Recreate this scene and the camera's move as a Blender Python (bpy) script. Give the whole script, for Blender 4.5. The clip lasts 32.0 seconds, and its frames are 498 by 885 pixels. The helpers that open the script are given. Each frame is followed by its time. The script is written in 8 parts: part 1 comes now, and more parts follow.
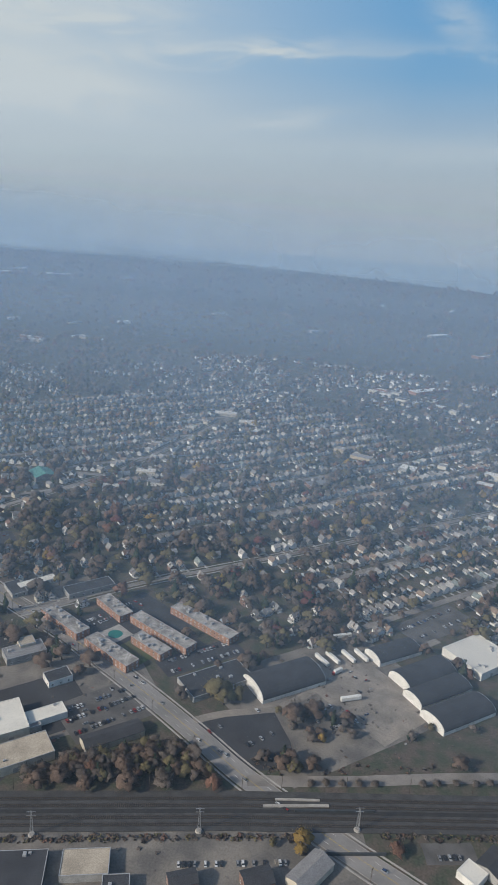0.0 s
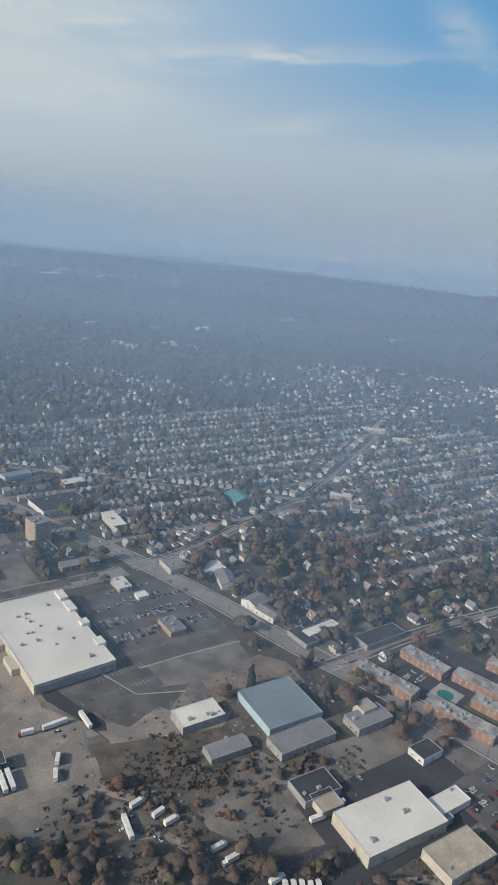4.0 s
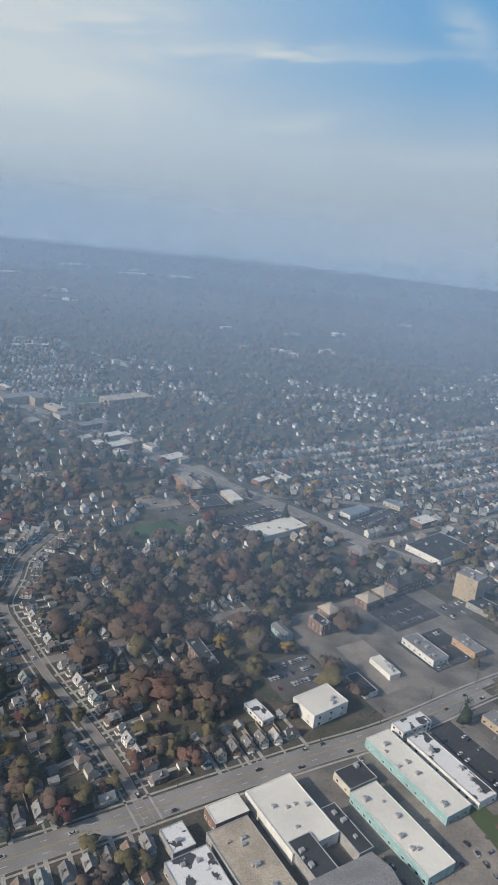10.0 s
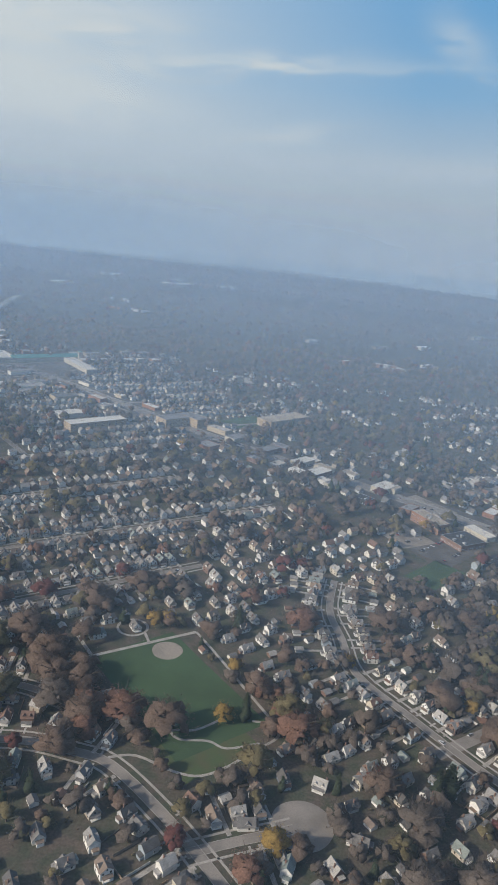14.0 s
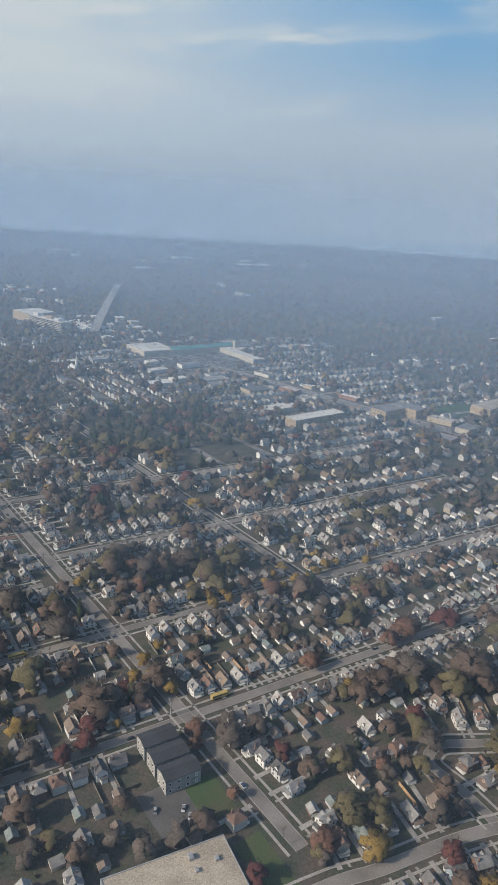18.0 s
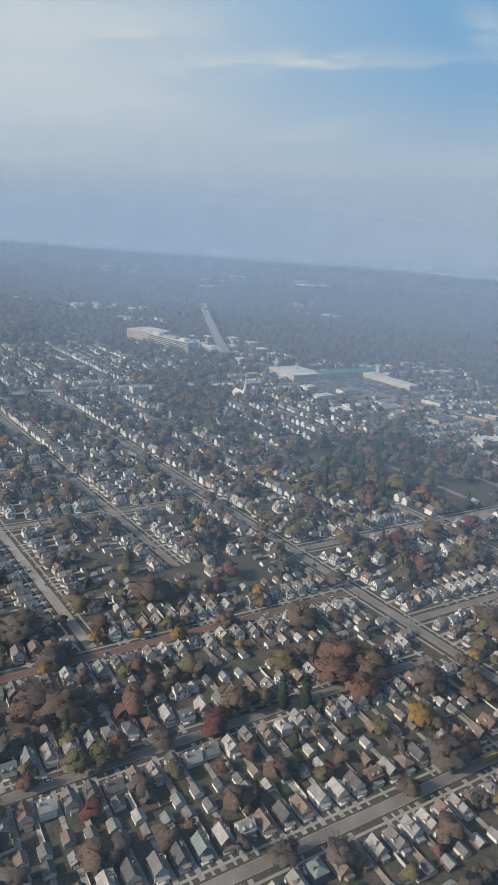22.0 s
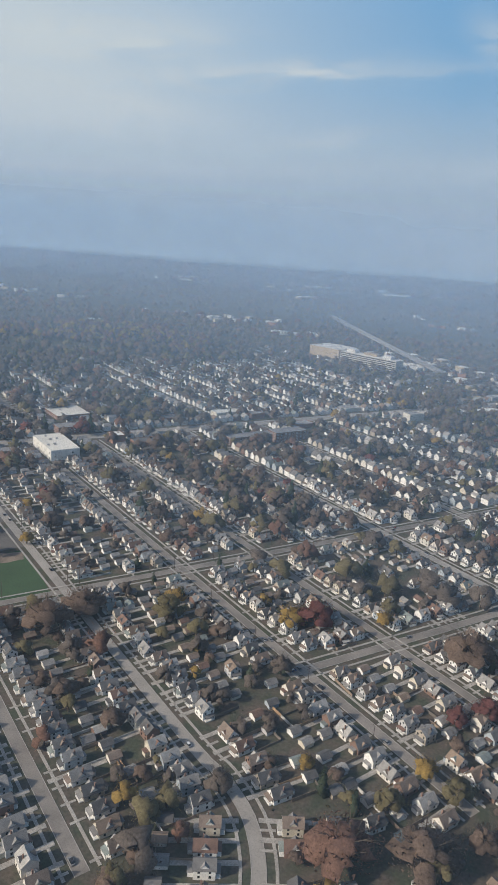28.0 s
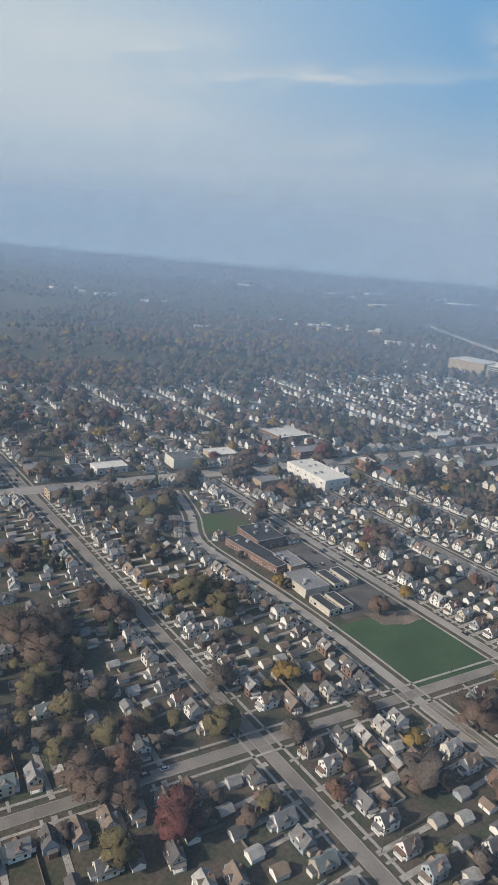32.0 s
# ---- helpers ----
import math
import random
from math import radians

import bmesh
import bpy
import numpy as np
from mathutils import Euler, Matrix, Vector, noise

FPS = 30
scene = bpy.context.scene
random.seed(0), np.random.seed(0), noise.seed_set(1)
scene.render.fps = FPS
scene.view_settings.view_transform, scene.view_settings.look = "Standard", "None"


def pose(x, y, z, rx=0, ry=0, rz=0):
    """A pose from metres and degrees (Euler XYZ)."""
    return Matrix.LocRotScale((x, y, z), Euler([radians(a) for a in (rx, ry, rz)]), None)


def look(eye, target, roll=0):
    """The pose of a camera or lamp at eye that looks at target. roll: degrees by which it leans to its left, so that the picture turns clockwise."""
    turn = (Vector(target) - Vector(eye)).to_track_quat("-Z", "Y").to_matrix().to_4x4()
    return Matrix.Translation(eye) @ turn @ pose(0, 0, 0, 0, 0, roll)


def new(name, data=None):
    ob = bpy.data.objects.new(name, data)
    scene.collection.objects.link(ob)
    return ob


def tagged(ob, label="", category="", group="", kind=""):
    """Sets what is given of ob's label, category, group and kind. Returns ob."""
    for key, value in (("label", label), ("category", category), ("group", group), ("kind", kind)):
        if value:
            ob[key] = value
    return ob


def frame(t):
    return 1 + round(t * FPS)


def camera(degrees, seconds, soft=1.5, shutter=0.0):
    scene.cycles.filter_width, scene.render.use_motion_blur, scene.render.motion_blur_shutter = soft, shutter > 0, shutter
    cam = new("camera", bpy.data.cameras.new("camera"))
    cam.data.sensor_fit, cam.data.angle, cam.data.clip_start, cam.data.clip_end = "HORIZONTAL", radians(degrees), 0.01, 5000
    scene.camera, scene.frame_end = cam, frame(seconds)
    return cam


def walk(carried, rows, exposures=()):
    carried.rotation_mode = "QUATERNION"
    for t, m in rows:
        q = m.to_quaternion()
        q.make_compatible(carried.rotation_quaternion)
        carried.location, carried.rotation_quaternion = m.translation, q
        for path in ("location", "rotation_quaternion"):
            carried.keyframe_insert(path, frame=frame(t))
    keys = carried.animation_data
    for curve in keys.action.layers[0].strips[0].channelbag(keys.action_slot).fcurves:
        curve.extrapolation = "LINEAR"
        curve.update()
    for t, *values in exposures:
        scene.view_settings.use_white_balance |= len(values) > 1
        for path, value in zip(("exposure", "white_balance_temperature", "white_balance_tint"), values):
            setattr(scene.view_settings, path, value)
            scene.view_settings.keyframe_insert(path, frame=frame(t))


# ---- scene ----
cam = camera(39.61, 32.0, soft=1.05)
PATH = [
    (0, (-0.00, 0.00, 191.01), (-20.35, 93.17, 160.92), 4.30),
    (0.5, (-19.55, 0.35, 189.71), (-39.85, 93.48, 159.45), 4.33),
    (1, (-39.07, 0.76, 188.41), (-59.38, 93.86, 158.07), 4.41),
    (1.5, (-58.53, 1.21, 187.10), (-78.90, 94.25, 156.64), 4.54),
    (2, (-77.93, 1.71, 185.79), (-98.38, 94.67, 155.13), 4.59),
    (2.5, (-97.26, 2.18, 184.48), (-117.69, 95.09, 153.64), 4.68),
    (3, (-116.55, 2.62, 183.17), (-136.81, 95.63, 152.52), 4.84),
    (3.5, (-135.83, 3.06, 181.87), (-155.65, 96.35, 151.80), 5.33),
    (5.5, (-213.22, 4.80, 176.69), (-233.14, 98.43, 147.75), 5.20),
    (6, (-232.69, 5.16, 175.40), (-252.78, 98.69, 146.29), 5.37),
    (6.5, (-252.31, 5.47, 174.12), (-272.74, 98.93, 145.02), 5.49),
    (7, (-272.03, 5.69, 172.85), (-293.14, 99.04, 143.87), 5.38),
    (7.5, (-291.72, 5.82, 171.56), (-312.99, 99.14, 142.58), 5.46),
    (8, (-311.31, 5.90, 170.25), (-332.60, 99.19, 141.18), 5.41),
    (8.5, (-330.86, 5.96, 168.90), (-352.02, 99.24, 139.72), 5.34),
    (9, (-350.42, 6.08, 167.49), (-371.44, 99.36, 138.22), 5.35),
    (9.5, (-369.95, 6.29, 166.03), (-390.67, 99.55, 136.50), 5.42),
    (10, (-389.32, 6.56, 164.52), (-409.60, 99.85, 134.73), 5.55),
    (10.5, (-408.43, 6.87, 162.95), (-427.95, 100.23, 132.91), 5.85),
    (11, (-427.39, 7.21, 161.37), (-446.68, 100.49, 130.93), 5.73),
    (11.5, (-446.37, 7.56, 159.78), (-465.68, 100.85, 129.38), 5.87),
    (12, (-465.44, 7.91, 158.21), (-484.91, 101.28, 128.17), 5.91),
    (12.5, (-484.65, 8.27, 156.64), (-504.08, 101.77, 126.99), 5.92),
    (13, (-503.88, 8.65, 155.09), (-523.23, 102.29, 125.82), 6.03),
    (13.5, (-522.95, 9.05, 153.57), (-542.29, 102.79, 124.61), 5.98),
    (15.5, (-598.29, 10.68, 147.72), (-618.73, 104.78, 120.74), 5.08),
    (16, (-616.91, 11.04, 146.30), (-637.72, 105.12, 119.52), 4.76),
    (16.5, (-635.31, 11.36, 144.91), (-656.79, 105.08, 117.41), 4.17),
    (17, (-653.48, 11.66, 143.53), (-675.89, 104.71, 114.57), 3.58),
    (17.5, (-671.41, 11.90, 142.16), (-694.31, 104.34, 111.66), 3.41),
    (18, (-689.36, 12.04, 140.79), (-712.74, 103.99, 109.20), 3.12),
    (18.5, (-707.47, 12.14, 139.43), (-731.05, 103.81, 107.16), 2.95),
    (19, (-725.66, 12.21, 138.09), (-749.25, 103.84, 105.74), 3.06),
    (19.5, (-743.89, 12.25, 136.76), (-767.48, 104.10, 105.03), 3.35),
    (20, (-762.02, 12.16, 135.45), (-785.65, 104.22, 104.38), 3.72),
    (20.5, (-780.08, 11.96, 134.14), (-803.66, 104.21, 103.58), 4.04),
    (21, (-798.11, 11.75, 132.84), (-821.61, 104.24, 102.96), 4.27),
    (21.5, (-816.06, 11.54, 131.59), (-839.95, 104.24, 102.66), 4.11),
    (22, (-833.84, 11.26, 130.41), (-858.09, 103.82, 101.35), 4.07),
    (22.5, (-851.54, 10.92, 129.33), (-876.46, 102.88, 98.95), 3.85),
    (23, (-869.27, 10.58, 128.35), (-894.65, 101.86, 96.35), 3.59),
    (23.5, (-887.02, 10.26, 127.47), (-912.51, 101.29, 94.85), 3.44),
    (24, (-904.73, 9.95, 126.63), (-930.52, 101.12, 94.66), 3.25),
    (24.5, (-922.30, 9.54, 125.78), (-947.87, 101.12, 94.81), 3.74),
    (26.5, (-992.29, 7.49, 122.21), (-1017.45, 100.09, 94.08), 4.62),
    (27, (-1009.85, 6.94, 121.25), (-1035.15, 99.44, 92.92), 4.55),
    (27.5, (-1027.52, 6.40, 120.25), (-1052.87, 98.88, 91.86), 4.27),
    (28, (-1045.37, 5.86, 119.23), (-1070.77, 98.41, 91.14), 4.07),
    (28.5, (-1063.43, 5.27, 118.20), (-1089.06, 97.94, 90.70), 3.78),
    (29, (-1081.51, 4.64, 117.18), (-1107.12, 97.39, 89.95), 3.88),
    (29.5, (-1099.57, 4.01, 116.20), (-1125.23, 96.65, 88.67), 3.92),
    (30, (-1117.55, 3.37, 115.26), (-1143.23, 95.85, 87.19), 4.00),
    (30.5, (-1135.39, 2.63, 114.34), (-1161.07, 94.98, 85.85), 4.21),
    (31, (-1153.02, 1.83, 113.45), (-1178.96, 94.12, 85.00), 4.43),
    (31.5, (-1170.42, 0.96, 112.56), (-1196.36, 93.33, 84.37), 4.80),
    (32, (-1187.84, -0.00, 111.67), (-1214.04, 92.46, 84.01), 4.93),
]
walk(cam, [(t, look(eye, target, roll)) for t, eye, target, roll in PATH], [(0, 0.0, 6230, 8), (5, 0.04, 6270, 8), (10, 0.12, 6350, 9), (16, 0.13, 6500, 9), (32, 0.14, 6480, 9)])
# ---- end of path ----

# one metre of the plan below is this many metres, which keeps the camera's pace
S = 0.58

# ---- world, sun ----
SUN_FROM = Vector((-0.74, -0.67, 0.56)).normalized()
SUN_EL = math.asin(SUN_FROM.z)
world = bpy.data.worlds.new("sky")
scene.world = world
world.use_nodes = True
wn, wl = world.node_tree.nodes, world.node_tree.links
wn.clear()


def wnode(kind, **props):
    n = wn.new(kind)
    for key, value in props.items():
        n.inputs[key].default_value = value
    return n


sky = wn.new("ShaderNodeTexSky")
sky.sky_type, sky.sun_disc = "NISHITA", False
sky.sun_elevation, sky.sun_rotation = SUN_EL, math.atan2(SUN_FROM.x, SUN_FROM.y)
sky.altitude, sky.air_density, sky.dust_density, sky.ozone_density = 200, 1.2, 3.0, 1.5
sky_gain = wnode("ShaderNodeVectorMath")
sky_gain.operation = "SCALE"
sky_gain.inputs["Scale"].default_value = 0.13
wl.new(sky.outputs[0], sky_gain.inputs[0])
coord = wn.new("ShaderNodeTexCoord")
split = wn.new("ShaderNodeSeparateXYZ")
wl.new(coord.outputs["Generated"], split.inputs[0])
# the hazy band of air above the horizon, blue higher up
band = wn.new("ShaderNodeValToRGB")
cr = band.color_ramp
cr.elements[0].position, cr.elements[0].color = 0.0, (0.48, 0.475, 0.435, 1)
cr.elements[1].position, cr.elements[1].color = 1.0, (0.13, 0.345, 0.615, 1)
for p, c in ((0.12, (0.50, 0.505, 0.475, 1)), (0.24, (0.46, 0.495, 0.50, 1)), (0.45, (0.41, 0.50, 0.58, 1)), (0.68, (0.21, 0.40, 0.61, 1))):
    e = cr.elements.new(p)
    e.color = c
up = wnode("ShaderNodeMapRange")
up.inputs["From Min"].default_value, up.inputs["From Max"].default_value = -0.045, 0.30
wl.new(split.outputs["Z"], up.inputs["Value"])
wl.new(up.outputs[0], band.inputs[0])
# thin streaky cirrus: long wisps at their bearings, frayed by noise
def wmath(op, p, q=None, clamp=False):
    k = wn.new("ShaderNodeMath")
    k.operation, k.use_clamp = op, clamp
    for i, value in enumerate((p, q)):
        if isinstance(value, (int, float)):
            k.inputs[i].default_value = value
        elif value is not None:
            wl.new(value, k.inputs[i])
    return k.outputs[0]


stretch = wn.new("ShaderNodeMapping")
stretch.inputs["Scale"].default_value = (1.6, 1.6, 7.0)
stretch.inputs["Location"].default_value = (0.35, 0.1, 0.2)
wl.new(coord.outputs["Generated"], stretch.inputs[0])
streak = wnode("ShaderNodeTexNoise", Scale=4.2, Detail=9.0, Roughness=0.6, Distortion=0.8)
wl.new(stretch.outputs[0], streak.inputs["Vector"])
fray = wmath("MULTIPLY_ADD", streak.outputs[0], 7.0)
fray.node.inputs[2].default_value = -3.5
bearing = wmath("MULTIPLY", wmath("ARCTAN2", split.outputs["X"], split.outputs["Y"]), 180 / math.pi)
height = wmath("MULTIPLY", wmath("ARCSINE", split.outputs["Z"]), 180 / math.pi)
height = wmath("ADD", height, wmath("MULTIPLY", fray, 0.55))
cirrus = None
# bearing, height, half length, half thickness in degrees, slope, strength
for az, el, half, thick, slope, strength in ((-15.5, 11.9, 9.0, 0.62, 0.10, 0.55), (-12.8, 12.2, 2.6, 0.8, 0.12, 0.22), (-1.5, 12.6, 6.0, 0.45, 0.02, 0.3), (-29.0, 8.6, 9.0, 1.7, -0.03, 0.6), (-11.5, 7.7, 4.5, 0.5, 0.16, 0.38), (0.5, 14.6, 2.2, 1.5, -0.5, 0.45),
                                             (3.0, 6.3, 10.0, 0.7, 0.05, 0.38), (-9.0, 5.3, 9.0, 0.9, 0.0, 0.24), (-26.0, 13.2, 8.0, 1.6, 0.05, 0.45), (-26.0, 4.8, 9.0, 0.8, 0.05, 0.22)):
    along = wmath("ADD", bearing, -az)
    across = wmath("MULTIPLY", wmath("SUBTRACT", wmath("ADD", height, -el), wmath("MULTIPLY", along, slope)), 1 / thick)
    along = wmath("MULTIPLY", along, 1 / half)
    fall = wmath("EXPONENT", wmath("MULTIPLY", wmath("ADD", wmath("POWER", wmath("ABSOLUTE", along), 2.0), wmath("POWER", wmath("ABSOLUTE", across), 2.0)), -1.0))
    wisp = wmath("MULTIPLY", fall, strength)
    cirrus = wisp if cirrus is None else wmath("ADD", cirrus, wisp)
tatter = wmath("MULTIPLY_ADD", streak.outputs[0], 3.4, True)
tatter.node.inputs[2].default_value = -0.9
thin = wmath("MULTIPLY", cirrus, tatter)
# the sky is whiter towards the sun's side
side = wnode("ShaderNodeMapRange")
side.inputs["From Min"].default_value, side.inputs["From Max"].default_value, side.inputs["To Min"].default_value, side.inputs["To Max"].default_value = -0.62, -0.03, 0.95, 0.0
wl.new(split.outputs["X"], side.inputs["Value"])
cover = wn.new("ShaderNodeMath")
cover.operation, cover.use_clamp = "ADD", True
wl.new(thin, cover.inputs[0])
wl.new(side.outputs[0], cover.inputs[1])
high = wnode("ShaderNodeMapRange")
high.inputs["From Min"].default_value, high.inputs["From Max"].default_value = 0.0, 0.13
wl.new(split.outputs["Z"], high.inputs["Value"])
cover_high = wn.new("ShaderNodeMath")
cover_high.operation = "MULTIPLY"
wl.new(cover.outputs[0], cover_high.inputs[0])
wl.new(high.outputs[0], cover_high.inputs[1])
cloudy = wn.new("ShaderNodeMixRGB")
cloudy.inputs[2].default_value = (0.60, 0.645, 0.66, 1)
wl.new(cover_high.outputs[0], cloudy.inputs[0])
wl.new(band.outputs[0], cloudy.inputs[1])
dome = wnode("ShaderNodeMapRange")
dome.inputs["From Min"].default_value, dome.inputs["From Max"].default_value = 0.30, 0.55
wl.new(split.outputs["Z"], dome.inputs["Value"])
both = wn.new("ShaderNodeMixRGB")
wl.new(dome.outputs[0], both.inputs[0])
wl.new(cloudy.outputs[0], both.inputs[1])
wl.new(sky_gain.outputs[0], both.inputs[2])
back = wnode("ShaderNodeBackground", Strength=0.93)
wl.new(both.outputs[0], back.inputs[0])
wout = wn.new("ShaderNodeOutputWorld")
wl.new(back.outputs[0], wout.inputs[0])

sun = new("sun", bpy.data.lights.new("sun", "SUN"))
sun.data.energy, sun.data.angle, sun.data.color = 3.9, radians(2.6), (1.0, 0.885, 0.75)
sun.matrix_world = look(SUN_FROM * 3000 + Vector((-1000, 300, 0)), (-1000, 300, 0))


# ---- materials ----
def mat(name, color, rough=0.85, spread=0.25, scale=0.4, fine=3.0, bump=0.3, other=None, metal=0.0, vary=None, ramp=None):
    """A surface with wear at two scales. other: a second colour in patches. vary: "Random" per object or per island through ramp's colours."""
    m = bpy.data.materials.new(name)
    m.use_nodes = True
    n, l = m.node_tree.nodes, m.node_tree.links
    bsdf = n["Principled BSDF"]
    bsdf.inputs["Roughness"].default_value, bsdf.inputs["Metallic"].default_value = rough, metal
    geo = n.new("ShaderNodeNewGeometry")
    big = n.new("ShaderNodeTexNoise")
    big.inputs["Scale"].default_value, big.inputs["Detail"].default_value = scale / S, 5
    l.new(geo.outputs["Position"], big.inputs["Vector"])
    small = n.new("ShaderNodeTexNoise")
    small.inputs["Scale"].default_value, small.inputs["Detail"].default_value = fine / S, 4
    l.new(geo.outputs["Position"], small.inputs["Vector"])
    base = None
    if vary:
        info = n.new("ShaderNodeObjectInfo") if vary == "object" else geo
        pick = n.new("ShaderNodeValToRGB")
        pick.color_ramp.interpolation = "CONSTANT"
        el = pick.color_ramp.elements
        el[0].position, el[0].color = 0.0, (*ramp[0][1], 1)
        el[1].position, el[1].color = ramp[1][0], (*ramp[1][1], 1)
        for p, c in ramp[2:]:
            el.new(p).color = (*c, 1)
        l.new(info.outputs["Random" if vary == "object" else "Random Per Island"], pick.inputs[0])
        base = pick.outputs[0]
    mixed = n.new("ShaderNodeMixRGB")
    mixed.inputs[1].default_value = (*color, 1)
    second = other or tuple(c * (1 - spread) for c in color)
    mixed.inputs[2].default_value = (*second, 1)
    contrast = n.new("ShaderNodeMapRange")
    contrast.inputs["From Min"].default_value, contrast.inputs["From Max"].default_value = 0.38, 0.62
    l.new(big.outputs[0], contrast.inputs["Value"])
    l.new(contrast.outputs[0], mixed.inputs[0])
    if base:
        l.new(base, mixed.inputs[1])
        dull = n.new("ShaderNodeMixRGB")
        dull.blend_type = "MULTIPLY"
        dull.inputs[0].default_value, dull.inputs[2].default_value = 1.0, (1 - spread, 1 - spread, 1 - spread, 1)
        l.new(base, dull.inputs[1])
        l.new(dull.outputs[0], mixed.inputs[2])
    grain = n.new("ShaderNodeMixRGB")
    grain.blend_type = "MULTIPLY"
    grain.inputs[0].default_value = 0.1 if "membrane" in name else 0.22 if max(color) >= 0.45 or "street" in name or "avenue" in name else 0.35 if name in ("gravel", "works_ground", "asphalt", "old_asphalt", "lawn", "mown_field") else 0.6
    l.new(mixed.outputs[0], grain.inputs[1])
    lift = n.new("ShaderNodeMapRange")
    lift.inputs["From Min"].default_value, lift.inputs["From Max"].default_value, lift.inputs["To Min"].default_value, lift.inputs["To Max"].default_value = 0.3, 0.7, 0.5, 1.45
    l.new(small.outputs[0], lift.inputs["Value"])
    l.new(lift.outputs[0], grain.inputs[2])
    l.new(grain.outputs[0], bsdf.inputs["Base Color"])
    if bump:
        bp = n.new("ShaderNodeBump")
        bp.inputs["Strength"].default_value, bp.inputs["Distance"].default_value = bump, 0.1
        l.new(small.outputs[0], bp.inputs["Height"])
        l.new(bp.outputs[0], bsdf.inputs["Normal"])
    return m


WALLS = [(0, (0.68, 0.67, 0.64)), (0.23, (0.60, 0.57, 0.51)), (0.36, (0.44, 0.44, 0.44)), (0.45, (0.52, 0.47, 0.385)), (0.54, (0.19, 0.12, 0.093)),
         (0.66, (0.30, 0.345, 0.38)), (0.75, (0.38, 0.33, 0.27)), (0.83, (0.15, 0.092, 0.07)), (0.93, (0.12, 0.14, 0.17)), (0.97, (0.50, 0.40, 0.22))]
ROOFS = [(0, (0.165, 0.159, 0.155)), (0.20, (0.250, 0.242, 0.232)), (0.38, (0.098, 0.095, 0.095)), (0.54, (0.201, 0.156, 0.126)), (0.70, (0.354, 0.342, 0.323)), (0.85, (0.17, 0.105, 0.08)), (0.90, (0.207, 0.238, 0.226)), (0.95, (0.23, 0.17, 0.125))]
CARS = [(0, (0.55, 0.55, 0.55)), (0.24, (0.035, 0.035, 0.04)), (0.54, (0.20, 0.205, 0.215)), (0.80, (0.33, 0.34, 0.35)), (0.90, (0.24, 0.03, 0.03)), (0.95, (0.05, 0.08, 0.16))]
M = {}
M["wall"] = mat("siding", (0.6, 0.6, 0.6), 0.7, 0.15, 0.5, 4.0, 0.2, vary="object", ramp=WALLS)
PALE = [(0, (0.74, 0.73, 0.70)), (0.40, (0.64, 0.61, 0.55)), (0.58, (0.48, 0.48, 0.48)), (0.68, (0.54, 0.49, 0.40)), (0.78, (0.19, 0.12, 0.093)), (0.88, (0.34, 0.385, 0.42)), (0.95, (0.38, 0.33, 0.27))]
M["wall_far"] = mat("siding_far", (0.6, 0.6, 0.6), 0.7, 0.15, 0.5, 4.0, 0, vary="island", ramp=PALE)
M["roof"] = mat("shingles", (0.1, 0.1, 0.1), 0.85, 0.25, 0.35, 5.0, 0.4, vary="object", ramp=ROOFS)
M["roof_far"] = mat("shingles_far", (0.1, 0.1, 0.1), 0.85, 0.25, 0.35, 5.0, 0, vary="island", ramp=ROOFS)
M["trim"] = mat("white_trim", (0.74, 0.73, 0.70), 0.6, 0.12)
M["glass"] = mat("window_glass", (0.025, 0.03, 0.035), 0.12, 0.3, bump=0)
M["door"] = mat("painted_door", (0.2, 0.1, 0.06), 0.5, 0.2, vary="object", ramp=[(0, (0.6, 0.6, 0.58)), (0.5, (0.16, 0.06, 0.04)), (0.8, (0.04, 0.07, 0.05))])
M["brick"] = mat("brown_brick", (0.225, 0.14, 0.11), 0.9, 0.3, 0.25, 6.0)
M["orange_brick"] = mat("orange_brick", (0.33, 0.185, 0.125), 0.9, 0.25, 0.25, 5.0)
M["pale_roof"] = mat("pale_gravel_roof", (0.40, 0.375, 0.34), 0.9, 0.4, 0.12, 0.9, 0.3, other=(0.20, 0.185, 0.17))
M["tan_brick"] = mat("tan_brick", (0.44, 0.345, 0.235), 0.9, 0.2, 0.25, 6.0)
M["concrete"] = mat("concrete", (0.36, 0.335, 0.30), 0.9, 0.22, 0.15, 2.5)
M["drive"] = mat("worn_drive_concrete", (0.36, 0.335, 0.30), 0.9, 0.3, 0.2, 2.0)
M["street"] = mat("worn_street", (0.24, 0.216, 0.192), 0.9, 0.32, 0.06, 1.2, 0.2)
M["avenue"] = mat("grey_avenue", (0.25, 0.235, 0.22), 0.9, 0.25, 0.04, 1.0, 0.2)
M["red_street"] = mat("red_brick_street", (0.17, 0.095, 0.075), 0.9, 0.25, 0.05, 2.0, 0.3)
M["asphalt"] = mat("asphalt", (0.046, 0.046, 0.05), 0.9, 0.3, 0.05, 1.5, 0.3)
M["old_asphalt"] = mat("old_asphalt", (0.115, 0.107, 0.10), 0.92, 0.35, 0.06, 1.5, 0.3)
M["gravel"] = mat("gravel", (0.275, 0.24, 0.20), 0.95, 0.3, 0.05, 0.7, 0.4, other=(0.18, 0.16, 0.137))
M["ballast"] = mat("ballast", (0.062, 0.059, 0.057), 0.95, 0.35, 0.12, 1.6, 0.5)
M["track"] = mat("track_bed", (0.03, 0.028, 0.027), 0.95, 0.3, 0.2, 2.0, 0.5)
M["steel"] = mat("rusty_steel", (0.20, 0.16, 0.13), 0.45, 0.3, metal=0.7)
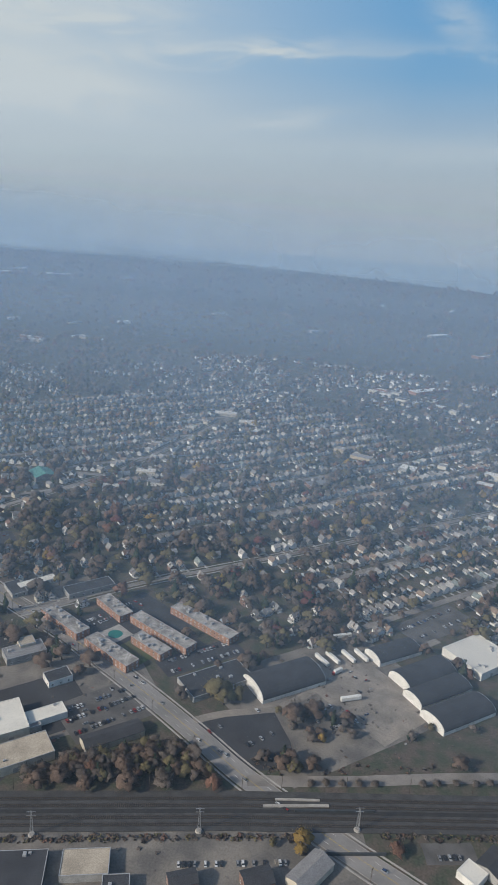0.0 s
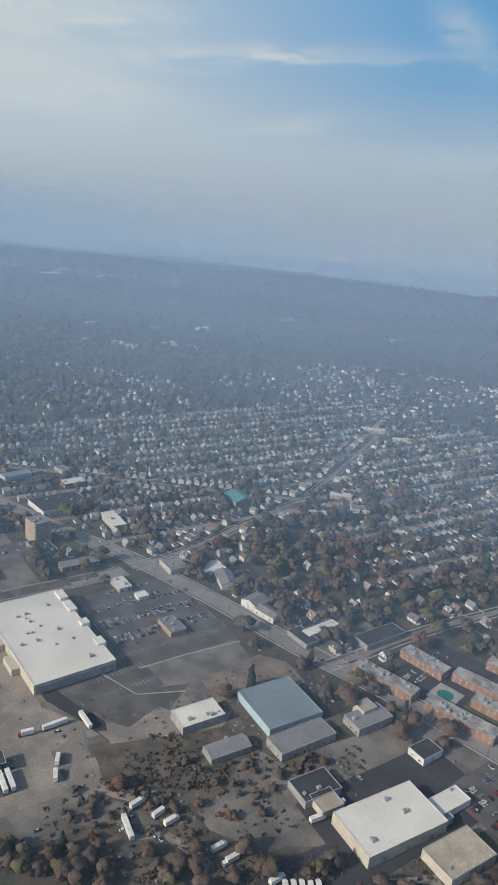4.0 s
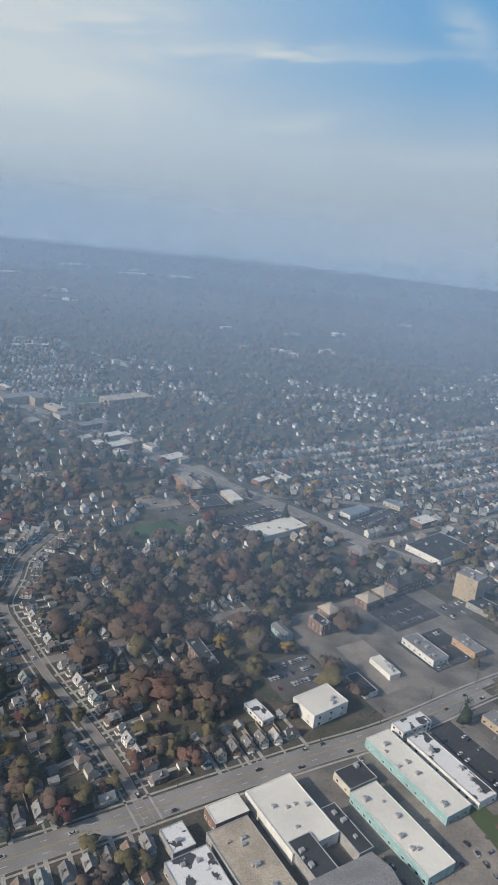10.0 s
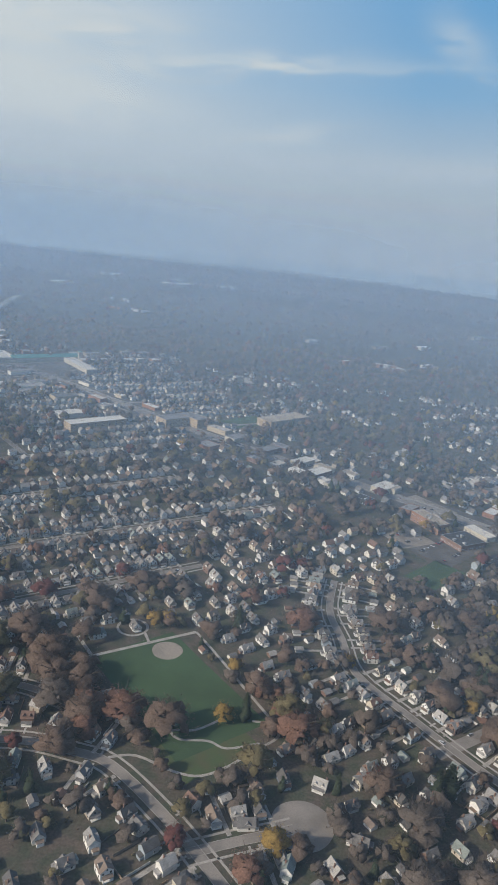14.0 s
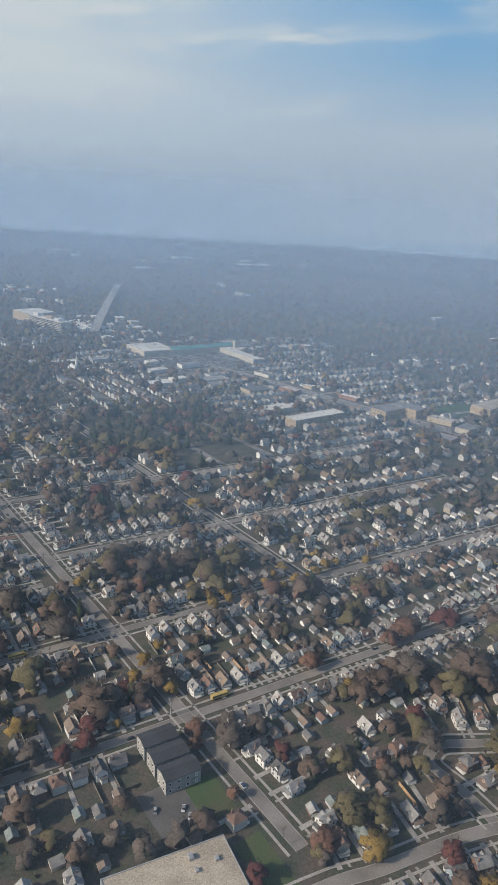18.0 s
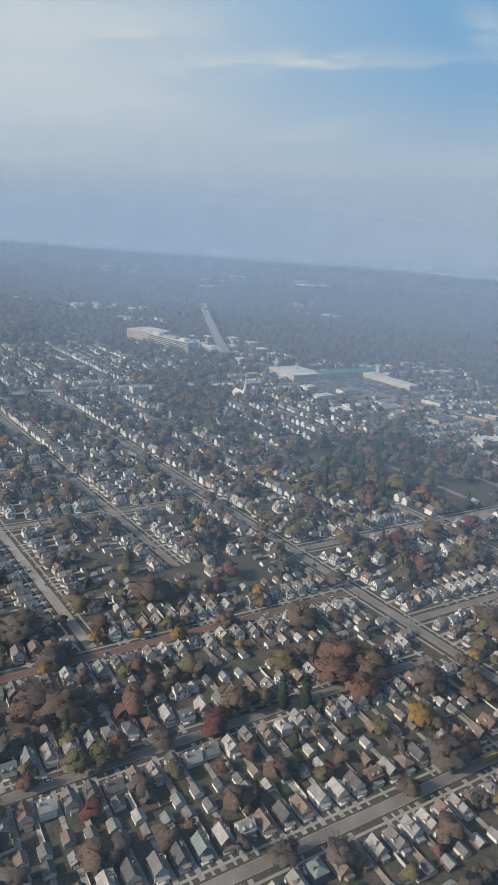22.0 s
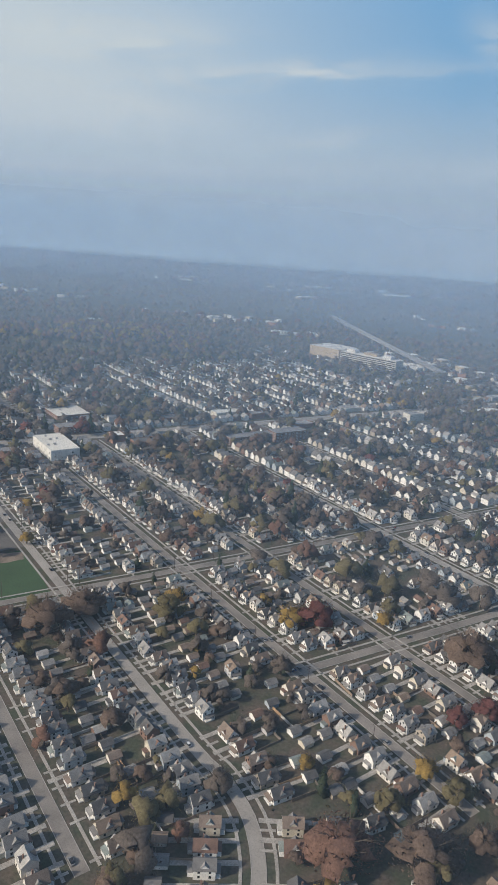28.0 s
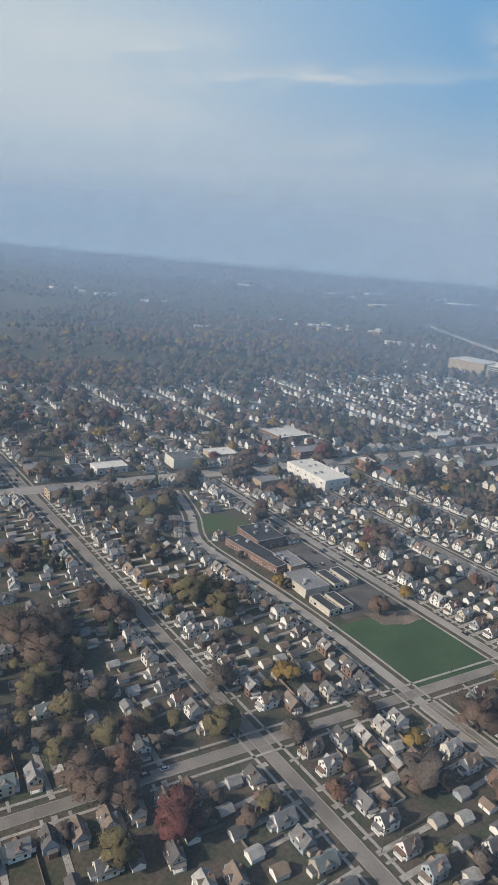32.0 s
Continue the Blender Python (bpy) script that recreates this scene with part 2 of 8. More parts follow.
M["galv"] = mat("galvanised_steel", (0.42, 0.42, 0.42), 0.55, 0.2, metal=0.3)
M["lawn"] = mat("lawn", (0.05, 0.085, 0.028), 0.95, 0.3, 0.05, 1.5, 0.5, other=(0.075, 0.075, 0.035))
M["field"] = mat("mown_field", (0.046, 0.088, 0.036), 0.95, 0.3, 0.03, 1.0, 0.4)
M["dry"] = mat("dry_scrub", (0.125, 0.10, 0.075), 0.95, 0.4, 0.08, 0.9, 0.6, other=(0.065, 0.06, 0.045))
M["dirt"] = mat("reddish_earth", (0.225, 0.172, 0.13), 0.95, 0.4, 0.07, 0.7, 0.5, other=(0.14, 0.115, 0.093))
M["pale_street"] = mat("pale_concrete_street", (0.32, 0.295, 0.265), 0.9, 0.22, 0.06, 1.2, 0.2)
M["works"] = mat("works_ground", (0.20, 0.178, 0.152), 0.95, 0.4, 0.045, 0.8, 0.4, other=(0.108, 0.099, 0.09))
M["shop_far"] = mat("shop_wall_far", (0.5, 0.5, 0.5), 0.8, 0.15, bump=0, vary="island", ramp=[(0, (0.6, 0.57, 0.5)), (0.4, (0.28, 0.15, 0.1)), (0.65, (0.45, 0.38, 0.28)), (0.85, (0.35, 0.35, 0.35))])
M["shop_roof_far"] = mat("shop_roof_far", (0.5, 0.5, 0.5), 0.8, 0.15, bump=0, vary="island", ramp=[(0, (0.70, 0.68, 0.62)), (0.45, (0.30, 0.29, 0.28)), (0.7, (0.12, 0.12, 0.12)), (0.85, (0.5, 0.46, 0.4))])
M["white_roof"] = mat("white_membrane", (0.68, 0.645, 0.57), 0.75, 0.14, 0.03, 0.5, 0.1)
M["tan_roof"] = mat("tan_gravel_roof", (0.42, 0.36, 0.28), 0.9, 0.25, 0.08, 1.5, 0.3)
M["grey_roof"] = mat("grey_flat_roof", (0.225, 0.22, 0.22), 0.85, 0.2, 0.08, 1.5, 0.2)
M["dark_roof"] = mat("dark_flat_roof", (0.047, 0.047, 0.052), 0.85, 0.3, 0.08, 1.5, 0.2)
M["blue_roof"] = mat("blue_grey_metal_roof", (0.205, 0.25, 0.275), 0.5, 0.15, 0.05, 1.0, 0.1)
M["green_roof"] = mat("green_metal_roof", (0.10, 0.28, 0.24), 0.5, 0.15)
M["patch_roof"] = mat("patched_white_roof", (0.62, 0.61, 0.60), 0.8, 0.2, 0.13, 1.5, 0.1, other=(0.05, 0.05, 0.055))
edge = [n for n in M["patch_roof"].node_tree.nodes if n.bl_idname == "ShaderNodeMapRange" and n.inputs["From Min"].default_value > 0.3][0]
edge.inputs["From Min"].default_value, edge.inputs["From Max"].default_value = 0.535, 0.565
M["white_wall"] = mat("white_painted_wall", (0.70, 0.68, 0.63), 0.8, 0.18, 0.2, 3.0)
M["cream_wall"] = mat("cream_wall", (0.53, 0.48, 0.39), 0.8, 0.18, 0.2, 3.0)
M["grey_wall"] = mat("grey_block_wall", (0.34, 0.33, 0.31), 0.85, 0.25, 0.2, 3.0)
M["teal_wall"] = mat("teal_metal_wall", (0.28, 0.43, 0.43), 0.6, 0.15, 0.2, 2.0)
M["sky_wall"] = mat("pale_blue_metal_wall", (0.40, 0.53, 0.56), 0.6, 0.15, 0.2, 2.0)
M["dark_wall"] = mat("dark_metal_wall", (0.05, 0.055, 0.06), 0.6, 0.2)
M["orange_wall"] = mat("orange_stucco", (0.46, 0.30, 0.17), 0.8, 0.15)
M["car"] = mat("car_paint", (0.5, 0.5, 0.5), 0.25, 0.05, bump=0, vary="object", ramp=CARS)
M["car_far"] = mat("car_paint_far", (0.5, 0.5, 0.5), 0.25, 0.05, bump=0, vary="island", ramp=CARS)
M["tyre"] = mat("tyre_rubber", (0.02, 0.02, 0.02), 0.8, 0.1, bump=0)
M["red"] = mat("red_paint", (0.35, 0.03, 0.03), 0.4, 0.1)
M["bark"] = mat("bark", (0.085, 0.065, 0.05), 0.95, 0.3, 1.0, 6.0)
M["line"] = mat("white_road_paint", (0.65, 0.64, 0.60), 0.8, 0.2)
M["yellow_line"] = mat("yellow_road_paint", (0.45, 0.33, 0.10), 0.8, 0.2)
M["lake"] = mat("lake_water", (0.10, 0.14, 0.17), 0.18, 0.15, 0.002, 0.02, 0.15)
M["pool"] = mat("pool_cover_green", (0.02, 0.16, 0.13), 0.15, 0.1)
LEAF = {"bare": (0.205, 0.17, 0.145), "rust": (0.285, 0.165, 0.12), "olive": (0.235, 0.20, 0.105), "gold": (0.43, 0.295, 0.09), "green": (0.075, 0.10, 0.06), "crimson": (0.22, 0.09, 0.08), "brown": (0.225, 0.162, 0.125)}
for k, c in LEAF.items():
    M[k] = mat(k + "_foliage", c, 0.9, 0.30, 0.13, 1.1, 0)
    # leaves let some light through
    nodes, links = M[k].node_tree.nodes, M[k].node_tree.links
    leafy, through_leaf = nodes.new("ShaderNodeMixShader"), nodes.new("ShaderNodeBsdfTranslucent")
    colour = nodes["Principled BSDF"].inputs["Base Color"].links[0].from_socket
    links.new(colour, through_leaf.inputs["Color"])
    leafy.inputs[0].default_value = 0.5
    links.new(nodes["Principled BSDF"].outputs[0], leafy.inputs[1])
    links.new(through_leaf.outputs[0], leafy.inputs[2])
    links.new(leafy.outputs[0], nodes["Material Output"].inputs["Surface"])
WORD = {"bare": "nearly leafless grey-brown tree", "rust": "rust-orange autumn tree", "olive": "olive-green turning tree", "gold": "golden-yellow autumn tree", "green": "dark green conifer", "crimson": "crimson autumn tree", "brown": "brown-leaved autumn oak"}


# ---- builders ----
def part(name, bm, material, parent=None, label=""):
    me = bpy.data.meshes.new(name)
    bm.to_mesh(me)
    bm.free()
    for m in material if isinstance(material, (list, tuple)) else [material]:
        me.materials.append(m)
    ob = new(name, me)
    ob.parent = parent
    return tagged(ob, label)


def piece(name, me, parent, label=""):
    ob = new(name, me)
    ob.parent = parent
    return tagged(ob, label)


def thing(name, m, label, category, group="", kind=""):
    ob = new(name)
    ob.matrix_basis = m
    return tagged(ob, label, category, group, kind)


def box(bm, x0, y0, z0, x1, y1, z1, mi=0):
    v = [bm.verts.new(p) for p in ((x0, y0, z0), (x1, y0, z0), (x1, y1, z0), (x0, y1, z0), (x0, y0, z1), (x1, y0, z1), (x1, y1, z1), (x0, y1, z1))]
    for f in ((0, 3, 2, 1), (4, 5, 6, 7), (0, 1, 5, 4), (1, 2, 6, 5), (2, 3, 7, 6), (3, 0, 4, 7)):
        bm.faces.new([v[i] for i in f]).material_index = mi
    return v


def poly(bm, pts, z, mi=0):
    bm.faces.new([bm.verts.new((x, y, z)) for x, y in pts]).material_index = mi


def prism(bm, outline, y0, y1, mi=0):
    """An outline in x and z, pushed from y0 to y1."""
    a = [bm.verts.new((x, y0, z)) for x, z in outline]
    b = [bm.verts.new((x, y1, z)) for x, z in outline]
    bm.faces.new(a).material_index = mi
    bm.faces.new(b[::-1]).material_index = mi
    for i in range(len(a)):
        j = (i + 1) % len(a)
        bm.faces.new((a[j], a[i], b[i], b[j])).material_index = mi


def tube(bm, p, q, r0, r1, sides=6, mi=0):
    p, q = Vector(p), Vector(q)
    turn = (q - p).to_track_quat("Z", "Y").to_matrix()
    ring = [[bm.verts.new(c + turn @ Vector((r * math.cos(2 * math.pi * i / sides), r * math.sin(2 * math.pi * i / sides), 0))) for i in range(sides)] for c, r in ((p, r0), (q, r1))]
    for i in range(sides):
        j = (i + 1) % sides
        bm.faces.new((ring[0][i], ring[0][j], ring[1][j], ring[1][i])).material_index = mi
    bm.faces.new(ring[1]).material_index = mi
    bm.faces.new(ring[0][::-1]).material_index = mi


class Joined:
    """Many small solids in one mesh."""

    def __init__(self):
        self.v, self.f, self.m, self.n, self.normals = [], [], [], 0, []

    def add(self, verts, faces, mats=None, normals=None):
        self.v.append(np.asarray(verts, float))
        if normals is not None:
            self.normals.append(np.asarray(normals, float))
        self.f += [tuple(i + self.n for i in f) for f in faces]
        self.m += mats or [0] * len(faces)
        self.n += len(verts)

    def put(self, name, materials, label, category, kind="stuff", parent=None):
        me = bpy.data.meshes.new(name)
        me.from_pydata(np.concatenate(self.v).tolist(), [], self.f)
        me.polygons.foreach_set("material_index", self.m)
        for m in materials:
            me.materials.append(m)
        if self.normals:
            me.polygons.foreach_set("use_smooth", [True] * len(self.f))
            me.normals_split_custom_set_from_vertices(np.concatenate(self.normals).tolist())
        ob = new(name, me)
        ob.parent = parent
        return tagged(ob, label, category, kind=kind)


# what ground is taken, in cells of two metres
GX, GY, CELL = -2700, 60, 2.0
taken = np.zeros((1700, 900), np.uint8)


def cells(cx, cy, hw, hd, rot):
    """Sample cells of a turned rectangle."""
    c, s = math.cos(radians(rot)), math.sin(radians(rot))
    a, b = np.meshgrid(np.arange(-hw, hw + 0.01, 1.4), np.arange(-hd, hd + 0.01, 1.4))
    i = ((cx + a * c - b * s - GX) / CELL).astype(int).clip(0, taken.shape[0] - 1)
    j = ((cy + a * s + b * c - GY) / CELL).astype(int).clip(0, taken.shape[1] - 1)
    return i, j


def claim(cx, cy, hw, hd, rot, code=1):
    i, j = cells(cx, cy, hw, hd, rot)
    taken[i, j] = code


def is_free(cx, cy, hw, hd, rot):
    i, j = cells(cx, cy, hw, hd, rot)
    return not taken[i, j].any()


def claim_line(pts, half):
    for (x0, y0), (x1, y1) in zip(pts, pts[1:]):
        d = math.hypot(x1 - x0, y1 - y0)
        claim((x0 + x1) / 2, (y0 + y1) / 2, d / 2 + half * 0.5, half, math.degrees(math.atan2(y1 - y0, x1 - x0)))


def strip(pts, half, off=0.0):
    """Left and right edges of a band along a line."""
    left, right = [], []
    for i, p in enumerate(pts):
        a, b = Vector(pts[max(i - 1, 0)]), Vector(pts[min(i + 1, len(pts) - 1)])
        d = (b - a).normalized()
        n = Vector((-d.y, d.x))
        left.append(Vector(p) + n * (off + half))
        right.append(Vector(p) + n * (off - half))
    return left, right


def rounded(pts, n=4):
    """The line through the given points, rounded at its bends."""
    if len(pts) < 3:
        return list(pts)
    out = []
    for i in range(len(pts) - 1):
        a, b, c, d = (Vector(pts[max(0, min(len(pts) - 1, i + k))]) for k in (-1, 0, 1, 2))
        for j in range(n):
            t = j / n
            p = 0.5 * (2 * b + (c - a) * t + (2 * a - 5 * b + 4 * c - d) * t * t + (3 * b - a - 3 * c + d) * t ** 3)
            out.append((p.x, p.y))
    return out + [tuple(pts[-1])]


def band_mesh(bm, pts, half, z, off=0.0, depth=0.0, mi=0):
    left, right = strip(pts, half, off)
    lv = [bm.verts.new((p.x, p.y, z)) for p in left]
    rv = [bm.verts.new((p.x, p.y, z)) for p in right]
    for i in range(len(pts) - 1):
        bm.faces.new((rv[i], rv[i + 1], lv[i + 1], lv[i])).material_index = mi
    if depth:
        for row, flip in ((lv, False), (rv, True)):
            low = [bm.verts.new((v.co.x, v.co.y, z - depth)) for v in row]
            for i in range(len(row) - 1):
                f = (row[i], row[i + 1], low[i + 1], low[i])
                bm.faces.new(f[::-1] if flip else f).material_index = mi


# ---- ground ----
def ground_material():
    m = mat("yards", (0.048, 0.056, 0.034), 0.95, 0.3, 0.09, 0.7, 0.5, other=(0.092, 0.072, 0.056))
    return m


def rise(x, y):
    """The wooded hills far off; the suburb is flat."""
    h = 32 * math.exp(-(((x + 2400) / 200) ** 2) - ((y - 1165 - 0.3 * (x + 2400)) / 95) ** 2)
    h += 26 * math.exp(-(((x + 2750) / 260) ** 2) - ((y - 1000) / 120) ** 2)
    h += 30 * math.exp(-(((x + 1300) / 900) ** 2) - ((y - 3000) / 260) ** 2)
    return h if h > 0.3 else 0.0


COAST = [(-90000, 7600), (-9000, 7600), (-4200, 7300), (-2600, 6700), (-1500, 5800), (-700, 5500), (-100, 5250), (600, 4850), (1300, 4450), (2600, 3900), (5200, 3600), (90000, 3600)]


def shore(x):
    """How far inland the lake reaches."""
    return float(np.interp(x, [p[0] for p in COAST], [p[1] for p in COAST]))


bm = bmesh.new()
bmesh.ops.create_grid(bm, x_segments=150, y_segments=110, size=1)
for v in bm.verts:
    v.co = Vector((v.co.x * 9500 - 1100, v.co.y * 5600 + 2200, 0))
    v.co.z = rise(v.co.x, v.co.y)
tagged(part("ground", bm, ground_material()), "grass and leaf-strewn ground of a suburban plain", "ground", kind="structure")

bm = bmesh.new()
for (x0, y0), (x1, y1) in zip(COAST, COAST[1:]):
    bm.faces.new([bm.verts.new(q) for q in ((x0, y0, 1.0), (x1, y1, 1.0), (x1, 90000, 1.0), (x0, 90000, 1.0))])
bmesh.ops.remove_doubles(bm, verts=bm.verts, dist=0.1)
tagged(part("lake", bm, M["lake"]), "calm grey-blue lake fading into haze", "water", kind="structure")

# ---- streets ----
LONG, CROSS = 141.0, 46.0
N1 = Vector((0.629, 0.777))
N2 = Vector((-0.719, 0.695))


def meet(a, b):
    """Where the long street at offset a crosses the cross street at offset b."""
    det = N1.x * N2.y - N1.y * N2.x
    return ((a * N2.y - N1.y * b) / det, (N1.x * b - a * N2.x) / det)


def long_street(a, b0, b1):
    return [meet(a, b0 + (b1 - b0) * i / 4) for i in range(5)]


def cross_street(b, a0, a1):
    return [meet(a0 + (a1 - a0) * i / 4, b) for i in range(5)]


STREETS = []


def street(name, pts, width, surface="street", walks=True, label="", sidewalk=5.0, lanes=0):
    """A carriageway with kerbs, and pavements beside it where walks is set."""
    bm = bmesh.new()
    line = rounded(pts)
    if walks and not lanes:
        width, sidewalk = width * 0.72, sidewalk + 1.0
    band_mesh(bm, line, width / 2, 0.05 + 0.004 * (len(STREETS) % 9))
    ob = tagged(part(name, bm, M[surface]), label or "worn concrete residential street", "street", kind="structure")
    claim_line(pts, width / 2 + (sidewalk if walks else 1.0) - 1.5)
    STREETS.append((pts, width))
    if walks:
        bm = bmesh.new()
        for side in (1, -1):
            band_mesh(bm, line, 0.6, 0.16, side * (width / 2 + sidewalk - 2.2), 0.16)
            band_mesh(bm, line, 0.12, 0.17, side * (width / 2 + 0.1), 0.17)
        part("pavement", bm, M["concrete"], ob)
    if lanes:
        bm = bmesh.new()
        z = 0.12
        band_mesh(bm, line, 0.08, z, 0.2, mi=1)
        band_mesh(bm, line, 0.08, z, -0.2, mi=1)
        for (x0, y0), (x1, y1) in zip(pts, pts[1:]):
            d = math.hypot(x1 - x0, y1 - y0)
            for off in (width / 4, -width / 4):
                for k in range(int(d / 12)):
                    s = k * 12 / d
                    e = s + 3.5 / d
                    band_mesh(bm, [(x0 + (x1 - x0) * s, y0 + (y1 - y0) * s), (x0 + (x1 - x0) * e, y0 + (y1 - y0) * e)], 0.09, z, off)
        part("lane_marking", bm, [M["line"], M["yellow_line"]], ob)
    return ob


AVENUE = [(110, 262), (45, 292), (-3, 314), (-63, 345), (-103, 371), (-159, 405), (-236, 447), (-310, 480), (-400, 528), (-496, 572), (-590, 603), (-676, 637), (-760, 685), (-824, 715), (-904, 757), (-1057, 828), (-1184, 890), (-1400, 1011), (-1750, 1215), (-2050, 1400)]
street("main_avenue", AVENUE, 15, "avenue", True, "four-lane grey avenue with painted lanes and pavements", 4.5, lanes=4)
CROSSROAD = [(-850, 192), (-800, 237), (-741, 292), (-690, 338), (-646, 376), (-590, 436), (-535, 492), (-500, 530), (-488, 545)]
street("cross_road", CROSSROAD, 14, "avenue", True, "four-lane grey cross road with painted lanes", 4.5, lanes=4)
street("north_road", [(-484, 552), (-446, 612), (-412, 690), (-377, 765), (-357, 811), (-326, 960), (-293, 1127), (-240, 1400)], 8, "street", True, "tree-lined residential road climbing from the avenue")
street("old_road", [(-360, 795), (-451, 779), (-517, 768), (-634, 752), (-711, 740), (-800, 718)], 9, "street", False)
street("rail_side_road", [(-60, 342), (-4, 359), (48, 378), (95, 394), (240, 440)], 9, "street", False, "pale concrete road beside the railway")
street("works_lane", [(-108, 383), (-89, 397), (-52, 418), (-17, 465), (25, 507), (60, 545)], 7, "gravel", False, "dusty gravel works lane")
street("side_street", [(-292, 462), (-261, 494), (-237, 522), (-192, 567), (-137, 616), (60, 800), (250, 980)], 7)
street("oak_street", [(-757, 266), (-790, 297), (-820, 321), (-860, 350), (-898, 382), (-931, 412), (-944, 449), (-957, 485), (-959, 534)], 7)
street("short_street", [(-882, 352), (-845, 389), (-803, 432), (-760, 480)], 8, walks=False)
street("close_road", [(-992, 249), (-973, 262), (-957, 272), (-948, 278)], 7)
street("park_street", [(-900, 190), (-950, 222), (-988, 251), (-1012, 268), (-1045, 287), (-1066, 289), (-1092, 288), (-1118, 280), (-1134, 271), (-1152, 259), (-1180, 236), (-1197, 224), (-1233, 192), (-1265, 160)], 7.5)
street("elbow_street", [(-1134, 273), (-1149, 288), (-1163, 300), (-1160, 312), (-1148, 318), (-1118, 327), (-1085, 322)], 7)
street("long_street", long_street(-579, 1035, 1960), 8.6, label="straight concrete through street")
street("mid_street", cross_street(1211, -880, -130), 7)
street("elm_street", cross_street(1125, -770, -270), 7)
street("low_street", cross_street(1283, -900, -595), 7)
street("brick_street", cross_street(1362, -985, -583), 7, "red_street", label="red brick paved residential street")
street("far_cross_street", cross_street(1430, -575, -120), 8.4)
street("curving_street", cross_street(1318, -575, -180), 7)
street("between_street", long_street(-668, 1440, 1965), 7)
street("link_street", cross_street(1545, -930, -590), 7)
street("school_cross_street", cross_street(1668, -1260, -600), 7)
street("maple_street", long_street(-757, 1370, 1965), 7.6, "pale_street", label="pale concrete residential street")
street("ash_street", long_street(-863, 1100, 1960), 7)
street("birch_street", long_street(-921, 1440, 1960), 7)
street("curved_street", [(-1834, 170), (-1838, 192), (-1848, 213), (-1865, 230)] + long_street(-996, 1520, 1960)[0:], 7, "pale_street")
street("brick_house_street", long_street(-1058, 1480, 1660), 7)
street("corner_street", long_street(-1141, 1555, 2120), 8)
street("field_street", [(-2005, 257), (-2039, 285), (-2082, 321), (-2119, 349), (-2154, 373), (-2190, 400), (-2212, 440), (-2241, 480)], 7, "pale_street")
street("highway", cross_street(1975, -1600, 200), 17, "pale_street", False, "wide pale highway crossing the suburb", lanes=4)
street("pine_street", long_street(-438, 1215, 1700), 7)
for i, a in enumerate((-500, -360, -300)):
    street("back_street", long_street(a, 1440 if a > -579 else 1560, 1965), 7, walks=False)
for i, b in enumerate((790, 860, 935, 1010, 1090, 1170)):
    street("rear_street", cross_street(b, 80 if b > 800 else 130, 900), 7, walks=False)
for i, b in enumerate((150, 225, 300, 380, 460, 620, 700)):
    street("north_street", cross_street(b, 470 if b < 350 else 420 if b < 500 else 330, 1000), 7, walks=False)
for i, b in enumerate((1490, 1560, 1640, 1720, 1800, 1880)):
    street("north_back_street", cross_street(b, -260, 120), 7, walks=False)
for i, a in enumerate((-1050, -980, -900, -830, -700, -620, -540, -460, -380)):
    street("west_street", long_street(a, 2000, 2500), 7, walks=False)


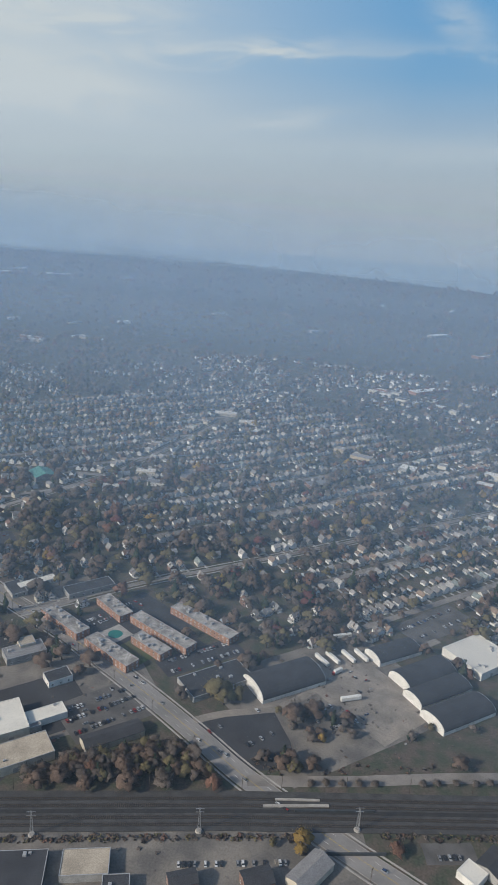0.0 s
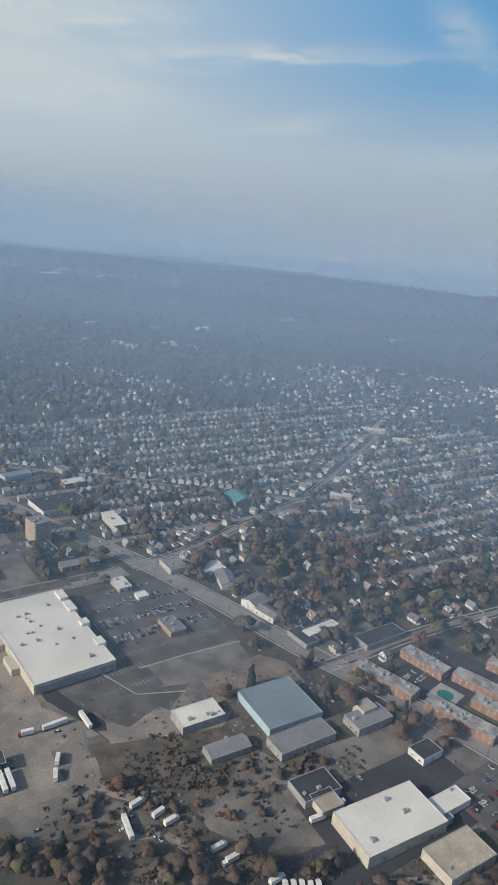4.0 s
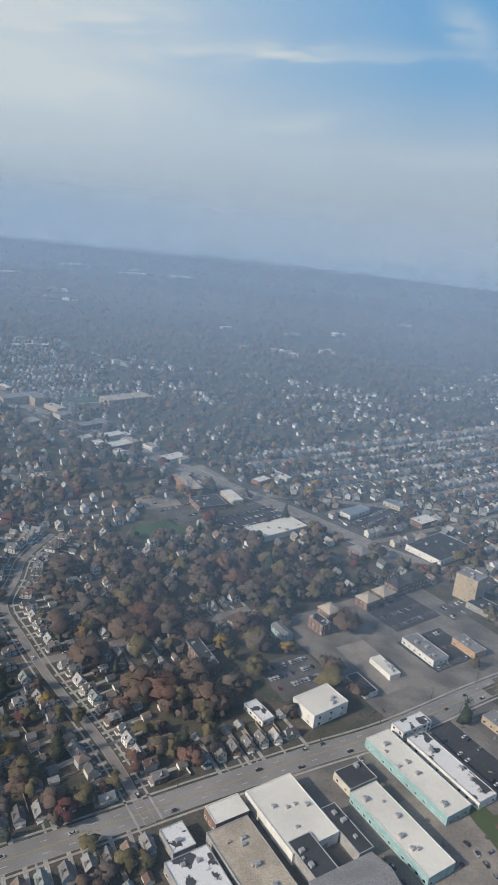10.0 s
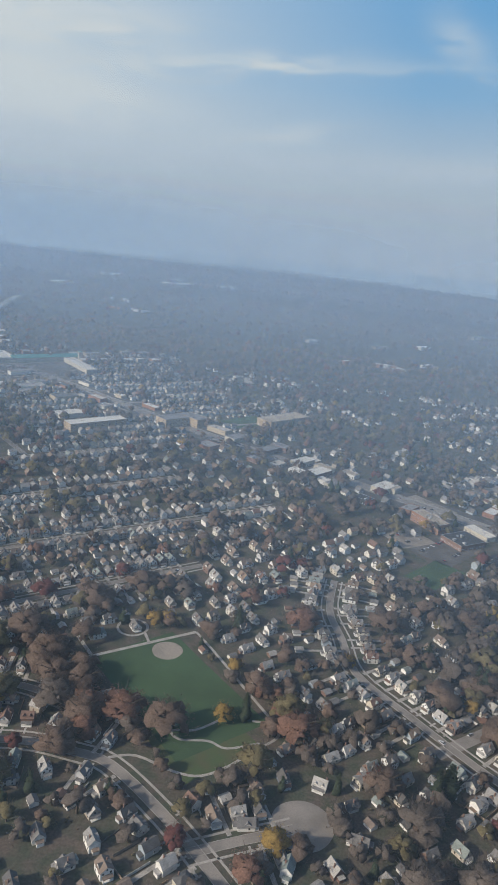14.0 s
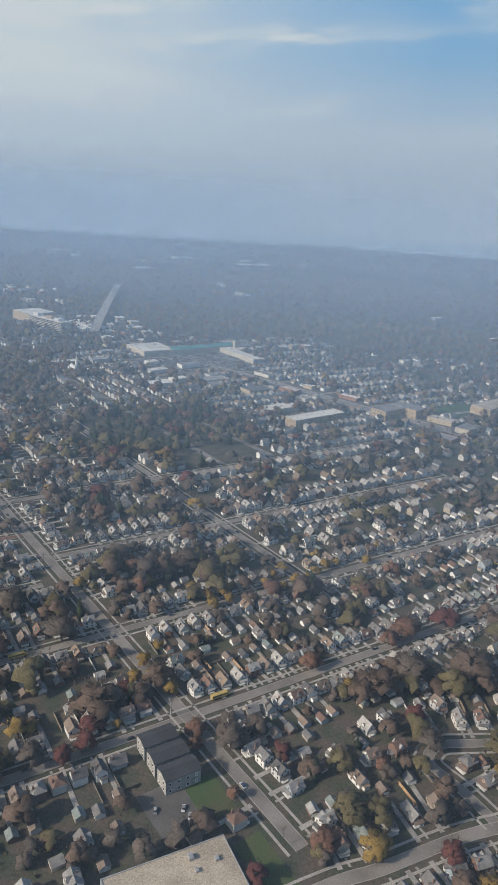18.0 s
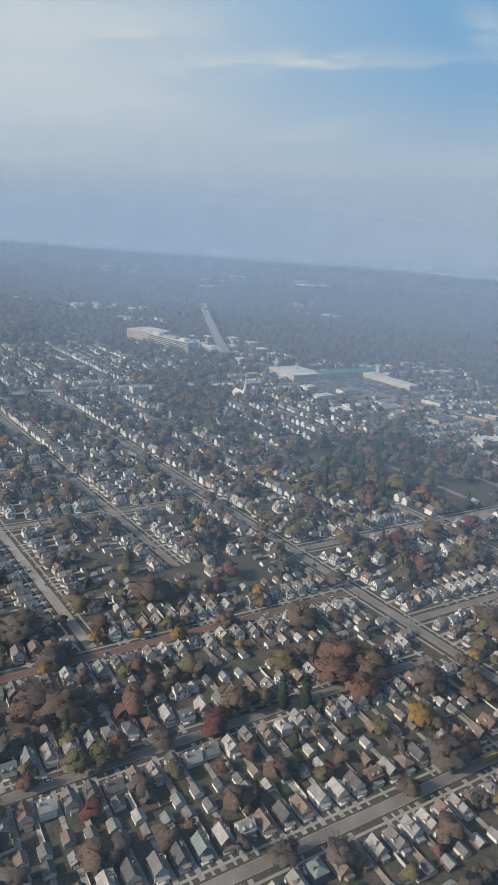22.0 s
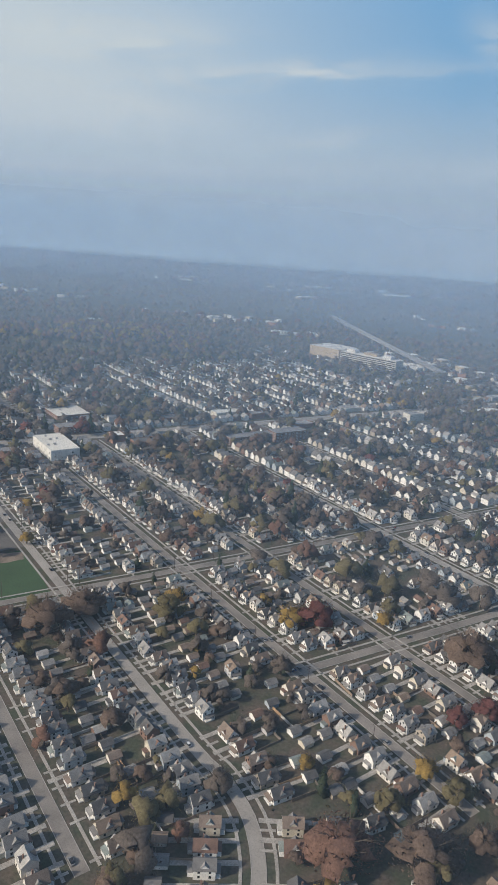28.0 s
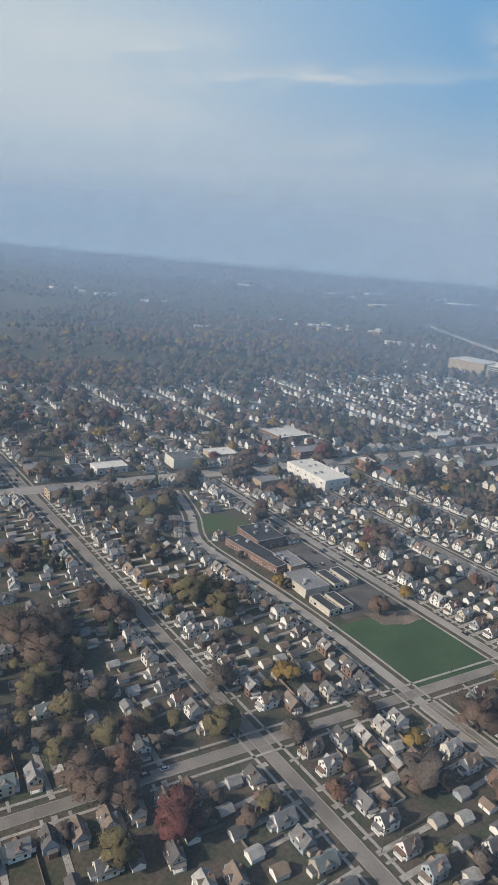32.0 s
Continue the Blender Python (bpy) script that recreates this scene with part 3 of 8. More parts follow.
# ---- houses ----
def house_parts(kind):
    """Meshes of one house type: front towards -y, standing on z = 0."""
    W, D, H, pitch, style = kind
    top = H + pitch * (W if style != "side" else D) / 2
    wall, roof, porch, chimney = (bmesh.new() for _ in range(4))
    o, th = 0.45, 0.28
    if style == "side":
        prism(wall, [(-D / 2, 0), (D / 2, 0), (D / 2, H), (0, top), (-D / 2, H)], -W / 2, W / 2)
        for s in (1, -1):
            prism(roof, [(0, top), (s * (D / 2 + o), H - pitch * o), (s * (D / 2 + o), H - pitch * o + th), (0, top + th)][:: s], -W / 2 - o, W / 2 + o)
        for b in (wall, roof):
            bmesh.ops.rotate(b, verts=b.verts, cent=(0, 0, 0), matrix=Matrix.Rotation(radians(90), 3, "Z"))
        for x in (-W / 4, W / 4):
            prism(wall, [(x - 0.9, H + 0.3), (x + 0.9, H + 0.3), (x + 0.9, H + 1.5), (x, H + 2.2), (x - 0.9, H + 1.5)], -D / 2 + 0.5, -0.3)
            for s in (1, -1):
                prism(roof, [(x, H + 2.25), (x + s * 1.2, H + 1.3), (x + s * 1.2, H + 1.45), (x, H + 2.42)][:: s], -D / 2 + 0.2, -0.2)
    elif style == "hip":
        box(wall, -W / 2, -D / 2, 0, W / 2, D / 2, H)
        b = [roof.verts.new((x * (W / 2 + o), y * (D / 2 + o), H - 0.05)) for x, y in ((-1, -1), (1, -1), (1, 1), (-1, 1))]
        r = [roof.verts.new((0, y, top)) for y in (-(D - W) / 2 - 0.6, (D - W) / 2 + 0.6)]
        for f in ((b[0], b[1], r[0]), (b[1], b[2], r[1], r[0]), (b[2], b[3], r[1]), (b[3], b[0], r[0], r[1]), (b[3], b[2], b[1], b[0])):
            roof.faces.new(f)
    else:
        prism(wall, [(-W / 2, 0), (W / 2, 0), (W / 2, H), (0, top), (-W / 2, H)], -D / 2, D / 2)
        for s in (1, -1):
            prism(roof, [(0, top), (s * (W / 2 + o), H - pitch * o), (s * (W / 2 + o), H - pitch * o + th), (0, top + th)][:: s], -D / 2 - o, D / 2 + o)
        # a side gable and a back wing
        for s in (1, -1) if W > 6.8 else (1,):
            side_b, side_r = bmesh.new(), bmesh.new()
            prism(side_b, [(-1.7, H - 0.6), (1.7, H - 0.6), (1.7, H + 0.9), (0, H + 2.3), (-1.7, H + 0.9)], 0.0, W / 2 - 0.35)
            for q in (1, -1):
                prism(side_r, [(0, H + 2.32), (q * 2.0, H + 0.65), (q * 2.0, H + 0.85), (0, H + 2.55)][:: q], 0.0, W / 2 - 0.05)
            for piece_bm, whole in ((side_b, wall), (side_r, roof)):
                bmesh.ops.rotate(piece_bm, verts=piece_bm.verts, cent=(0, 0, 0), matrix=Matrix.Rotation(radians(-90 * s), 3, "Z"))
                bmesh.ops.translate(piece_bm, verts=piece_bm.verts, vec=(0, 0.6 * s, 0))
                tmp = bpy.data.meshes.new("tmp")
                piece_bm.to_mesh(tmp)
                piece_bm.free()
                whole.from_mesh(tmp)
                bpy.data.meshes.remove(tmp)
        box(wall, -W * 0.36, D / 2, 0, W * 0.2, D / 2 + 2.6, 2.7)
        box(roof, -W * 0.36 - 0.25, D / 2 + 0.02, 2.71, W * 0.2 + 0.25, D / 2 + 2.9, 2.9)
    # front porch: deck, posts and a lean-to roof
    pw = W * 0.42
    box(porch, -pw, -D / 2 - 2.2, 0, pw, -D / 2 - 0.02, 0.5)
    for x in (-pw + 0.15, pw - 0.15):
        box(porch, x - 0.09, -D / 2 - 2.1, 0.5, x + 0.09, -D / 2 - 1.92, 2.6)
    proof = [porch.verts.new(p) for p in ((-pw - 0.2, -D / 2 - 2.45, 2.6), (pw + 0.2, -D / 2 - 2.45, 2.6), (pw + 0.2, -D / 2 - 0.02, 3.2), (-pw - 0.2, -D / 2 - 0.02, 3.2))]
    low = [porch.verts.new(v.co - Vector((0, 0, 0.18))) for v in proof]
    for f in ((proof[0], proof[1], proof[2], proof[3]), (low[3], low[2], low[1], low[0]), (proof[1], proof[0], low[0], low[1]), (proof[2], proof[1], low[1], low[2]), (proof[0], proof[3], low[3], low[0])):
        porch.faces.new(f).material_index = 1
    cx = W / 2 - 1.0 if style != "front" else W * 0.22
    box(chimney, cx - 0.4, 0.8, H - 0.3, cx + 0.4, 1.5, top + 0.7)
    box(chimney, cx - 0.47, 0.73, top + 0.7, cx + 0.47, 1.57, top + 0.85)
    door = bmesh.new()
    box(door, -0.5, -D / 2 - 0.07, 0.5, 0.5, -D / 2 + 0.02, 2.6)
    for b in (wall, roof, porch, chimney, door):
        bmesh.ops.recalc_face_normals(b, faces=b.faces)
    spots = []
    rows = (1.1, 3.7) if H > 4.5 else (1.1,)
    for z in rows:
        spots += [((-W * 0.3, -D / 2, z), 0), ((W * 0.3, -D / 2, z), 0)] if z > 2 or W > 7.6 else [((W * 0.33, -D / 2, z), 0)]
        spots += [((W / 2, -D * 0.2, z), 90), ((-W / 2, -D * 0.15, z), -90)]
    if style == "front":
        spots += [((0, -D / 2, H + 0.1), 0), ((0, D / 2, H - 1.6), 180)]
    return [("wall", wall, M["wall"]), ("roof", roof, M["roof"]), ("porch", porch, [M["trim"], M["roof"]]), ("chimney", chimney, M["brick"]), ("door", door, M["door"])], spots


def window_mesh(w=1.0, h=1.4):
    """One framed window: the frame stands proud, the pane lies back in it."""
    bm = bmesh.new()
    rings = []
    for grow, y in ((0.14, 0.02), (0.14, -0.07), (0.0, -0.07), (0.0, 0.0)):
        rings.append([bm.verts.new((x * (w / 2 + grow), y, z)) for x, z in ((-1, -grow), (1, -grow), (1, h + grow), (-1, h + grow))])
    for a, b in zip(rings, rings[1:]):
        for i in range(4):
            j = (i + 1) % 4
            bm.faces.new((a[i], a[j], b[j], b[i]))
    bm.faces.new(rings[3]).material_index = 1
    bmesh.ops.recalc_face_normals(bm, faces=bm.faces)
    bm.faces.ensure_lookup_table()
    if bm.faces[-1].normal.y > 0:
        bmesh.ops.reverse_faces(bm, faces=bm.faces)
    me = bpy.data.meshes.new("window")
    bm.to_mesh(me)
    bm.free()
    me.materials.append(M["trim"])
    me.materials.append(M["glass"])
    return me


WINDOW = window_mesh()
SMALL = 0.8
KINDS = [(6.6, 9.4, 5.2, 0.9, "front"), (7.0, 10.2, 3.3, 1.0, "front"), (8.8, 7.4, 3.1, 1.05, "side"), (8.2, 7.4, 5.4, 0.8, "side"), (7.4, 8.6, 5.5, 0.65, "hip"), (6.6, 8.8, 3.5, 1.2, "front")]
TALK = ["two-storey gabled wooden house with a front porch", "low gabled bungalow with a front porch", "cape cottage with two roof dormers", "two-storey house with its ridge along the street", "square two-storey house with a hipped roof", "narrow steep-gabled cottage"]
HOUSE_MESH = []
for k in KINDS:
    made, spots = house_parts(k)
    meshes = []
    for nm, b, material in made:
        me = bpy.data.meshes.new(nm)
        b.to_mesh(me)
        b.free()
        for m in material if isinstance(material, list) else [material]:
            me.materials.append(m)
        meshes.append((nm, me))
    HOUSE_MESH.append((meshes, spots))


def house(x, y, rot, k):
    t = thing("house", pose(x, y, 0, 0, 0, rot), TALK[k] + " on a leafy lot", "house", "houses along the streets")
    t.scale = (SMALL, SMALL, SMALL)
    meshes, spots = HOUSE_MESH[k]
    made = {}
    for nm, me in meshes:
        made[nm] = piece(nm, me, made["roof"] if nm == "chimney" and "roof" in made else t)
    for p, turn in spots[:4]:
        w = piece("window", WINDOW, made["wall"])
        w.location, w.rotation_euler = p, (0, 0, radians(turn))
    return t


def garage_meshes():
    wall, roof, door = bmesh.new(), bmesh.new(), bmesh.new()
    prism(wall, [(-2.8, 0), (2.8, 0), (2.8, 2.5), (0, 4.1), (-2.8, 2.5)], -3.2, 3.2)
    for s in (1, -1):
        prism(roof, [(0, 4.1), (s * 3.1, 2.33), (s * 3.1, 2.5), (0, 4.3)][:: s], -3.45, 3.45)
    box(door, -2.2, -3.26, 0.05, 2.2, -3.19, 2.2)
    for z in (0.6, 1.15, 1.7):
        box(door, -2.15, -3.29, z, 2.15, -3.25, z + 0.05)
    out = []
    for nm, b, m in (("wall", wall, M["wall"]), ("roof", roof, M["roof"]), ("garage_door", door, M["trim"])):
        bmesh.ops.recalc_face_normals(b, faces=b.faces)
        me = bpy.data.meshes.new(nm)
        b.to_mesh(me)
        b.free()
        me.materials.append(m)
        out.append((nm, me))
    return out


GARAGE = garage_meshes()


def garage(x, y, rot):
    t = thing("garage", pose(x, y, 0, 0, 0, rot), "detached gabled garage at the end of a driveway", "garage", "garages behind the houses")
    t.scale = (SMALL, SMALL, SMALL)
    for nm, me in GARAGE:
        piece(nm, me, t)


far_wall, far_roof, far_trim, far_brick, far_window = (Joined() for _ in range(5))


def solid_house(x, y, rot, k, small=False):
    """A plain far house: gabled body with a slab roof."""
    W, D, H, pitch, style = KINDS[k] if not small else (5.6, 6.4, 2.5, 0.57, "front")
    if style == "side":
        W, D, rot = D, W, rot + 90
    c, s = math.cos(radians(rot)), math.sin(radians(rot))
    top = H + pitch * W / 2
    o, th = 0.4, 0.25

    def spread(pts):
        p = np.array(pts) * (SMALL if y < 480 else 0.92)
        return np.stack([x + p[:, 0] * c - p[:, 1] * s, y + p[:, 0] * s + p[:, 1] * c, p[:, 2]], 1)

    a = [(-W / 2, 0), (W / 2, 0), (W / 2, H), (0, top), (-W / 2, H)]
    far_wall.add(spread([(px, -D / 2, pz) for px, pz in a] + [(px, D / 2, pz) for px, pz in a]), [(0, 1, 2, 3, 4), (9, 8, 7, 6, 5), (1, 0, 5, 6), (2, 1, 6, 7), (0, 4, 9, 5)])
    e = [(-W / 2 - o, H - pitch * o), (0, top + 0.02), (W / 2 + o, H - pitch * o), (W / 2 + o, H - pitch * o + th), (0, top + th), (-W / 2 - o, H - pitch * o + th)]
    far_roof.add(spread([(px, -D / 2 - o, pz) for px, pz in e] + [(px, D / 2 + o, pz) for px, pz in e]), [(0, 1, 4, 5), (1, 2, 3, 4), (11, 10, 7, 6), (10, 9, 8, 7), (5, 4, 10, 11), (4, 3, 9, 10), (0, 6, 7, 1), (1, 7, 8, 2)])
    if small or y > 590:
        return

    def slab(joined, x0, y0, z0, x1, y1, z1, slope=0.0):
        joined.add(spread([(x0, y0, z0), (x1, y0, z0), (x1, y1, z0 + slope), (x0, y1, z0 + slope), (x0, y0, z1), (x1, y0, z1), (x1, y1, z1 + slope), (x0, y1, z1 + slope)]), [(4, 5, 6, 7), (0, 1, 5, 4), (1, 2, 6, 5), (2, 3, 7, 6), (3, 0, 4, 7)])

    # porch, back wing, side gable, chimney and windows
    pw = W * 0.4
    slab(far_roof, -pw, -D / 2 - 2.3, 2.5, pw, -D / 2, 2.7, 0.5)
    slab(far_trim, -pw + 0.1, -D / 2 - 2.1, 0, pw - 0.1, -D / 2, 0.5)
    for px in (-pw + 0.2, pw - 0.4):
        slab(far_trim, px, -D / 2 - 2.1, 0.5, px + 0.2, -D / 2 - 1.9, 2.5)
    slab(far_wall, -W * 0.3, D / 2, 0, W * 0.25, D / 2 + 2.4, 2.6)
    slab(far_roof, -W * 0.3 - 0.2, D / 2, 2.6, W * 0.25 + 0.2, D / 2 + 2.7, 2.8)
    slab(far_brick, W * 0.2, 0.6, H, W * 0.2 + 0.7, 1.3, top + 0.7)
    g = [(-1.6, H - 0.5), (1.6, H - 0.5), (1.6, H + 0.9), (0, H + 2.2), (-1.6, H + 0.9)]
    far_wall.add(spread([(q * (W / 2 - 0.3), px, pz) for q in (1, -1) for px, pz in g]), [(0, 1, 2, 3, 4), (9, 8, 7, 6, 5)])
    far_roof.add(spread([(-W / 2 + 0.1, -1.95, H + 0.7), (W / 2 - 0.1, -1.95, H + 0.7), (W / 2 - 0.1, 0, H + 2.45), (-W / 2 + 0.1, 0, H + 2.45), (W / 2 - 0.1, 1.95, H + 0.7), (-W / 2 + 0.1, 1.95, H + 0.7)]), [(0, 1, 2, 3), (3, 2, 4, 5)])
    for z in ((1.0, 3.5) if H > 4.5 else (1.0,)):
        for px in (-W * 0.28, W * 0.28):
            slab(far_window, px - 0.5, -D / 2 - 0.05, z, px + 0.5, -D / 2 + 0.02, z + 1.35)
        for py in (-D * 0.25, D * 0.25):
            for q in (-1, 1):
                slab(far_window, min(q * W / 2, q * (W / 2 + 0.05)), py - 0.5, z, max(q * W / 2, q * (W / 2 + 0.05)), py + 0.5, z + 1.35)
    slab(far_window, -0.45, -D / 2 - 0.05, H + 0.2, 0.45, -D / 2 + 0.02, H + 1.3)


far_shop_wall, far_shop_roof = Joined(), Joined()


def far_shop(x, y, w, d, h, rot):
    """A distant flat-roofed shop: walls with a parapet, the roof deck set in it."""
    claim(x, y, w / 2 + 1, d / 2 + 1, rot)
    c, s = math.cos(radians(rot)), math.sin(radians(rot))

    def spread(pts):
        p = np.array(pts)
        return np.stack([x + p[:, 0] * c - p[:, 1] * s, y + p[:, 0] * s + p[:, 1] * c, p[:, 2]], 1)

    o = [(-w / 2, -d / 2), (w / 2, -d / 2), (w / 2, d / 2), (-w / 2, d / 2)]
    i = [(px * (1 - 0.8 / w), py * (1 - 0.8 / d)) for px, py in o]
    far_shop_wall.add(spread([(*p, 0) for p in o] + [(*p, h) for p in o] + [(*p, h) for p in i] + [(*p, h - 0.6) for p in i]),
                      [(k, (k + 1) % 4, 4 + (k + 1) % 4, 4 + k) for k in range(4)] + [(4 + k, 4 + (k + 1) % 4, 8 + (k + 1) % 4, 8 + k) for k in range(4)] + [(8 + k, 8 + (k + 1) % 4, 12 + (k + 1) % 4, 12 + k) for k in range(4)])
    far_shop_roof.add(spread([(*p, h - 0.4) for p in i] + [(w * 0.1, d * 0.1, h + 0.8), (w * 0.1 + 2, d * 0.1, h + 0.8), (w * 0.1 + 2, d * 0.1 + 2, h + 0.8), (w * 0.1, d * 0.1 + 2, h + 0.8)] + [(w * 0.1, d * 0.1, h - 0.3), (w * 0.1 + 2, d * 0.1, h - 0.3), (w * 0.1 + 2, d * 0.1 + 2, h - 0.3), (w * 0.1, d * 0.1 + 2, h - 0.3)]),
                      [(0, 1, 2, 3), (4, 5, 6, 7), (8, 9, 5, 4), (9, 10, 6, 5), (10, 11, 7, 6), (11, 8, 4, 7)])


drives = bmesh.new()
COUNT = {"house": 0, "garage": 0}
HOUSES = []


fences = Joined()


def fence(x0, y0, x1, y1, high):
    """One run of garden fence."""
    d = math.hypot(x1 - x0, y1 - y0)
    nx, ny = -(y1 - y0) / d * 0.06, (x1 - x0) / d * 0.06
    o = [(x0 - nx, y0 - ny), (x1 - nx, y1 - ny), (x1 + nx, y1 + ny), (x0 + nx, y0 + ny)]
    fences.add([(*p, 0) for p in o] + [(*p, high) for p in o], [(0, 1, 5, 4), (1, 2, 6, 5), (2, 3, 7, 6), (3, 0, 4, 7), (4, 5, 6, 7)])


def row(pts, width, sides=(1, -1), step=13.0, setback=7.5, seed=0, gate=1.0, jitter=1.1, start=3.0, near_y=312, deep=21):
    """Houses along a street, with a driveway and a garage each."""
    rng = random.Random(seed)
    step *= 0.82
    for side in sides:
        carry = start
        for (x0, y0), (x1, y1) in zip(pts, pts[1:]):
            d = math.hypot(x1 - x0, y1 - y0)
            ux, uy = (x1 - x0) / d, (y1 - y0) / d
            nx, ny = -uy * side, ux * side
            s = carry
            while s < d:
                k = rng.choice((0, 0, 0, 1, 1, 2, 3, 4, 5))
                W, D = KINDS[k][0] * SMALL, KINDS[k][1] * SMALL
                off = width / 2 + setback + D / 2 + rng.uniform(-jitter, jitter)
                x, y = x0 + ux * s + nx * off, y0 + uy * s + ny * off
                rot = math.degrees(math.atan2(-ny, -nx)) + 90
                if rng.random() < gate and is_free(x, y, W / 2 - 0.5, D / 2 + 0.5, rot):
                    claim(x, y, W / 2 + 1.0, D / 2 + 1, rot)
                    near = y < near_y and COUNT["house"] < 255
                    HOUSES.append((x, y))
                    if near:
                        COUNT["house"] += 1
                        house(x, y, rot, k)
                    else:
                        solid_house(x, y, rot, k)
                    if y < 380 and rng.random() < 0.6:
                        ls, f0, f1 = s - step / 2 + 0.4, off + D / 2 - 1, off + D / 2 + 13
                        fence(x0 + ux * ls + nx * f0, y0 + uy * ls + ny * f0, x0 + ux * ls + nx * f1, y0 + uy * ls + ny * f1, rng.choice((1.1, 1.5, 1.8)))
                        if rng.random() < 0.5:
                            fence(x0 + ux * ls + nx * f1, y0 + uy * ls + ny * f1, x0 + ux * (ls + step) + nx * f1, y0 + uy * (ls + step) + ny * f1, 1.5)
                    gs = s + W / 2 + 1.7
                    go = width / 2 + setback + deep + rng.uniform(-1.5, 1.5)
                    gx, gy = x0 + ux * (gs - 1.2) + nx * go, y0 + uy * (gs - 1.2) + ny * go
                    if rng.random() < 0.8 and is_free(gx, gy, 2.2, 2.6, rot):
                        claim(gx, gy, 3, 3.4, rot)
                        if near and COUNT["garage"] < 125:
                            COUNT["garage"] += 1
                            garage(gx, gy, rot)
                        else:
                            solid_house(gx, gy, rot, 0, small=True)
                        if y < 900:
                            a = (x0 + ux * gs + nx * (width / 2 + 0.2), y0 + uy * gs + ny * (width / 2 + 0.2))
                            b = (x0 + ux * (gs - 0.6) + nx * (go - 3), y0 + uy * (gs - 0.6) + ny * (go - 3))
                            band_mesh(drives, [a, b], 1.1, 0.19, 0, 0.19)
                    if y < 420 and rng.random() < 0.6:
                        a = (x0 + ux * s + nx * (width / 2 + 0.2), y0 + uy * s + ny * (width / 2 + 0.2))
                        b = (x - nx * (D / 2 + 2.2), y - ny * (D / 2 + 2.2))
                        band_mesh(drives, [a, b], 0.55, 0.18, 0, 0.18)
                s += step + rng.uniform(-0.6, 0.6)
            carry = s - d


# ---- trees ----
ICO = {}
for level in (0, 1):
    q = bmesh.new()
    if level:
        bmesh.ops.create_icosphere(q, subdivisions=1, radius=1)
    else:
        ends = [q.verts.new(p) for p in ((1, 0, 0), (0, 1, 0), (-1, 0, 0), (0, -1, 0), (0, 0, 1), (0, 0, -1))]
        for i in range(4):
            q.faces.new((ends[i], ends[(i + 1) % 4], ends[4]))
            q.faces.new((ends[(i + 1) % 4], ends[i], ends[5]))
        q.verts.index_update()
    ICO[level] = (np.array([tuple(p.co) for p in q.verts]), [tuple(p.index for p in face.verts) for face in q.faces])
    q.free()


def crown_points(rng, shape, lobes, level, leaves, size, twiggy=False, core=0.95):
    """A lobed crown about one unit wide: uneven masses of twigs and leaves, roughened by loose leaf clumps. Returns corners, faces and soft normals."""
    v, f, n = [], [], []
    balls, faces = ICO[level]
    mid = np.array([0.0, 0.0, 0.36])
    masses = []
    for i in range(lobes):
        if shape == "cone":
            h = (i + 0.5) / lobes
            turn, r = i * 2.4, 0.10 * (1 - h)
            masses.append((np.array([r * math.cos(turn), r * math.sin(turn), 0.06 + 0.86 * h]), 0.36 * (1 - h) + 0.05))
        else:
            turn, r = i * 2.4 + rng.uniform(-0.5, 0.5), 0.43 * math.sqrt((i + 0.3) / lobes)
            masses.append((np.array([r * math.cos(turn), r * math.sin(turn), rng.uniform(0.28, 0.44) + 0.34 * (1 - r / 0.43)]), rng.uniform(0.19, 0.28) * (1.55 if lobes < 5 else 1.35 if lobes < 8 else 1.15)))
    k = 0
    for c, r in masses:
        rough = np.array([rng.uniform(0.34, 1.16) * core if level else rng.uniform(0.45, core) for _ in balls])[:, None]
        p = c + balls * rough * r * np.array([1, 1, 0.82 if shape != "cone" else 1.2])
        v.append(p)
        soft = balls * 0.14 + (p - mid) * 1.6 + np.array([0, 0, 0.15])
        n.append(soft)
        f += [tuple(i + k for i in t) for t in faces]
        k += len(p)
    for i in range(leaves):
        c, r = rng.choice(masses)
        d = np.array([rng.gauss(0, 1), rng.gauss(0, 1), rng.gauss(0.15, 1)])
        d /= np.linalg.norm(d)
        p = c + d * r * rng.uniform(0.6, 1.25)
        g = size * rng.uniform(0.6, 1.4)
        ends = np.array([[rng.gauss(0, 1), rng.gauss(0, 1), rng.gauss(0, 0.8)] for _ in range(3)])
        if twiggy:
            out = d + np.array([0, 0, 0.5]) + ends[0] * 0.45
            v.append(p + np.array([out * 0.0, out * g * 3.4, out * g * 1.6 + ends[1] * g * 0.42]))
        else:
            v.append(p + ends * g * 0.8)
        n.append(np.repeat([d * 0.18 + (p - mid) * 1.6 + np.array([0, 0, 0.15])], 3, 0))
        f.append((k, k + 1, k + 2))
        k += 3
    v, n = np.concatenate(v), np.concatenate(n)
    return v, f, n / np.maximum(np.linalg.norm(n, axis=1, keepdims=True), 1e-4)


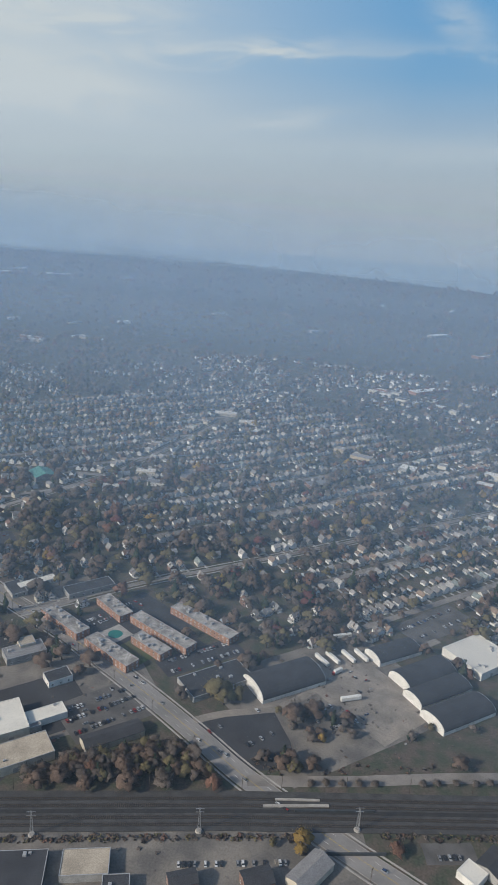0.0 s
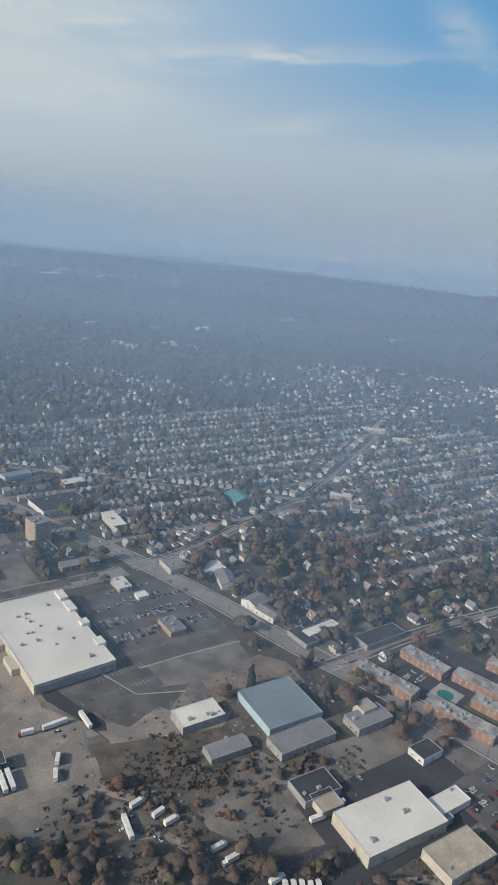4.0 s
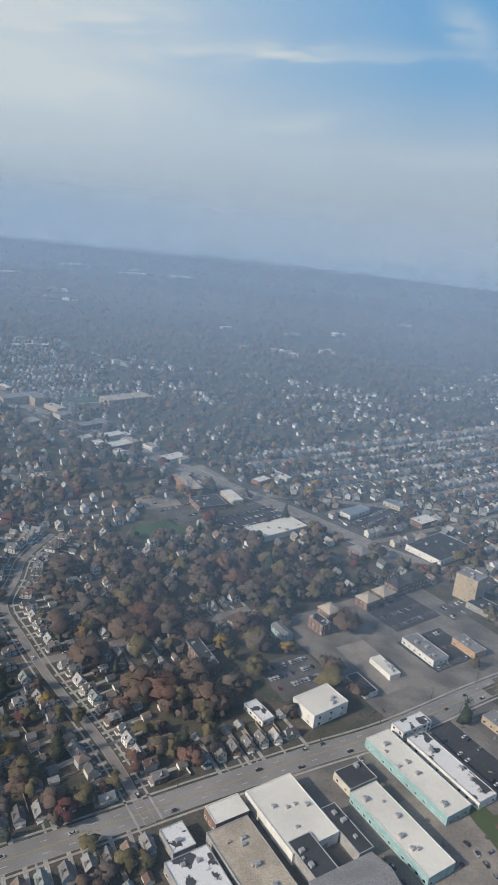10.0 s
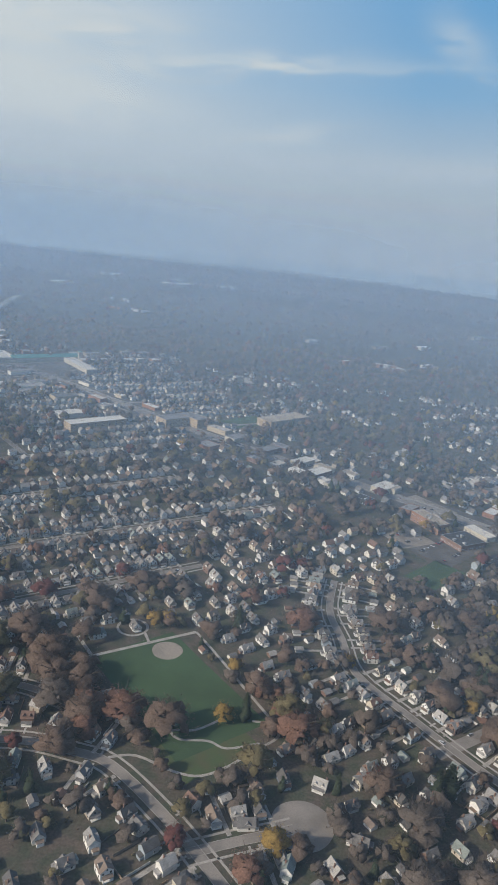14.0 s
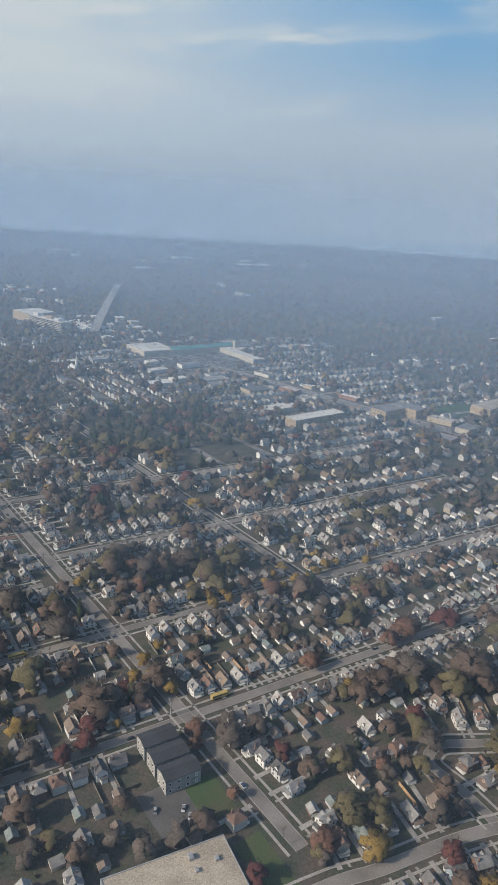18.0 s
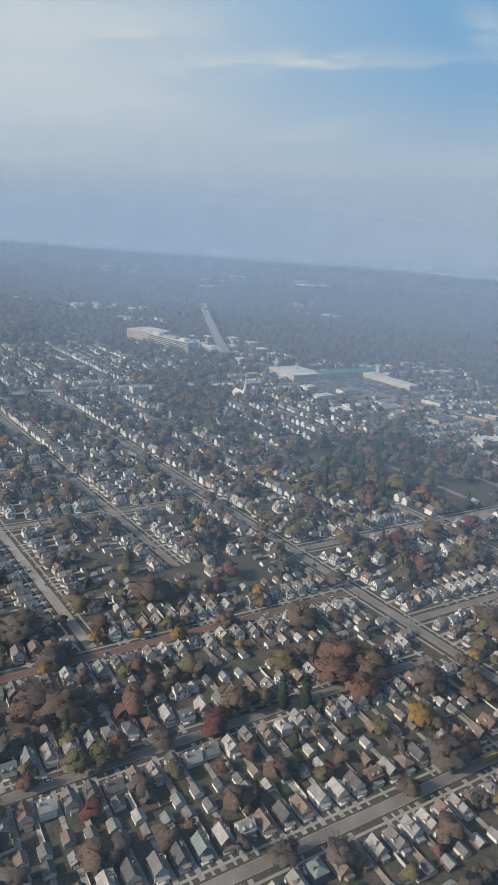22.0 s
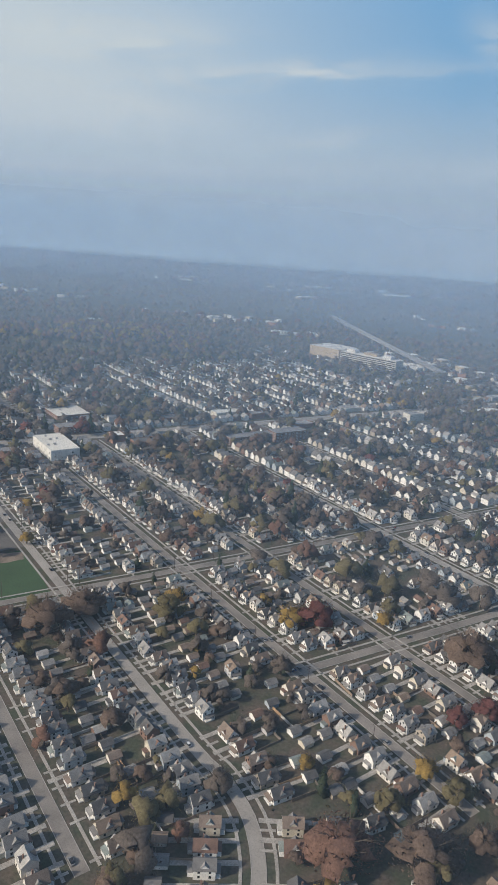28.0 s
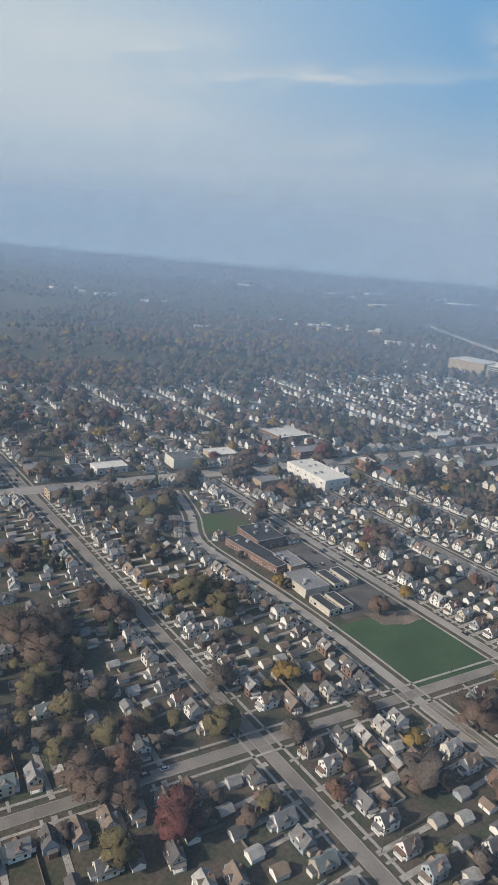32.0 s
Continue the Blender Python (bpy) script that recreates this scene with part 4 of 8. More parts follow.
def tree_meshes(kind, seed):
    """A trunk with limbs, and a crown of clumps, one unit wide and about one unit high."""
    rng = random.Random(seed)
    trunk = bmesh.new()
    conifer = kind == "green"
    tube(trunk, (0, 0, 0), (0.01, 0.01, 0.5), 0.035, 0.024, 7)
    if conifer:
        tube(trunk, (0.01, 0.01, 0.5), (0, 0, 0.95), 0.024, 0.006, 6)
    else:
        for i in range(9):
            a = i * 2.4 + rng.uniform(-0.3, 0.3)
            z0, r = 0.22 + 0.03 * i, rng.uniform(0.2, 0.42)
            tip = Vector((r * math.cos(a), r * math.sin(a), z0 + rng.uniform(0.25, 0.45)))
            tube(trunk, (0.004, 0.004, z0), tip, 0.016, 0.005, 4)
            for j in range(2):
                b = a + rng.uniform(-0.9, 0.9)
                q = tip + Vector((0.16 * math.cos(b), 0.16 * math.sin(b), rng.uniform(0.05, 0.22)))
                tube(trunk, tip * 0.75 + Vector((0, 0, z0 * 0.25)), q, 0.006, 0.002, 3)
    twiggy = kind == "bare" or kind == "brown" and seed % 2 == 0
    v, f, soft = crown_points(rng, "cone" if conifer else "round", 12 if conifer else 13, 0 if conifer else 1, 1560, 0.0185, twiggy, 0.84)
    me = bpy.data.meshes.new("crown")
    me.from_pydata(v.tolist(), [], f)
    me.polygons.foreach_set("use_smooth", [True] * len(f))
    me.normals_split_custom_set_from_vertices(soft.tolist())
    me.materials.append(M[kind])
    mt = bpy.data.meshes.new("trunk")
    trunk.to_mesh(mt)
    trunk.free()
    mt.materials.append(M["bark"])
    return mt, me


TREES = {k: [tree_meshes(k, 10 * i + j) for j in range(2)] for i, k in enumerate(LEAF)}
FAR_CROWN = {}
for i, k in enumerate(LEAF):
    FAR_CROWN[k] = [crown_points(random.Random(500 + 10 * i + j), "cone" if k == "green" else "round", *spec) for j, spec in enumerate(((4, 1, 320, 0.025, False, 0.92), (5, 1, 320, 0.025, True, 0.92), (8, 0, 64, 0.045), (7, 0, 64, 0.045), (4, 0, 12, 0.09), (4, 0, 12, 0.09)))]
far_tree = {k: Joined() for k in LEAF}
COUNT["tree"] = 0


def tree(x, y, kind, high, wide, seed=0, near_y=400):
    if y > 3000 and y > shore(x) - 60:
        return
    rng = random.Random(seed)
    rot = rng.uniform(0, 360)
    if y < near_y and COUNT["tree"] < 300:
        COUNT["tree"] += 1
        t = thing("tree", pose(x, y, 0, 0, 0, rot), WORD[kind] + " standing among the houses", "tree", "trees of the suburb")
        t.scale = (wide, wide, high)
        mt, mc = TREES[kind][rng.randrange(2)]
        piece("trunk", mt, t)
        piece("crown", mc, t)
    else:
        v, f, w = FAR_CROWN[kind][rng.randrange(2) + (4 if y > 800 else 2 if y > 430 else 0)]
        c, s = math.cos(rot), math.sin(rot)
        far_tree[kind].add(np.stack([x + wide * (v[:, 0] * c - v[:, 1] * s), y + wide * (v[:, 0] * s + v[:, 1] * c), (rise(x, y) if y > 800 else 0) + high * v[:, 2]], 1), f, None, np.stack([w[:, 0] * c - w[:, 1] * s, w[:, 0] * s + w[:, 1] * c, w[:, 2]], 1))
        if y < 600:
            r = 0.035 * wide
            far_tree[kind].add([(x - r, y - r, 0), (x + r, y - r, 0), (x + r, y + r, 0), (x - r, y + r, 0), (x, y, high * 0.7)], [(0, 1, 4), (1, 2, 4), (2, 3, 4), (3, 0, 4)], [1] * 4, [(-0.7, -0.7, 0), (0.7, -0.7, 0), (0.7, 0.7, 0), (-0.7, 0.7, 0), (0, 0, 1)])


MIX = ["bare"] * 18 + ["brown"] * 13 + ["rust"] * 2 + ["olive"] * 9 + ["gold"] + ["green"] * 4 + ["crimson"]


def grove(x0, y0, x1, y1, n, seed, mix=MIX, high=(9, 16), clear=2.0, near_y=400, rot=0.0):
    """Trees strewn over a turned rectangle given by its centre, half width and half depth."""
    rng = random.Random(seed)
    c, s = math.cos(radians(rot)), math.sin(radians(rot))
    for i in range(n):
        a, b = rng.uniform(-x1, x1), rng.uniform(-y1, y1)
        x, y = x0 + a * c - b * s, y0 + a * s + b * c
        h = rng.uniform(*high)
        if clear and not is_free(x, y, clear, clear, 0):
            continue
        k = rng.choice(mix)
        tree(x, y, k, h * (1.1 if k == "green" else 1), h * rng.uniform(0.7, 1.0), i + seed * 1000, near_y)


# ---- lots, yards and fields ----
def patch(name, x, y, w, d, rot, surface, label, category="yard", z=0.03, claimed=True, stalls=None):
    bm = bmesh.new()
    c, s = math.cos(radians(rot)), math.sin(radians(rot))
    pts = []
    for a, b in ((-1, -1), (1, -1), (1, 1), (-1, 1)):
        for k in range(6):
            t = k / 6
            nxt = {(-1, -1): (1, -1), (1, -1): (1, 1), (1, 1): (-1, 1), (-1, 1): (-1, -1)}[(a, b)]
            px, py = (a + (nxt[0] - a) * t) * w / 2, (b + (nxt[1] - b) * t) * d / 2
            wob = 0.6 * noise.noise(Vector((x + px * 0.1, y + py * 0.1, 3)))
            pts.append((x + (px + wob) * c - (py + wob) * s, y + (px + wob) * s + (py + wob) * c))
    poly(bm, pts, z)
    ob = tagged(part(name, bm, M[surface]), label, category, kind="structure")
    if claimed:
        claim(x, y, w / 2, d / 2, rot)
    if stalls:
        bm = bmesh.new()
        gap, length, rows = stalls
        for r in rows:
            for i in range(int(w / gap) + 1):
                a = -w / 2 + i * gap
                p, q = (a, r), (a, r + length)
                band_mesh(bm, [(x + p[0] * c - p[1] * s, y + p[0] * s + p[1] * c), (x + q[0] * c - q[1] * s, y + q[0] * s + q[1] * c)], 0.07, z + 0.03)
        part("stall_line", bm, M["line"], ob)
    return ob


patch("parking_lot", -434, 480, 94, 112, 47, "old_asphalt", "dark asphalt store car park with white stall lines", "car park", stalls=(2.9, 5.2, (-40, -22, -16, 2, 8, 26, 32)))
patch("yard", -520, 376, 40, 150, 48, "gravel", "dusty earth yard behind the store", z=0.02)
patch("parking_lot", -432, 388, 66, 40, 52, "old_asphalt", "worn side car park with faded stall lines", "car park", 0.04, stalls=(2.9, 5.2, (-12, 6)))
patch("parking_lot", -579, 356, 19, 105, 46, "asphalt", "narrow dark asphalt car park between low works", "car park", 0.05)
patch("yard", -455, 300, 50, 70, 46, "gravel", "tan gravel lorry yard", z=0.04)
patch("parking_lot", -646, 524, 51, 43, 50, "asphalt", "asphalt car park with stall lines", "car park", stalls=(2.9, 5, (-18, -4, 10)))
patch("verge", -553, 472, 92, 9, 47, "dry", "dry grass verge beside the cross road", "grass", 0.1)
patch("parking_lot", -616, 479, 46, 40, 47, "asphalt", "asphalt forecourt of two restaurants", "car park", stalls=(2.9, 5, (-19, -3, 13)))
patch("yard", -660, 441, 26, 56, 44, "gravel", "cracked concrete forecourt", z=0.04)
patch("yard", -611, 305, 22, 62, 46, "gravel", "pale concrete works yard")
patch("lawn", -582, 313, 14, 60, 46, "lawn", "strip of green lawn between works", "lawn")
patch("parking_lot", -711, 410, 44, 40, 46, "old_asphalt", "grey gravelled car park behind the hall", "car park")
patch("parking_lot", -688, 716, 70, 52, 60, "asphalt", "car dealer's asphalt lot", "car park")
patch("parking_lot", -868, 640, 60, 48, 58, "old_asphalt", "pale worn school car park", "car park")
patch("field", -877, 582, 52, 30, 58, "field", "small green school field", "field")
patch("parking_lot", -800, 650, 90, 36, 56, "asphalt", "full asphalt car park", "car park", 0.044)
patch("parking_lot", -196, 478, 86, 70, 60, "asphalt", "asphalt court between the brick flats", "car park")
patch("lawn", -170, 455, 60, 30, 62, "lawn", "lawn between the brick flats", "lawn", 0.07)
patch("parking_lot", -125, 455, 70, 24, 46, "asphalt", "asphalt parking strip beside the flats", "car park", 0.06)
patch("parking_lot", -170, 374, 60, 44, 50, "old_asphalt", "dark works car park", "car park")
patch("yard", 5, 452, 62, 92, 52, "gravel", "tan rutted gravel lorry yard", z=0.04)
bm = bmesh.new()
poly(bm, [(-112, 385), (-87, 367), (-57, 351), (-31, 362), (-40, 384), (-56, 409), (-80, 399)], 0.045)
tagged(part("parking_lot", bm, M["asphalt"]), "dark asphalt lot between the avenue and the works lane", "car park", kind="structure")
claim(-72, 380, 24, 14, 25)
patch("parking_lot", 58, 572, 76, 34, 50, "old_asphalt", "grey car park beside the long white works", "car park")
patch("parking_lot", -70, 283, 96, 21, 17, "works", "pale concrete lot south of the railway", "car park")
patch("field", -2044, 331, 52, 62, 49, "field", "mown green school playing field", "field")
patch("play_court", -2080, 369, 46, 34, 50, "old_asphalt", "grey asphalt school playground", "playground")
patch("parking_lot", -1268, 240, 26, 25, 50, "old_asphalt", "small dark car park", "car park")
patch("lawn", -1222, 222, 13, 34, 48, "lawn", "striped lawn beside the hall", "lawn", 0.044)
patch("lawn", -1256, 249, 15, 23, 46, "lawn", "fenced striped lawn", "lawn", 0.052)
patch("parking_lot", -2112, 408, 44, 40, 50, "old_asphalt", "school car park", "car park", 0.035)
patch("parking_lot", -1560, 1100, 210, 130, 50, "works", "wide grey shopping-centre car park", "car park")
patch("park_field", -1035, 356, 60, 105, 50, "field", "green park playing field", "field")
patch("park_lawn", -1005, 318, 50, 40, 50, "lawn", "park lawn with winding paths", "lawn", 0.025)
patch("yard", -330, 385, 120, 60, 46, "dry", "earth and rubble ground between sheds", z=0.015, claimed=False)
patch("yard", -340, 312, 150, 50, 40, "dry", "scrubby waste ground beside the railway", z=0.012, claimed=False)
patch("yard", -230, 345, 110, 60, 46, "asphalt", "dark works ground", z=0.017)
patch("works_ground", -600, 315, 190, 150, 46, "works", "grimy grey-brown works ground of earth, gravel and worn tar", z=0.008, claimed=False)
patch("works_ground", -430, 345, 190, 150, 46, "works", "grey-brown earth and gravel between works", z=0.006, claimed=False)
patch("works_ground", -230, 362, 190, 90, 40, "works", "grey works ground of tar and earth", z=0.007, claimed=False)
patch("works_ground", -20, 440, 150, 120, 45, "works", "rutted earth round the arched sheds", z=0.007, claimed=False)
patch("works_ground", -80, 272, 210, 60, 18, "works", "grey earth and gravel south of the railway", z=0.007, claimed=False)
patch("works_ground", -640, 480, 150, 130, 48, "works", "worn ground round roadside shops", z=0.005, claimed=False)


def ground_patch(name, surface, label, category, z, pts):
    """An uneven stretch of ground with ragged edges."""
    bm = bmesh.new()
    rim = []
    for (x0, y0), (x1, y1) in zip(pts, pts[1:] + pts[:1]):
        for k in range(4):
            x, y = x0 + (x1 - x0) * k / 4, y0 + (y1 - y0) * k / 4
            rim.append((x + 1.1 * noise.noise(Vector((x * 0.2, y * 0.2, 1))), y + 1.1 * noise.noise(Vector((x * 0.2, y * 0.2, 9)))))
    poly(bm, rim, z)
    return tagged(part(name, bm, M[surface]), label, category, kind="structure")


ground_patch("asphalt_lane", "asphalt", "dark asphalt lane round the back of the store", "lane", 0.076, [(-539, 411), (-503, 388), (-464, 359), (-428, 346), (-408, 337), (-419, 354), (-438, 360), (-463, 370), (-516, 413), (-541, 421)])
ground_patch("parking_lot", "old_asphalt", "worn car park below the store", "car park", 0.092, [(-419, 354), (-402, 353), (-384, 377), (-380, 409), (-418, 386), (-442, 366)])
ground_patch("dirt_yard", "gravel", "dusty tan earth left by lorries", "yard", 0.124, [(-406, 336), (-382, 351), (-346, 373), (-343, 391), (-370, 374), (-391, 379), (-402, 354), (-419, 343)])
ground_patch("dirt_track", "gravel", "pale dirt track curving past parked lorries", "track", 0.156, [(-417, 292), (-394, 298), (-370, 297), (-353, 290), (-342, 293), (-356, 298), (-380, 304), (-400, 309), (-411, 323), (-421, 313)])
ground_patch("dirt_field", "works", "bare grey-tan earth field", "yard", 0.140, [(-356, 289), (-376, 295), (-400, 297), (-418, 284), (-426, 266)])
ground_patch("waste_ground", "dry", "dark brown overgrown waste ground", "yard", 0.108, [(-396, 314), (-380, 308), (-356, 303), (-342, 301), (-330, 321), (-326, 354), (-344, 370), (-381, 349), (-406, 334)])
ground_patch("rubble_lot", "dirt", "bare reddish-brown rubble lot by the avenue", "yard", 0.116, [(-357, 392), (-343, 413), (-321, 416), (-301, 440), (-319, 459), (-341, 461), (-373, 417)])
ground_patch("parking_lot", "asphalt", "dark asphalt lot of delivery vans", "car park", 0.124, [(-295, 263), (-202, 295), (-200, 299), (-233, 294), (-246, 299), (-258, 314), (-303, 276)])
ground_patch("dirt_yard", "works", "bare rutted earth beside the sheds", "yard", 0.100, [(-331, 294), (-297, 290), (-276, 308), (-290, 321), (-282, 346), (-316, 361), (-335, 341), (-362, 324)])
ground_patch("lot", "works", "grey concrete lot round a roadside workshop", "car park", 0.060, [(-321, 486), (-294, 471), (-261, 484), (-242, 521), (-264, 541), (-305, 544), (-332, 509)])
ground_patch("bare_earth", "dirt", "worn reddish-brown earth at the edge of the playing field", "earth", 0.07, [(-2073, 352), (-2062, 344), (-2050, 350), (-2042, 360), (-2048, 369), (-2060, 361)])
patch("waste_ground", -300, 280, 150, 26, 17, "dry", "brown scrub strip beside the railway", z=0.011, claimed=False)
patch("works_ground", -392, 440, 90, 70, 40, "works", "grey earth between the store and the avenue", z=0.004, claimed=False)


def disc(name, x, y, r, surface, label, z, category):
    bm = bmesh.new()
    poly(bm, [(x + r * (1 + 0.03 * math.sin(3 * a)) * math.cos(a), y + r * math.sin(a)) for a in (i * math.pi / 24 for i in range(48))], z)
    claim(x, y, r * 0.8, r * 0.8, 45)
    return tagged(part(name, bm, M[surface]), label, category, kind="structure")


disc("turning_circle", -945, 281, 15, "street", "round concrete turning circle of a close", 0.09, "street")
disc("school_lawn", -2183, 432, 19, "lawn", "round green lawn before the school", 0.06, "lawn")
disc("ball_diamond", -1052, 391, 10, "gravel", "worn earth ball diamond", 0.06, "field")
disc("swimming_pool", -201, 461, 6, "pool", "green kidney-shaped pool in a pale deck", 0.14, "pool")
patch("pool_deck", -201, 461, 22, 20, 60, "concrete", "pale concrete pool deck", "terrace", 0.1)


def path(pts, half, label="pale concrete footpath"):
    bm = bmesh.new()
    band_mesh(bm, rounded(pts) if len(pts) > 4 else pts, half, 0.11, 0, 0.11)
    claim_line(pts, half)
    return tagged(part("footpath", bm, M["concrete"]), label, "path", kind="structure")


path([(-1115, 348), (-1094, 368), (-1066, 395), (-1041, 419)], 1.3)
path([(-1041, 419), (-1018, 396), (-997, 373), (-975, 350)], 0.9)
path([(-1048, 291), (-1035, 297), (-1013, 293), (-999, 295), (-987, 307), (-979, 320), (-969, 333), (-968, 340), (-974, 345), (-984, 344)], 0.8)
path([(-1002, 338), (-1012, 326), (-1024, 321), (-1018, 316), (-1003, 320), (-992, 318), (-976, 328)], 0.8)
ring = [(-1083 + 10 * math.cos(a), 408 + 10 * math.sin(a)) for a in (i * math.pi / 12 for i in range(25))]
path(ring, 0.9)
path([(-1094, 368), (-1112, 385)], 1.2)
path([(-1073, 405), (-1066, 395)], 0.9)




def track(pts, half):
    bm = bmesh.new()
    band_mesh(bm, pts, half, 0.055)
    return tagged(part("dirt_track", bm, M["gravel"]), "pale rutted dirt track across waste ground", "track", kind="structure")


track([(-394, 289), (-375, 283), (-368, 277), (-353, 284), (-340, 280), (-324, 273)], 2.6)
track([(-368, 345), (-352, 325), (-333, 321), (-319, 336), (-303, 350)], 5)
track([(-425, 339), (-403, 358), (-389, 376)], 4)
# ---- works, shops and flats ----
UNIT = bmesh.new()
box(UNIT, -1.3, -1, 0, 1.3, 1, 1.3)
box(UNIT, -1.1, -0.8, 1.3, -0.1, 0.8, 1.5)
box(UNIT, 0.2, -0.6, 1.3, 1.1, 0.6, 1.42)
unit_mesh = bpy.data.meshes.new("roof_unit")
UNIT.to_mesh(unit_mesh)
UNIT.free()
unit_mesh.materials.append(M["galv"])
bm = bmesh.new()
box(bm, -1.5, -0.1, 0, 1.5, 0.03, 3.2)
for z in (0.6, 1.2, 1.8, 2.4):
    box(bm, -1.45, -0.13, z, 1.45, -0.09, z + 0.06)
dock_mesh = bpy.data.meshes.new("dock_door")
bm.to_mesh(dock_mesh)
bm.free()
dock_mesh.materials.append(M["grey_wall"])
WIDE = window_mesh(1.8, 1.5)


def block(name, x, y, w, d, rot, h, wall, roof, label, category="building", units=0, windows=0, storeys=1, docks=0, top="flat", seed=1, wide=True):
    """A low building: walls with a parapet, a roof deck, roof units, windows and loading doors on its sides."""
    rng = random.Random(seed + int(abs(x)))
    t = thing(name, pose(x, y, 0, 0, 0, rot), label, category)
    claim(x, y, w / 2 + 1.5, d / 2 + 1.5, rot)
    b = bmesh.new()
    if top == "flat":
        box(b, -w / 2, -d / 2, 0, w / 2, d / 2, h - 0.5)
        for a in ((-w / 2, -d / 2, w / 2, -d / 2 + 0.35), (-w / 2, d / 2 - 0.35, w / 2, d / 2), (-w / 2, -d / 2 + 0.35, -w / 2 + 0.35, d / 2 - 0.35), (w / 2 - 0.35, -d / 2 + 0.35, w / 2, d / 2 - 0.35)):
            box(b, a[0], a[1], h - 0.5, a[2], a[3], h)
        r = bmesh.new()
        box(r, -w / 2 + 0.36, -d / 2 + 0.36, h - 0.497, w / 2 - 0.36, d / 2 - 0.36, h - 0.18)
    elif top == "hip":
        box(b, -w / 2, -d / 2, 0, w / 2, d / 2, h)
        r = bmesh.new()
        e, m = 0.6, min(w, d) / 2
        low = [r.verts.new((sx * (w / 2 + e), sy * (d / 2 + e), h + z)) for z in (0.003, 0.25) for sx, sy in ((-1, -1), (1, -1), (1, 1), (-1, 1))]
        ends = [r.verts.new(((w / 2 - m) * s if w > d else 0, (d / 2 - m) * s if d >= w else 0, h + 0.25 + m * 0.55)) for s in (-1, 1)]
        r.faces.new(low[3::-1])
        for k in range(4):
            r.faces.new((low[k], low[(k + 1) % 4], low[4 + (k + 1) % 4], low[4 + k]))
        for k in range(4):
            q = (low[4 + k], low[4 + (k + 1) % 4])
            near = [min(ends, key=lambda v: (v.co - c.co).length) for c in (q[1], q[0])] if w != d else [ends[0], ends[0]]
            r.faces.new(list(q) + (near if near[0] is not near[1] else near[:1]))
        bmesh.ops.recalc_face_normals(r, faces=r.faces)
    else:
        along = w > d
        L, Wd = (w, d) if along else (d, w)
        rise = Wd * (0.16 if top == "shed" else 0.19)
        r = bmesh.new()
        if top == "arch":
            arc = [(Wd / 2 * math.cos(a), h * 0.35 + rise * 1.25 * math.sin(a)) for a in (i * math.pi / 14 for i in range(15))]
            prism(b, [(-Wd / 2, 0), (Wd / 2, 0)] + arc, -L / 2, L / 2)
            outer = [(p * 1.03, q + 0.25) for p, q in arc]
            prism(r, outer + arc[::-1], -L / 2 + 0.6, L / 2 - 0.6)
        else:
            prism(b, [(-Wd / 2, 0), (Wd / 2, 0), (Wd / 2, h), (0, h + rise), (-Wd / 2, h)], -L / 2, L / 2)
            for s in (1, -1):
                prism(r, [(0, h + rise), (s * (Wd / 2 + 0.4), h - 0.1), (s * (Wd / 2 + 0.4), h + 0.12), (0, h + rise + 0.25)][:: s], -L / 2 - 0.3, L / 2 + 0.3)
        if along:
            for q in (b, r):
                bmesh.ops.rotate(q, verts=q.verts, cent=(0, 0, 0), matrix=Matrix.Rotation(radians(90), 3, "Z"))
        bmesh.ops.recalc_face_normals(b, faces=b.faces)
        bmesh.ops.recalc_face_normals(r, faces=r.faces)
    body = part("wall", b, M[wall], t)
    deck = part("roof", r, M[roof], t)
    if top == "flat":
        cap = bmesh.new()
        for a in ((-w / 2 - 0.08, -d / 2 - 0.08, w / 2 + 0.08, -d / 2 + 0.37), (-w / 2 - 0.08, d / 2 - 0.37, w / 2 + 0.08, d / 2 + 0.08), (-w / 2 - 0.08, -d / 2 + 0.37, -w / 2 + 0.37, d / 2 - 0.37), (w / 2 - 0.37, -d / 2 + 0.37, w / 2 + 0.08, d / 2 - 0.37)):
            box(cap, a[0], a[1], h + 0.003, a[2], a[3], h + 0.12)
        part("coping", cap, M["galv" if roof != "white_roof" else "white_wall"], t)
    for i in range(units):
        u = piece("roof_unit", unit_mesh, deck)
        u.location = (rng.uniform(-0.4, 0.4) * w, rng.uniform(-0.4, 0.4) * d, h - 0.19)
        u.rotation_euler = (0, 0, rng.choice((0, 1.5708)))
        q = rng.uniform(0.6, 1.2)
        u.scale = (q, q, q)
    for i in range(windows):
        for sto in range(storeys):
            z = 1.0 + sto * (h - 0.6) / storeys
            for side in (0, 1):
                span = w if side == 0 else d
                n = max(1, round(windows * span / max(w, d)))
                if i >= n:
                    continue
                q = (i + 0.5) / n * span - span / 2
                p = piece("window", WIDE if wide else WINDOW, body)
                p.location = (q, -d / 2, z) if side == 0 else (-w / 2, q, z)
                p.rotation_euler = (0, 0, 0 if side == 0 else radians(-90))
    for i in range(docks):
        p = piece("dock_door", dock_mesh, body)
        p.location = ((i + 0.7) / (docks + 0.4) * w - w / 2, -d / 2, 0.15)
    return t


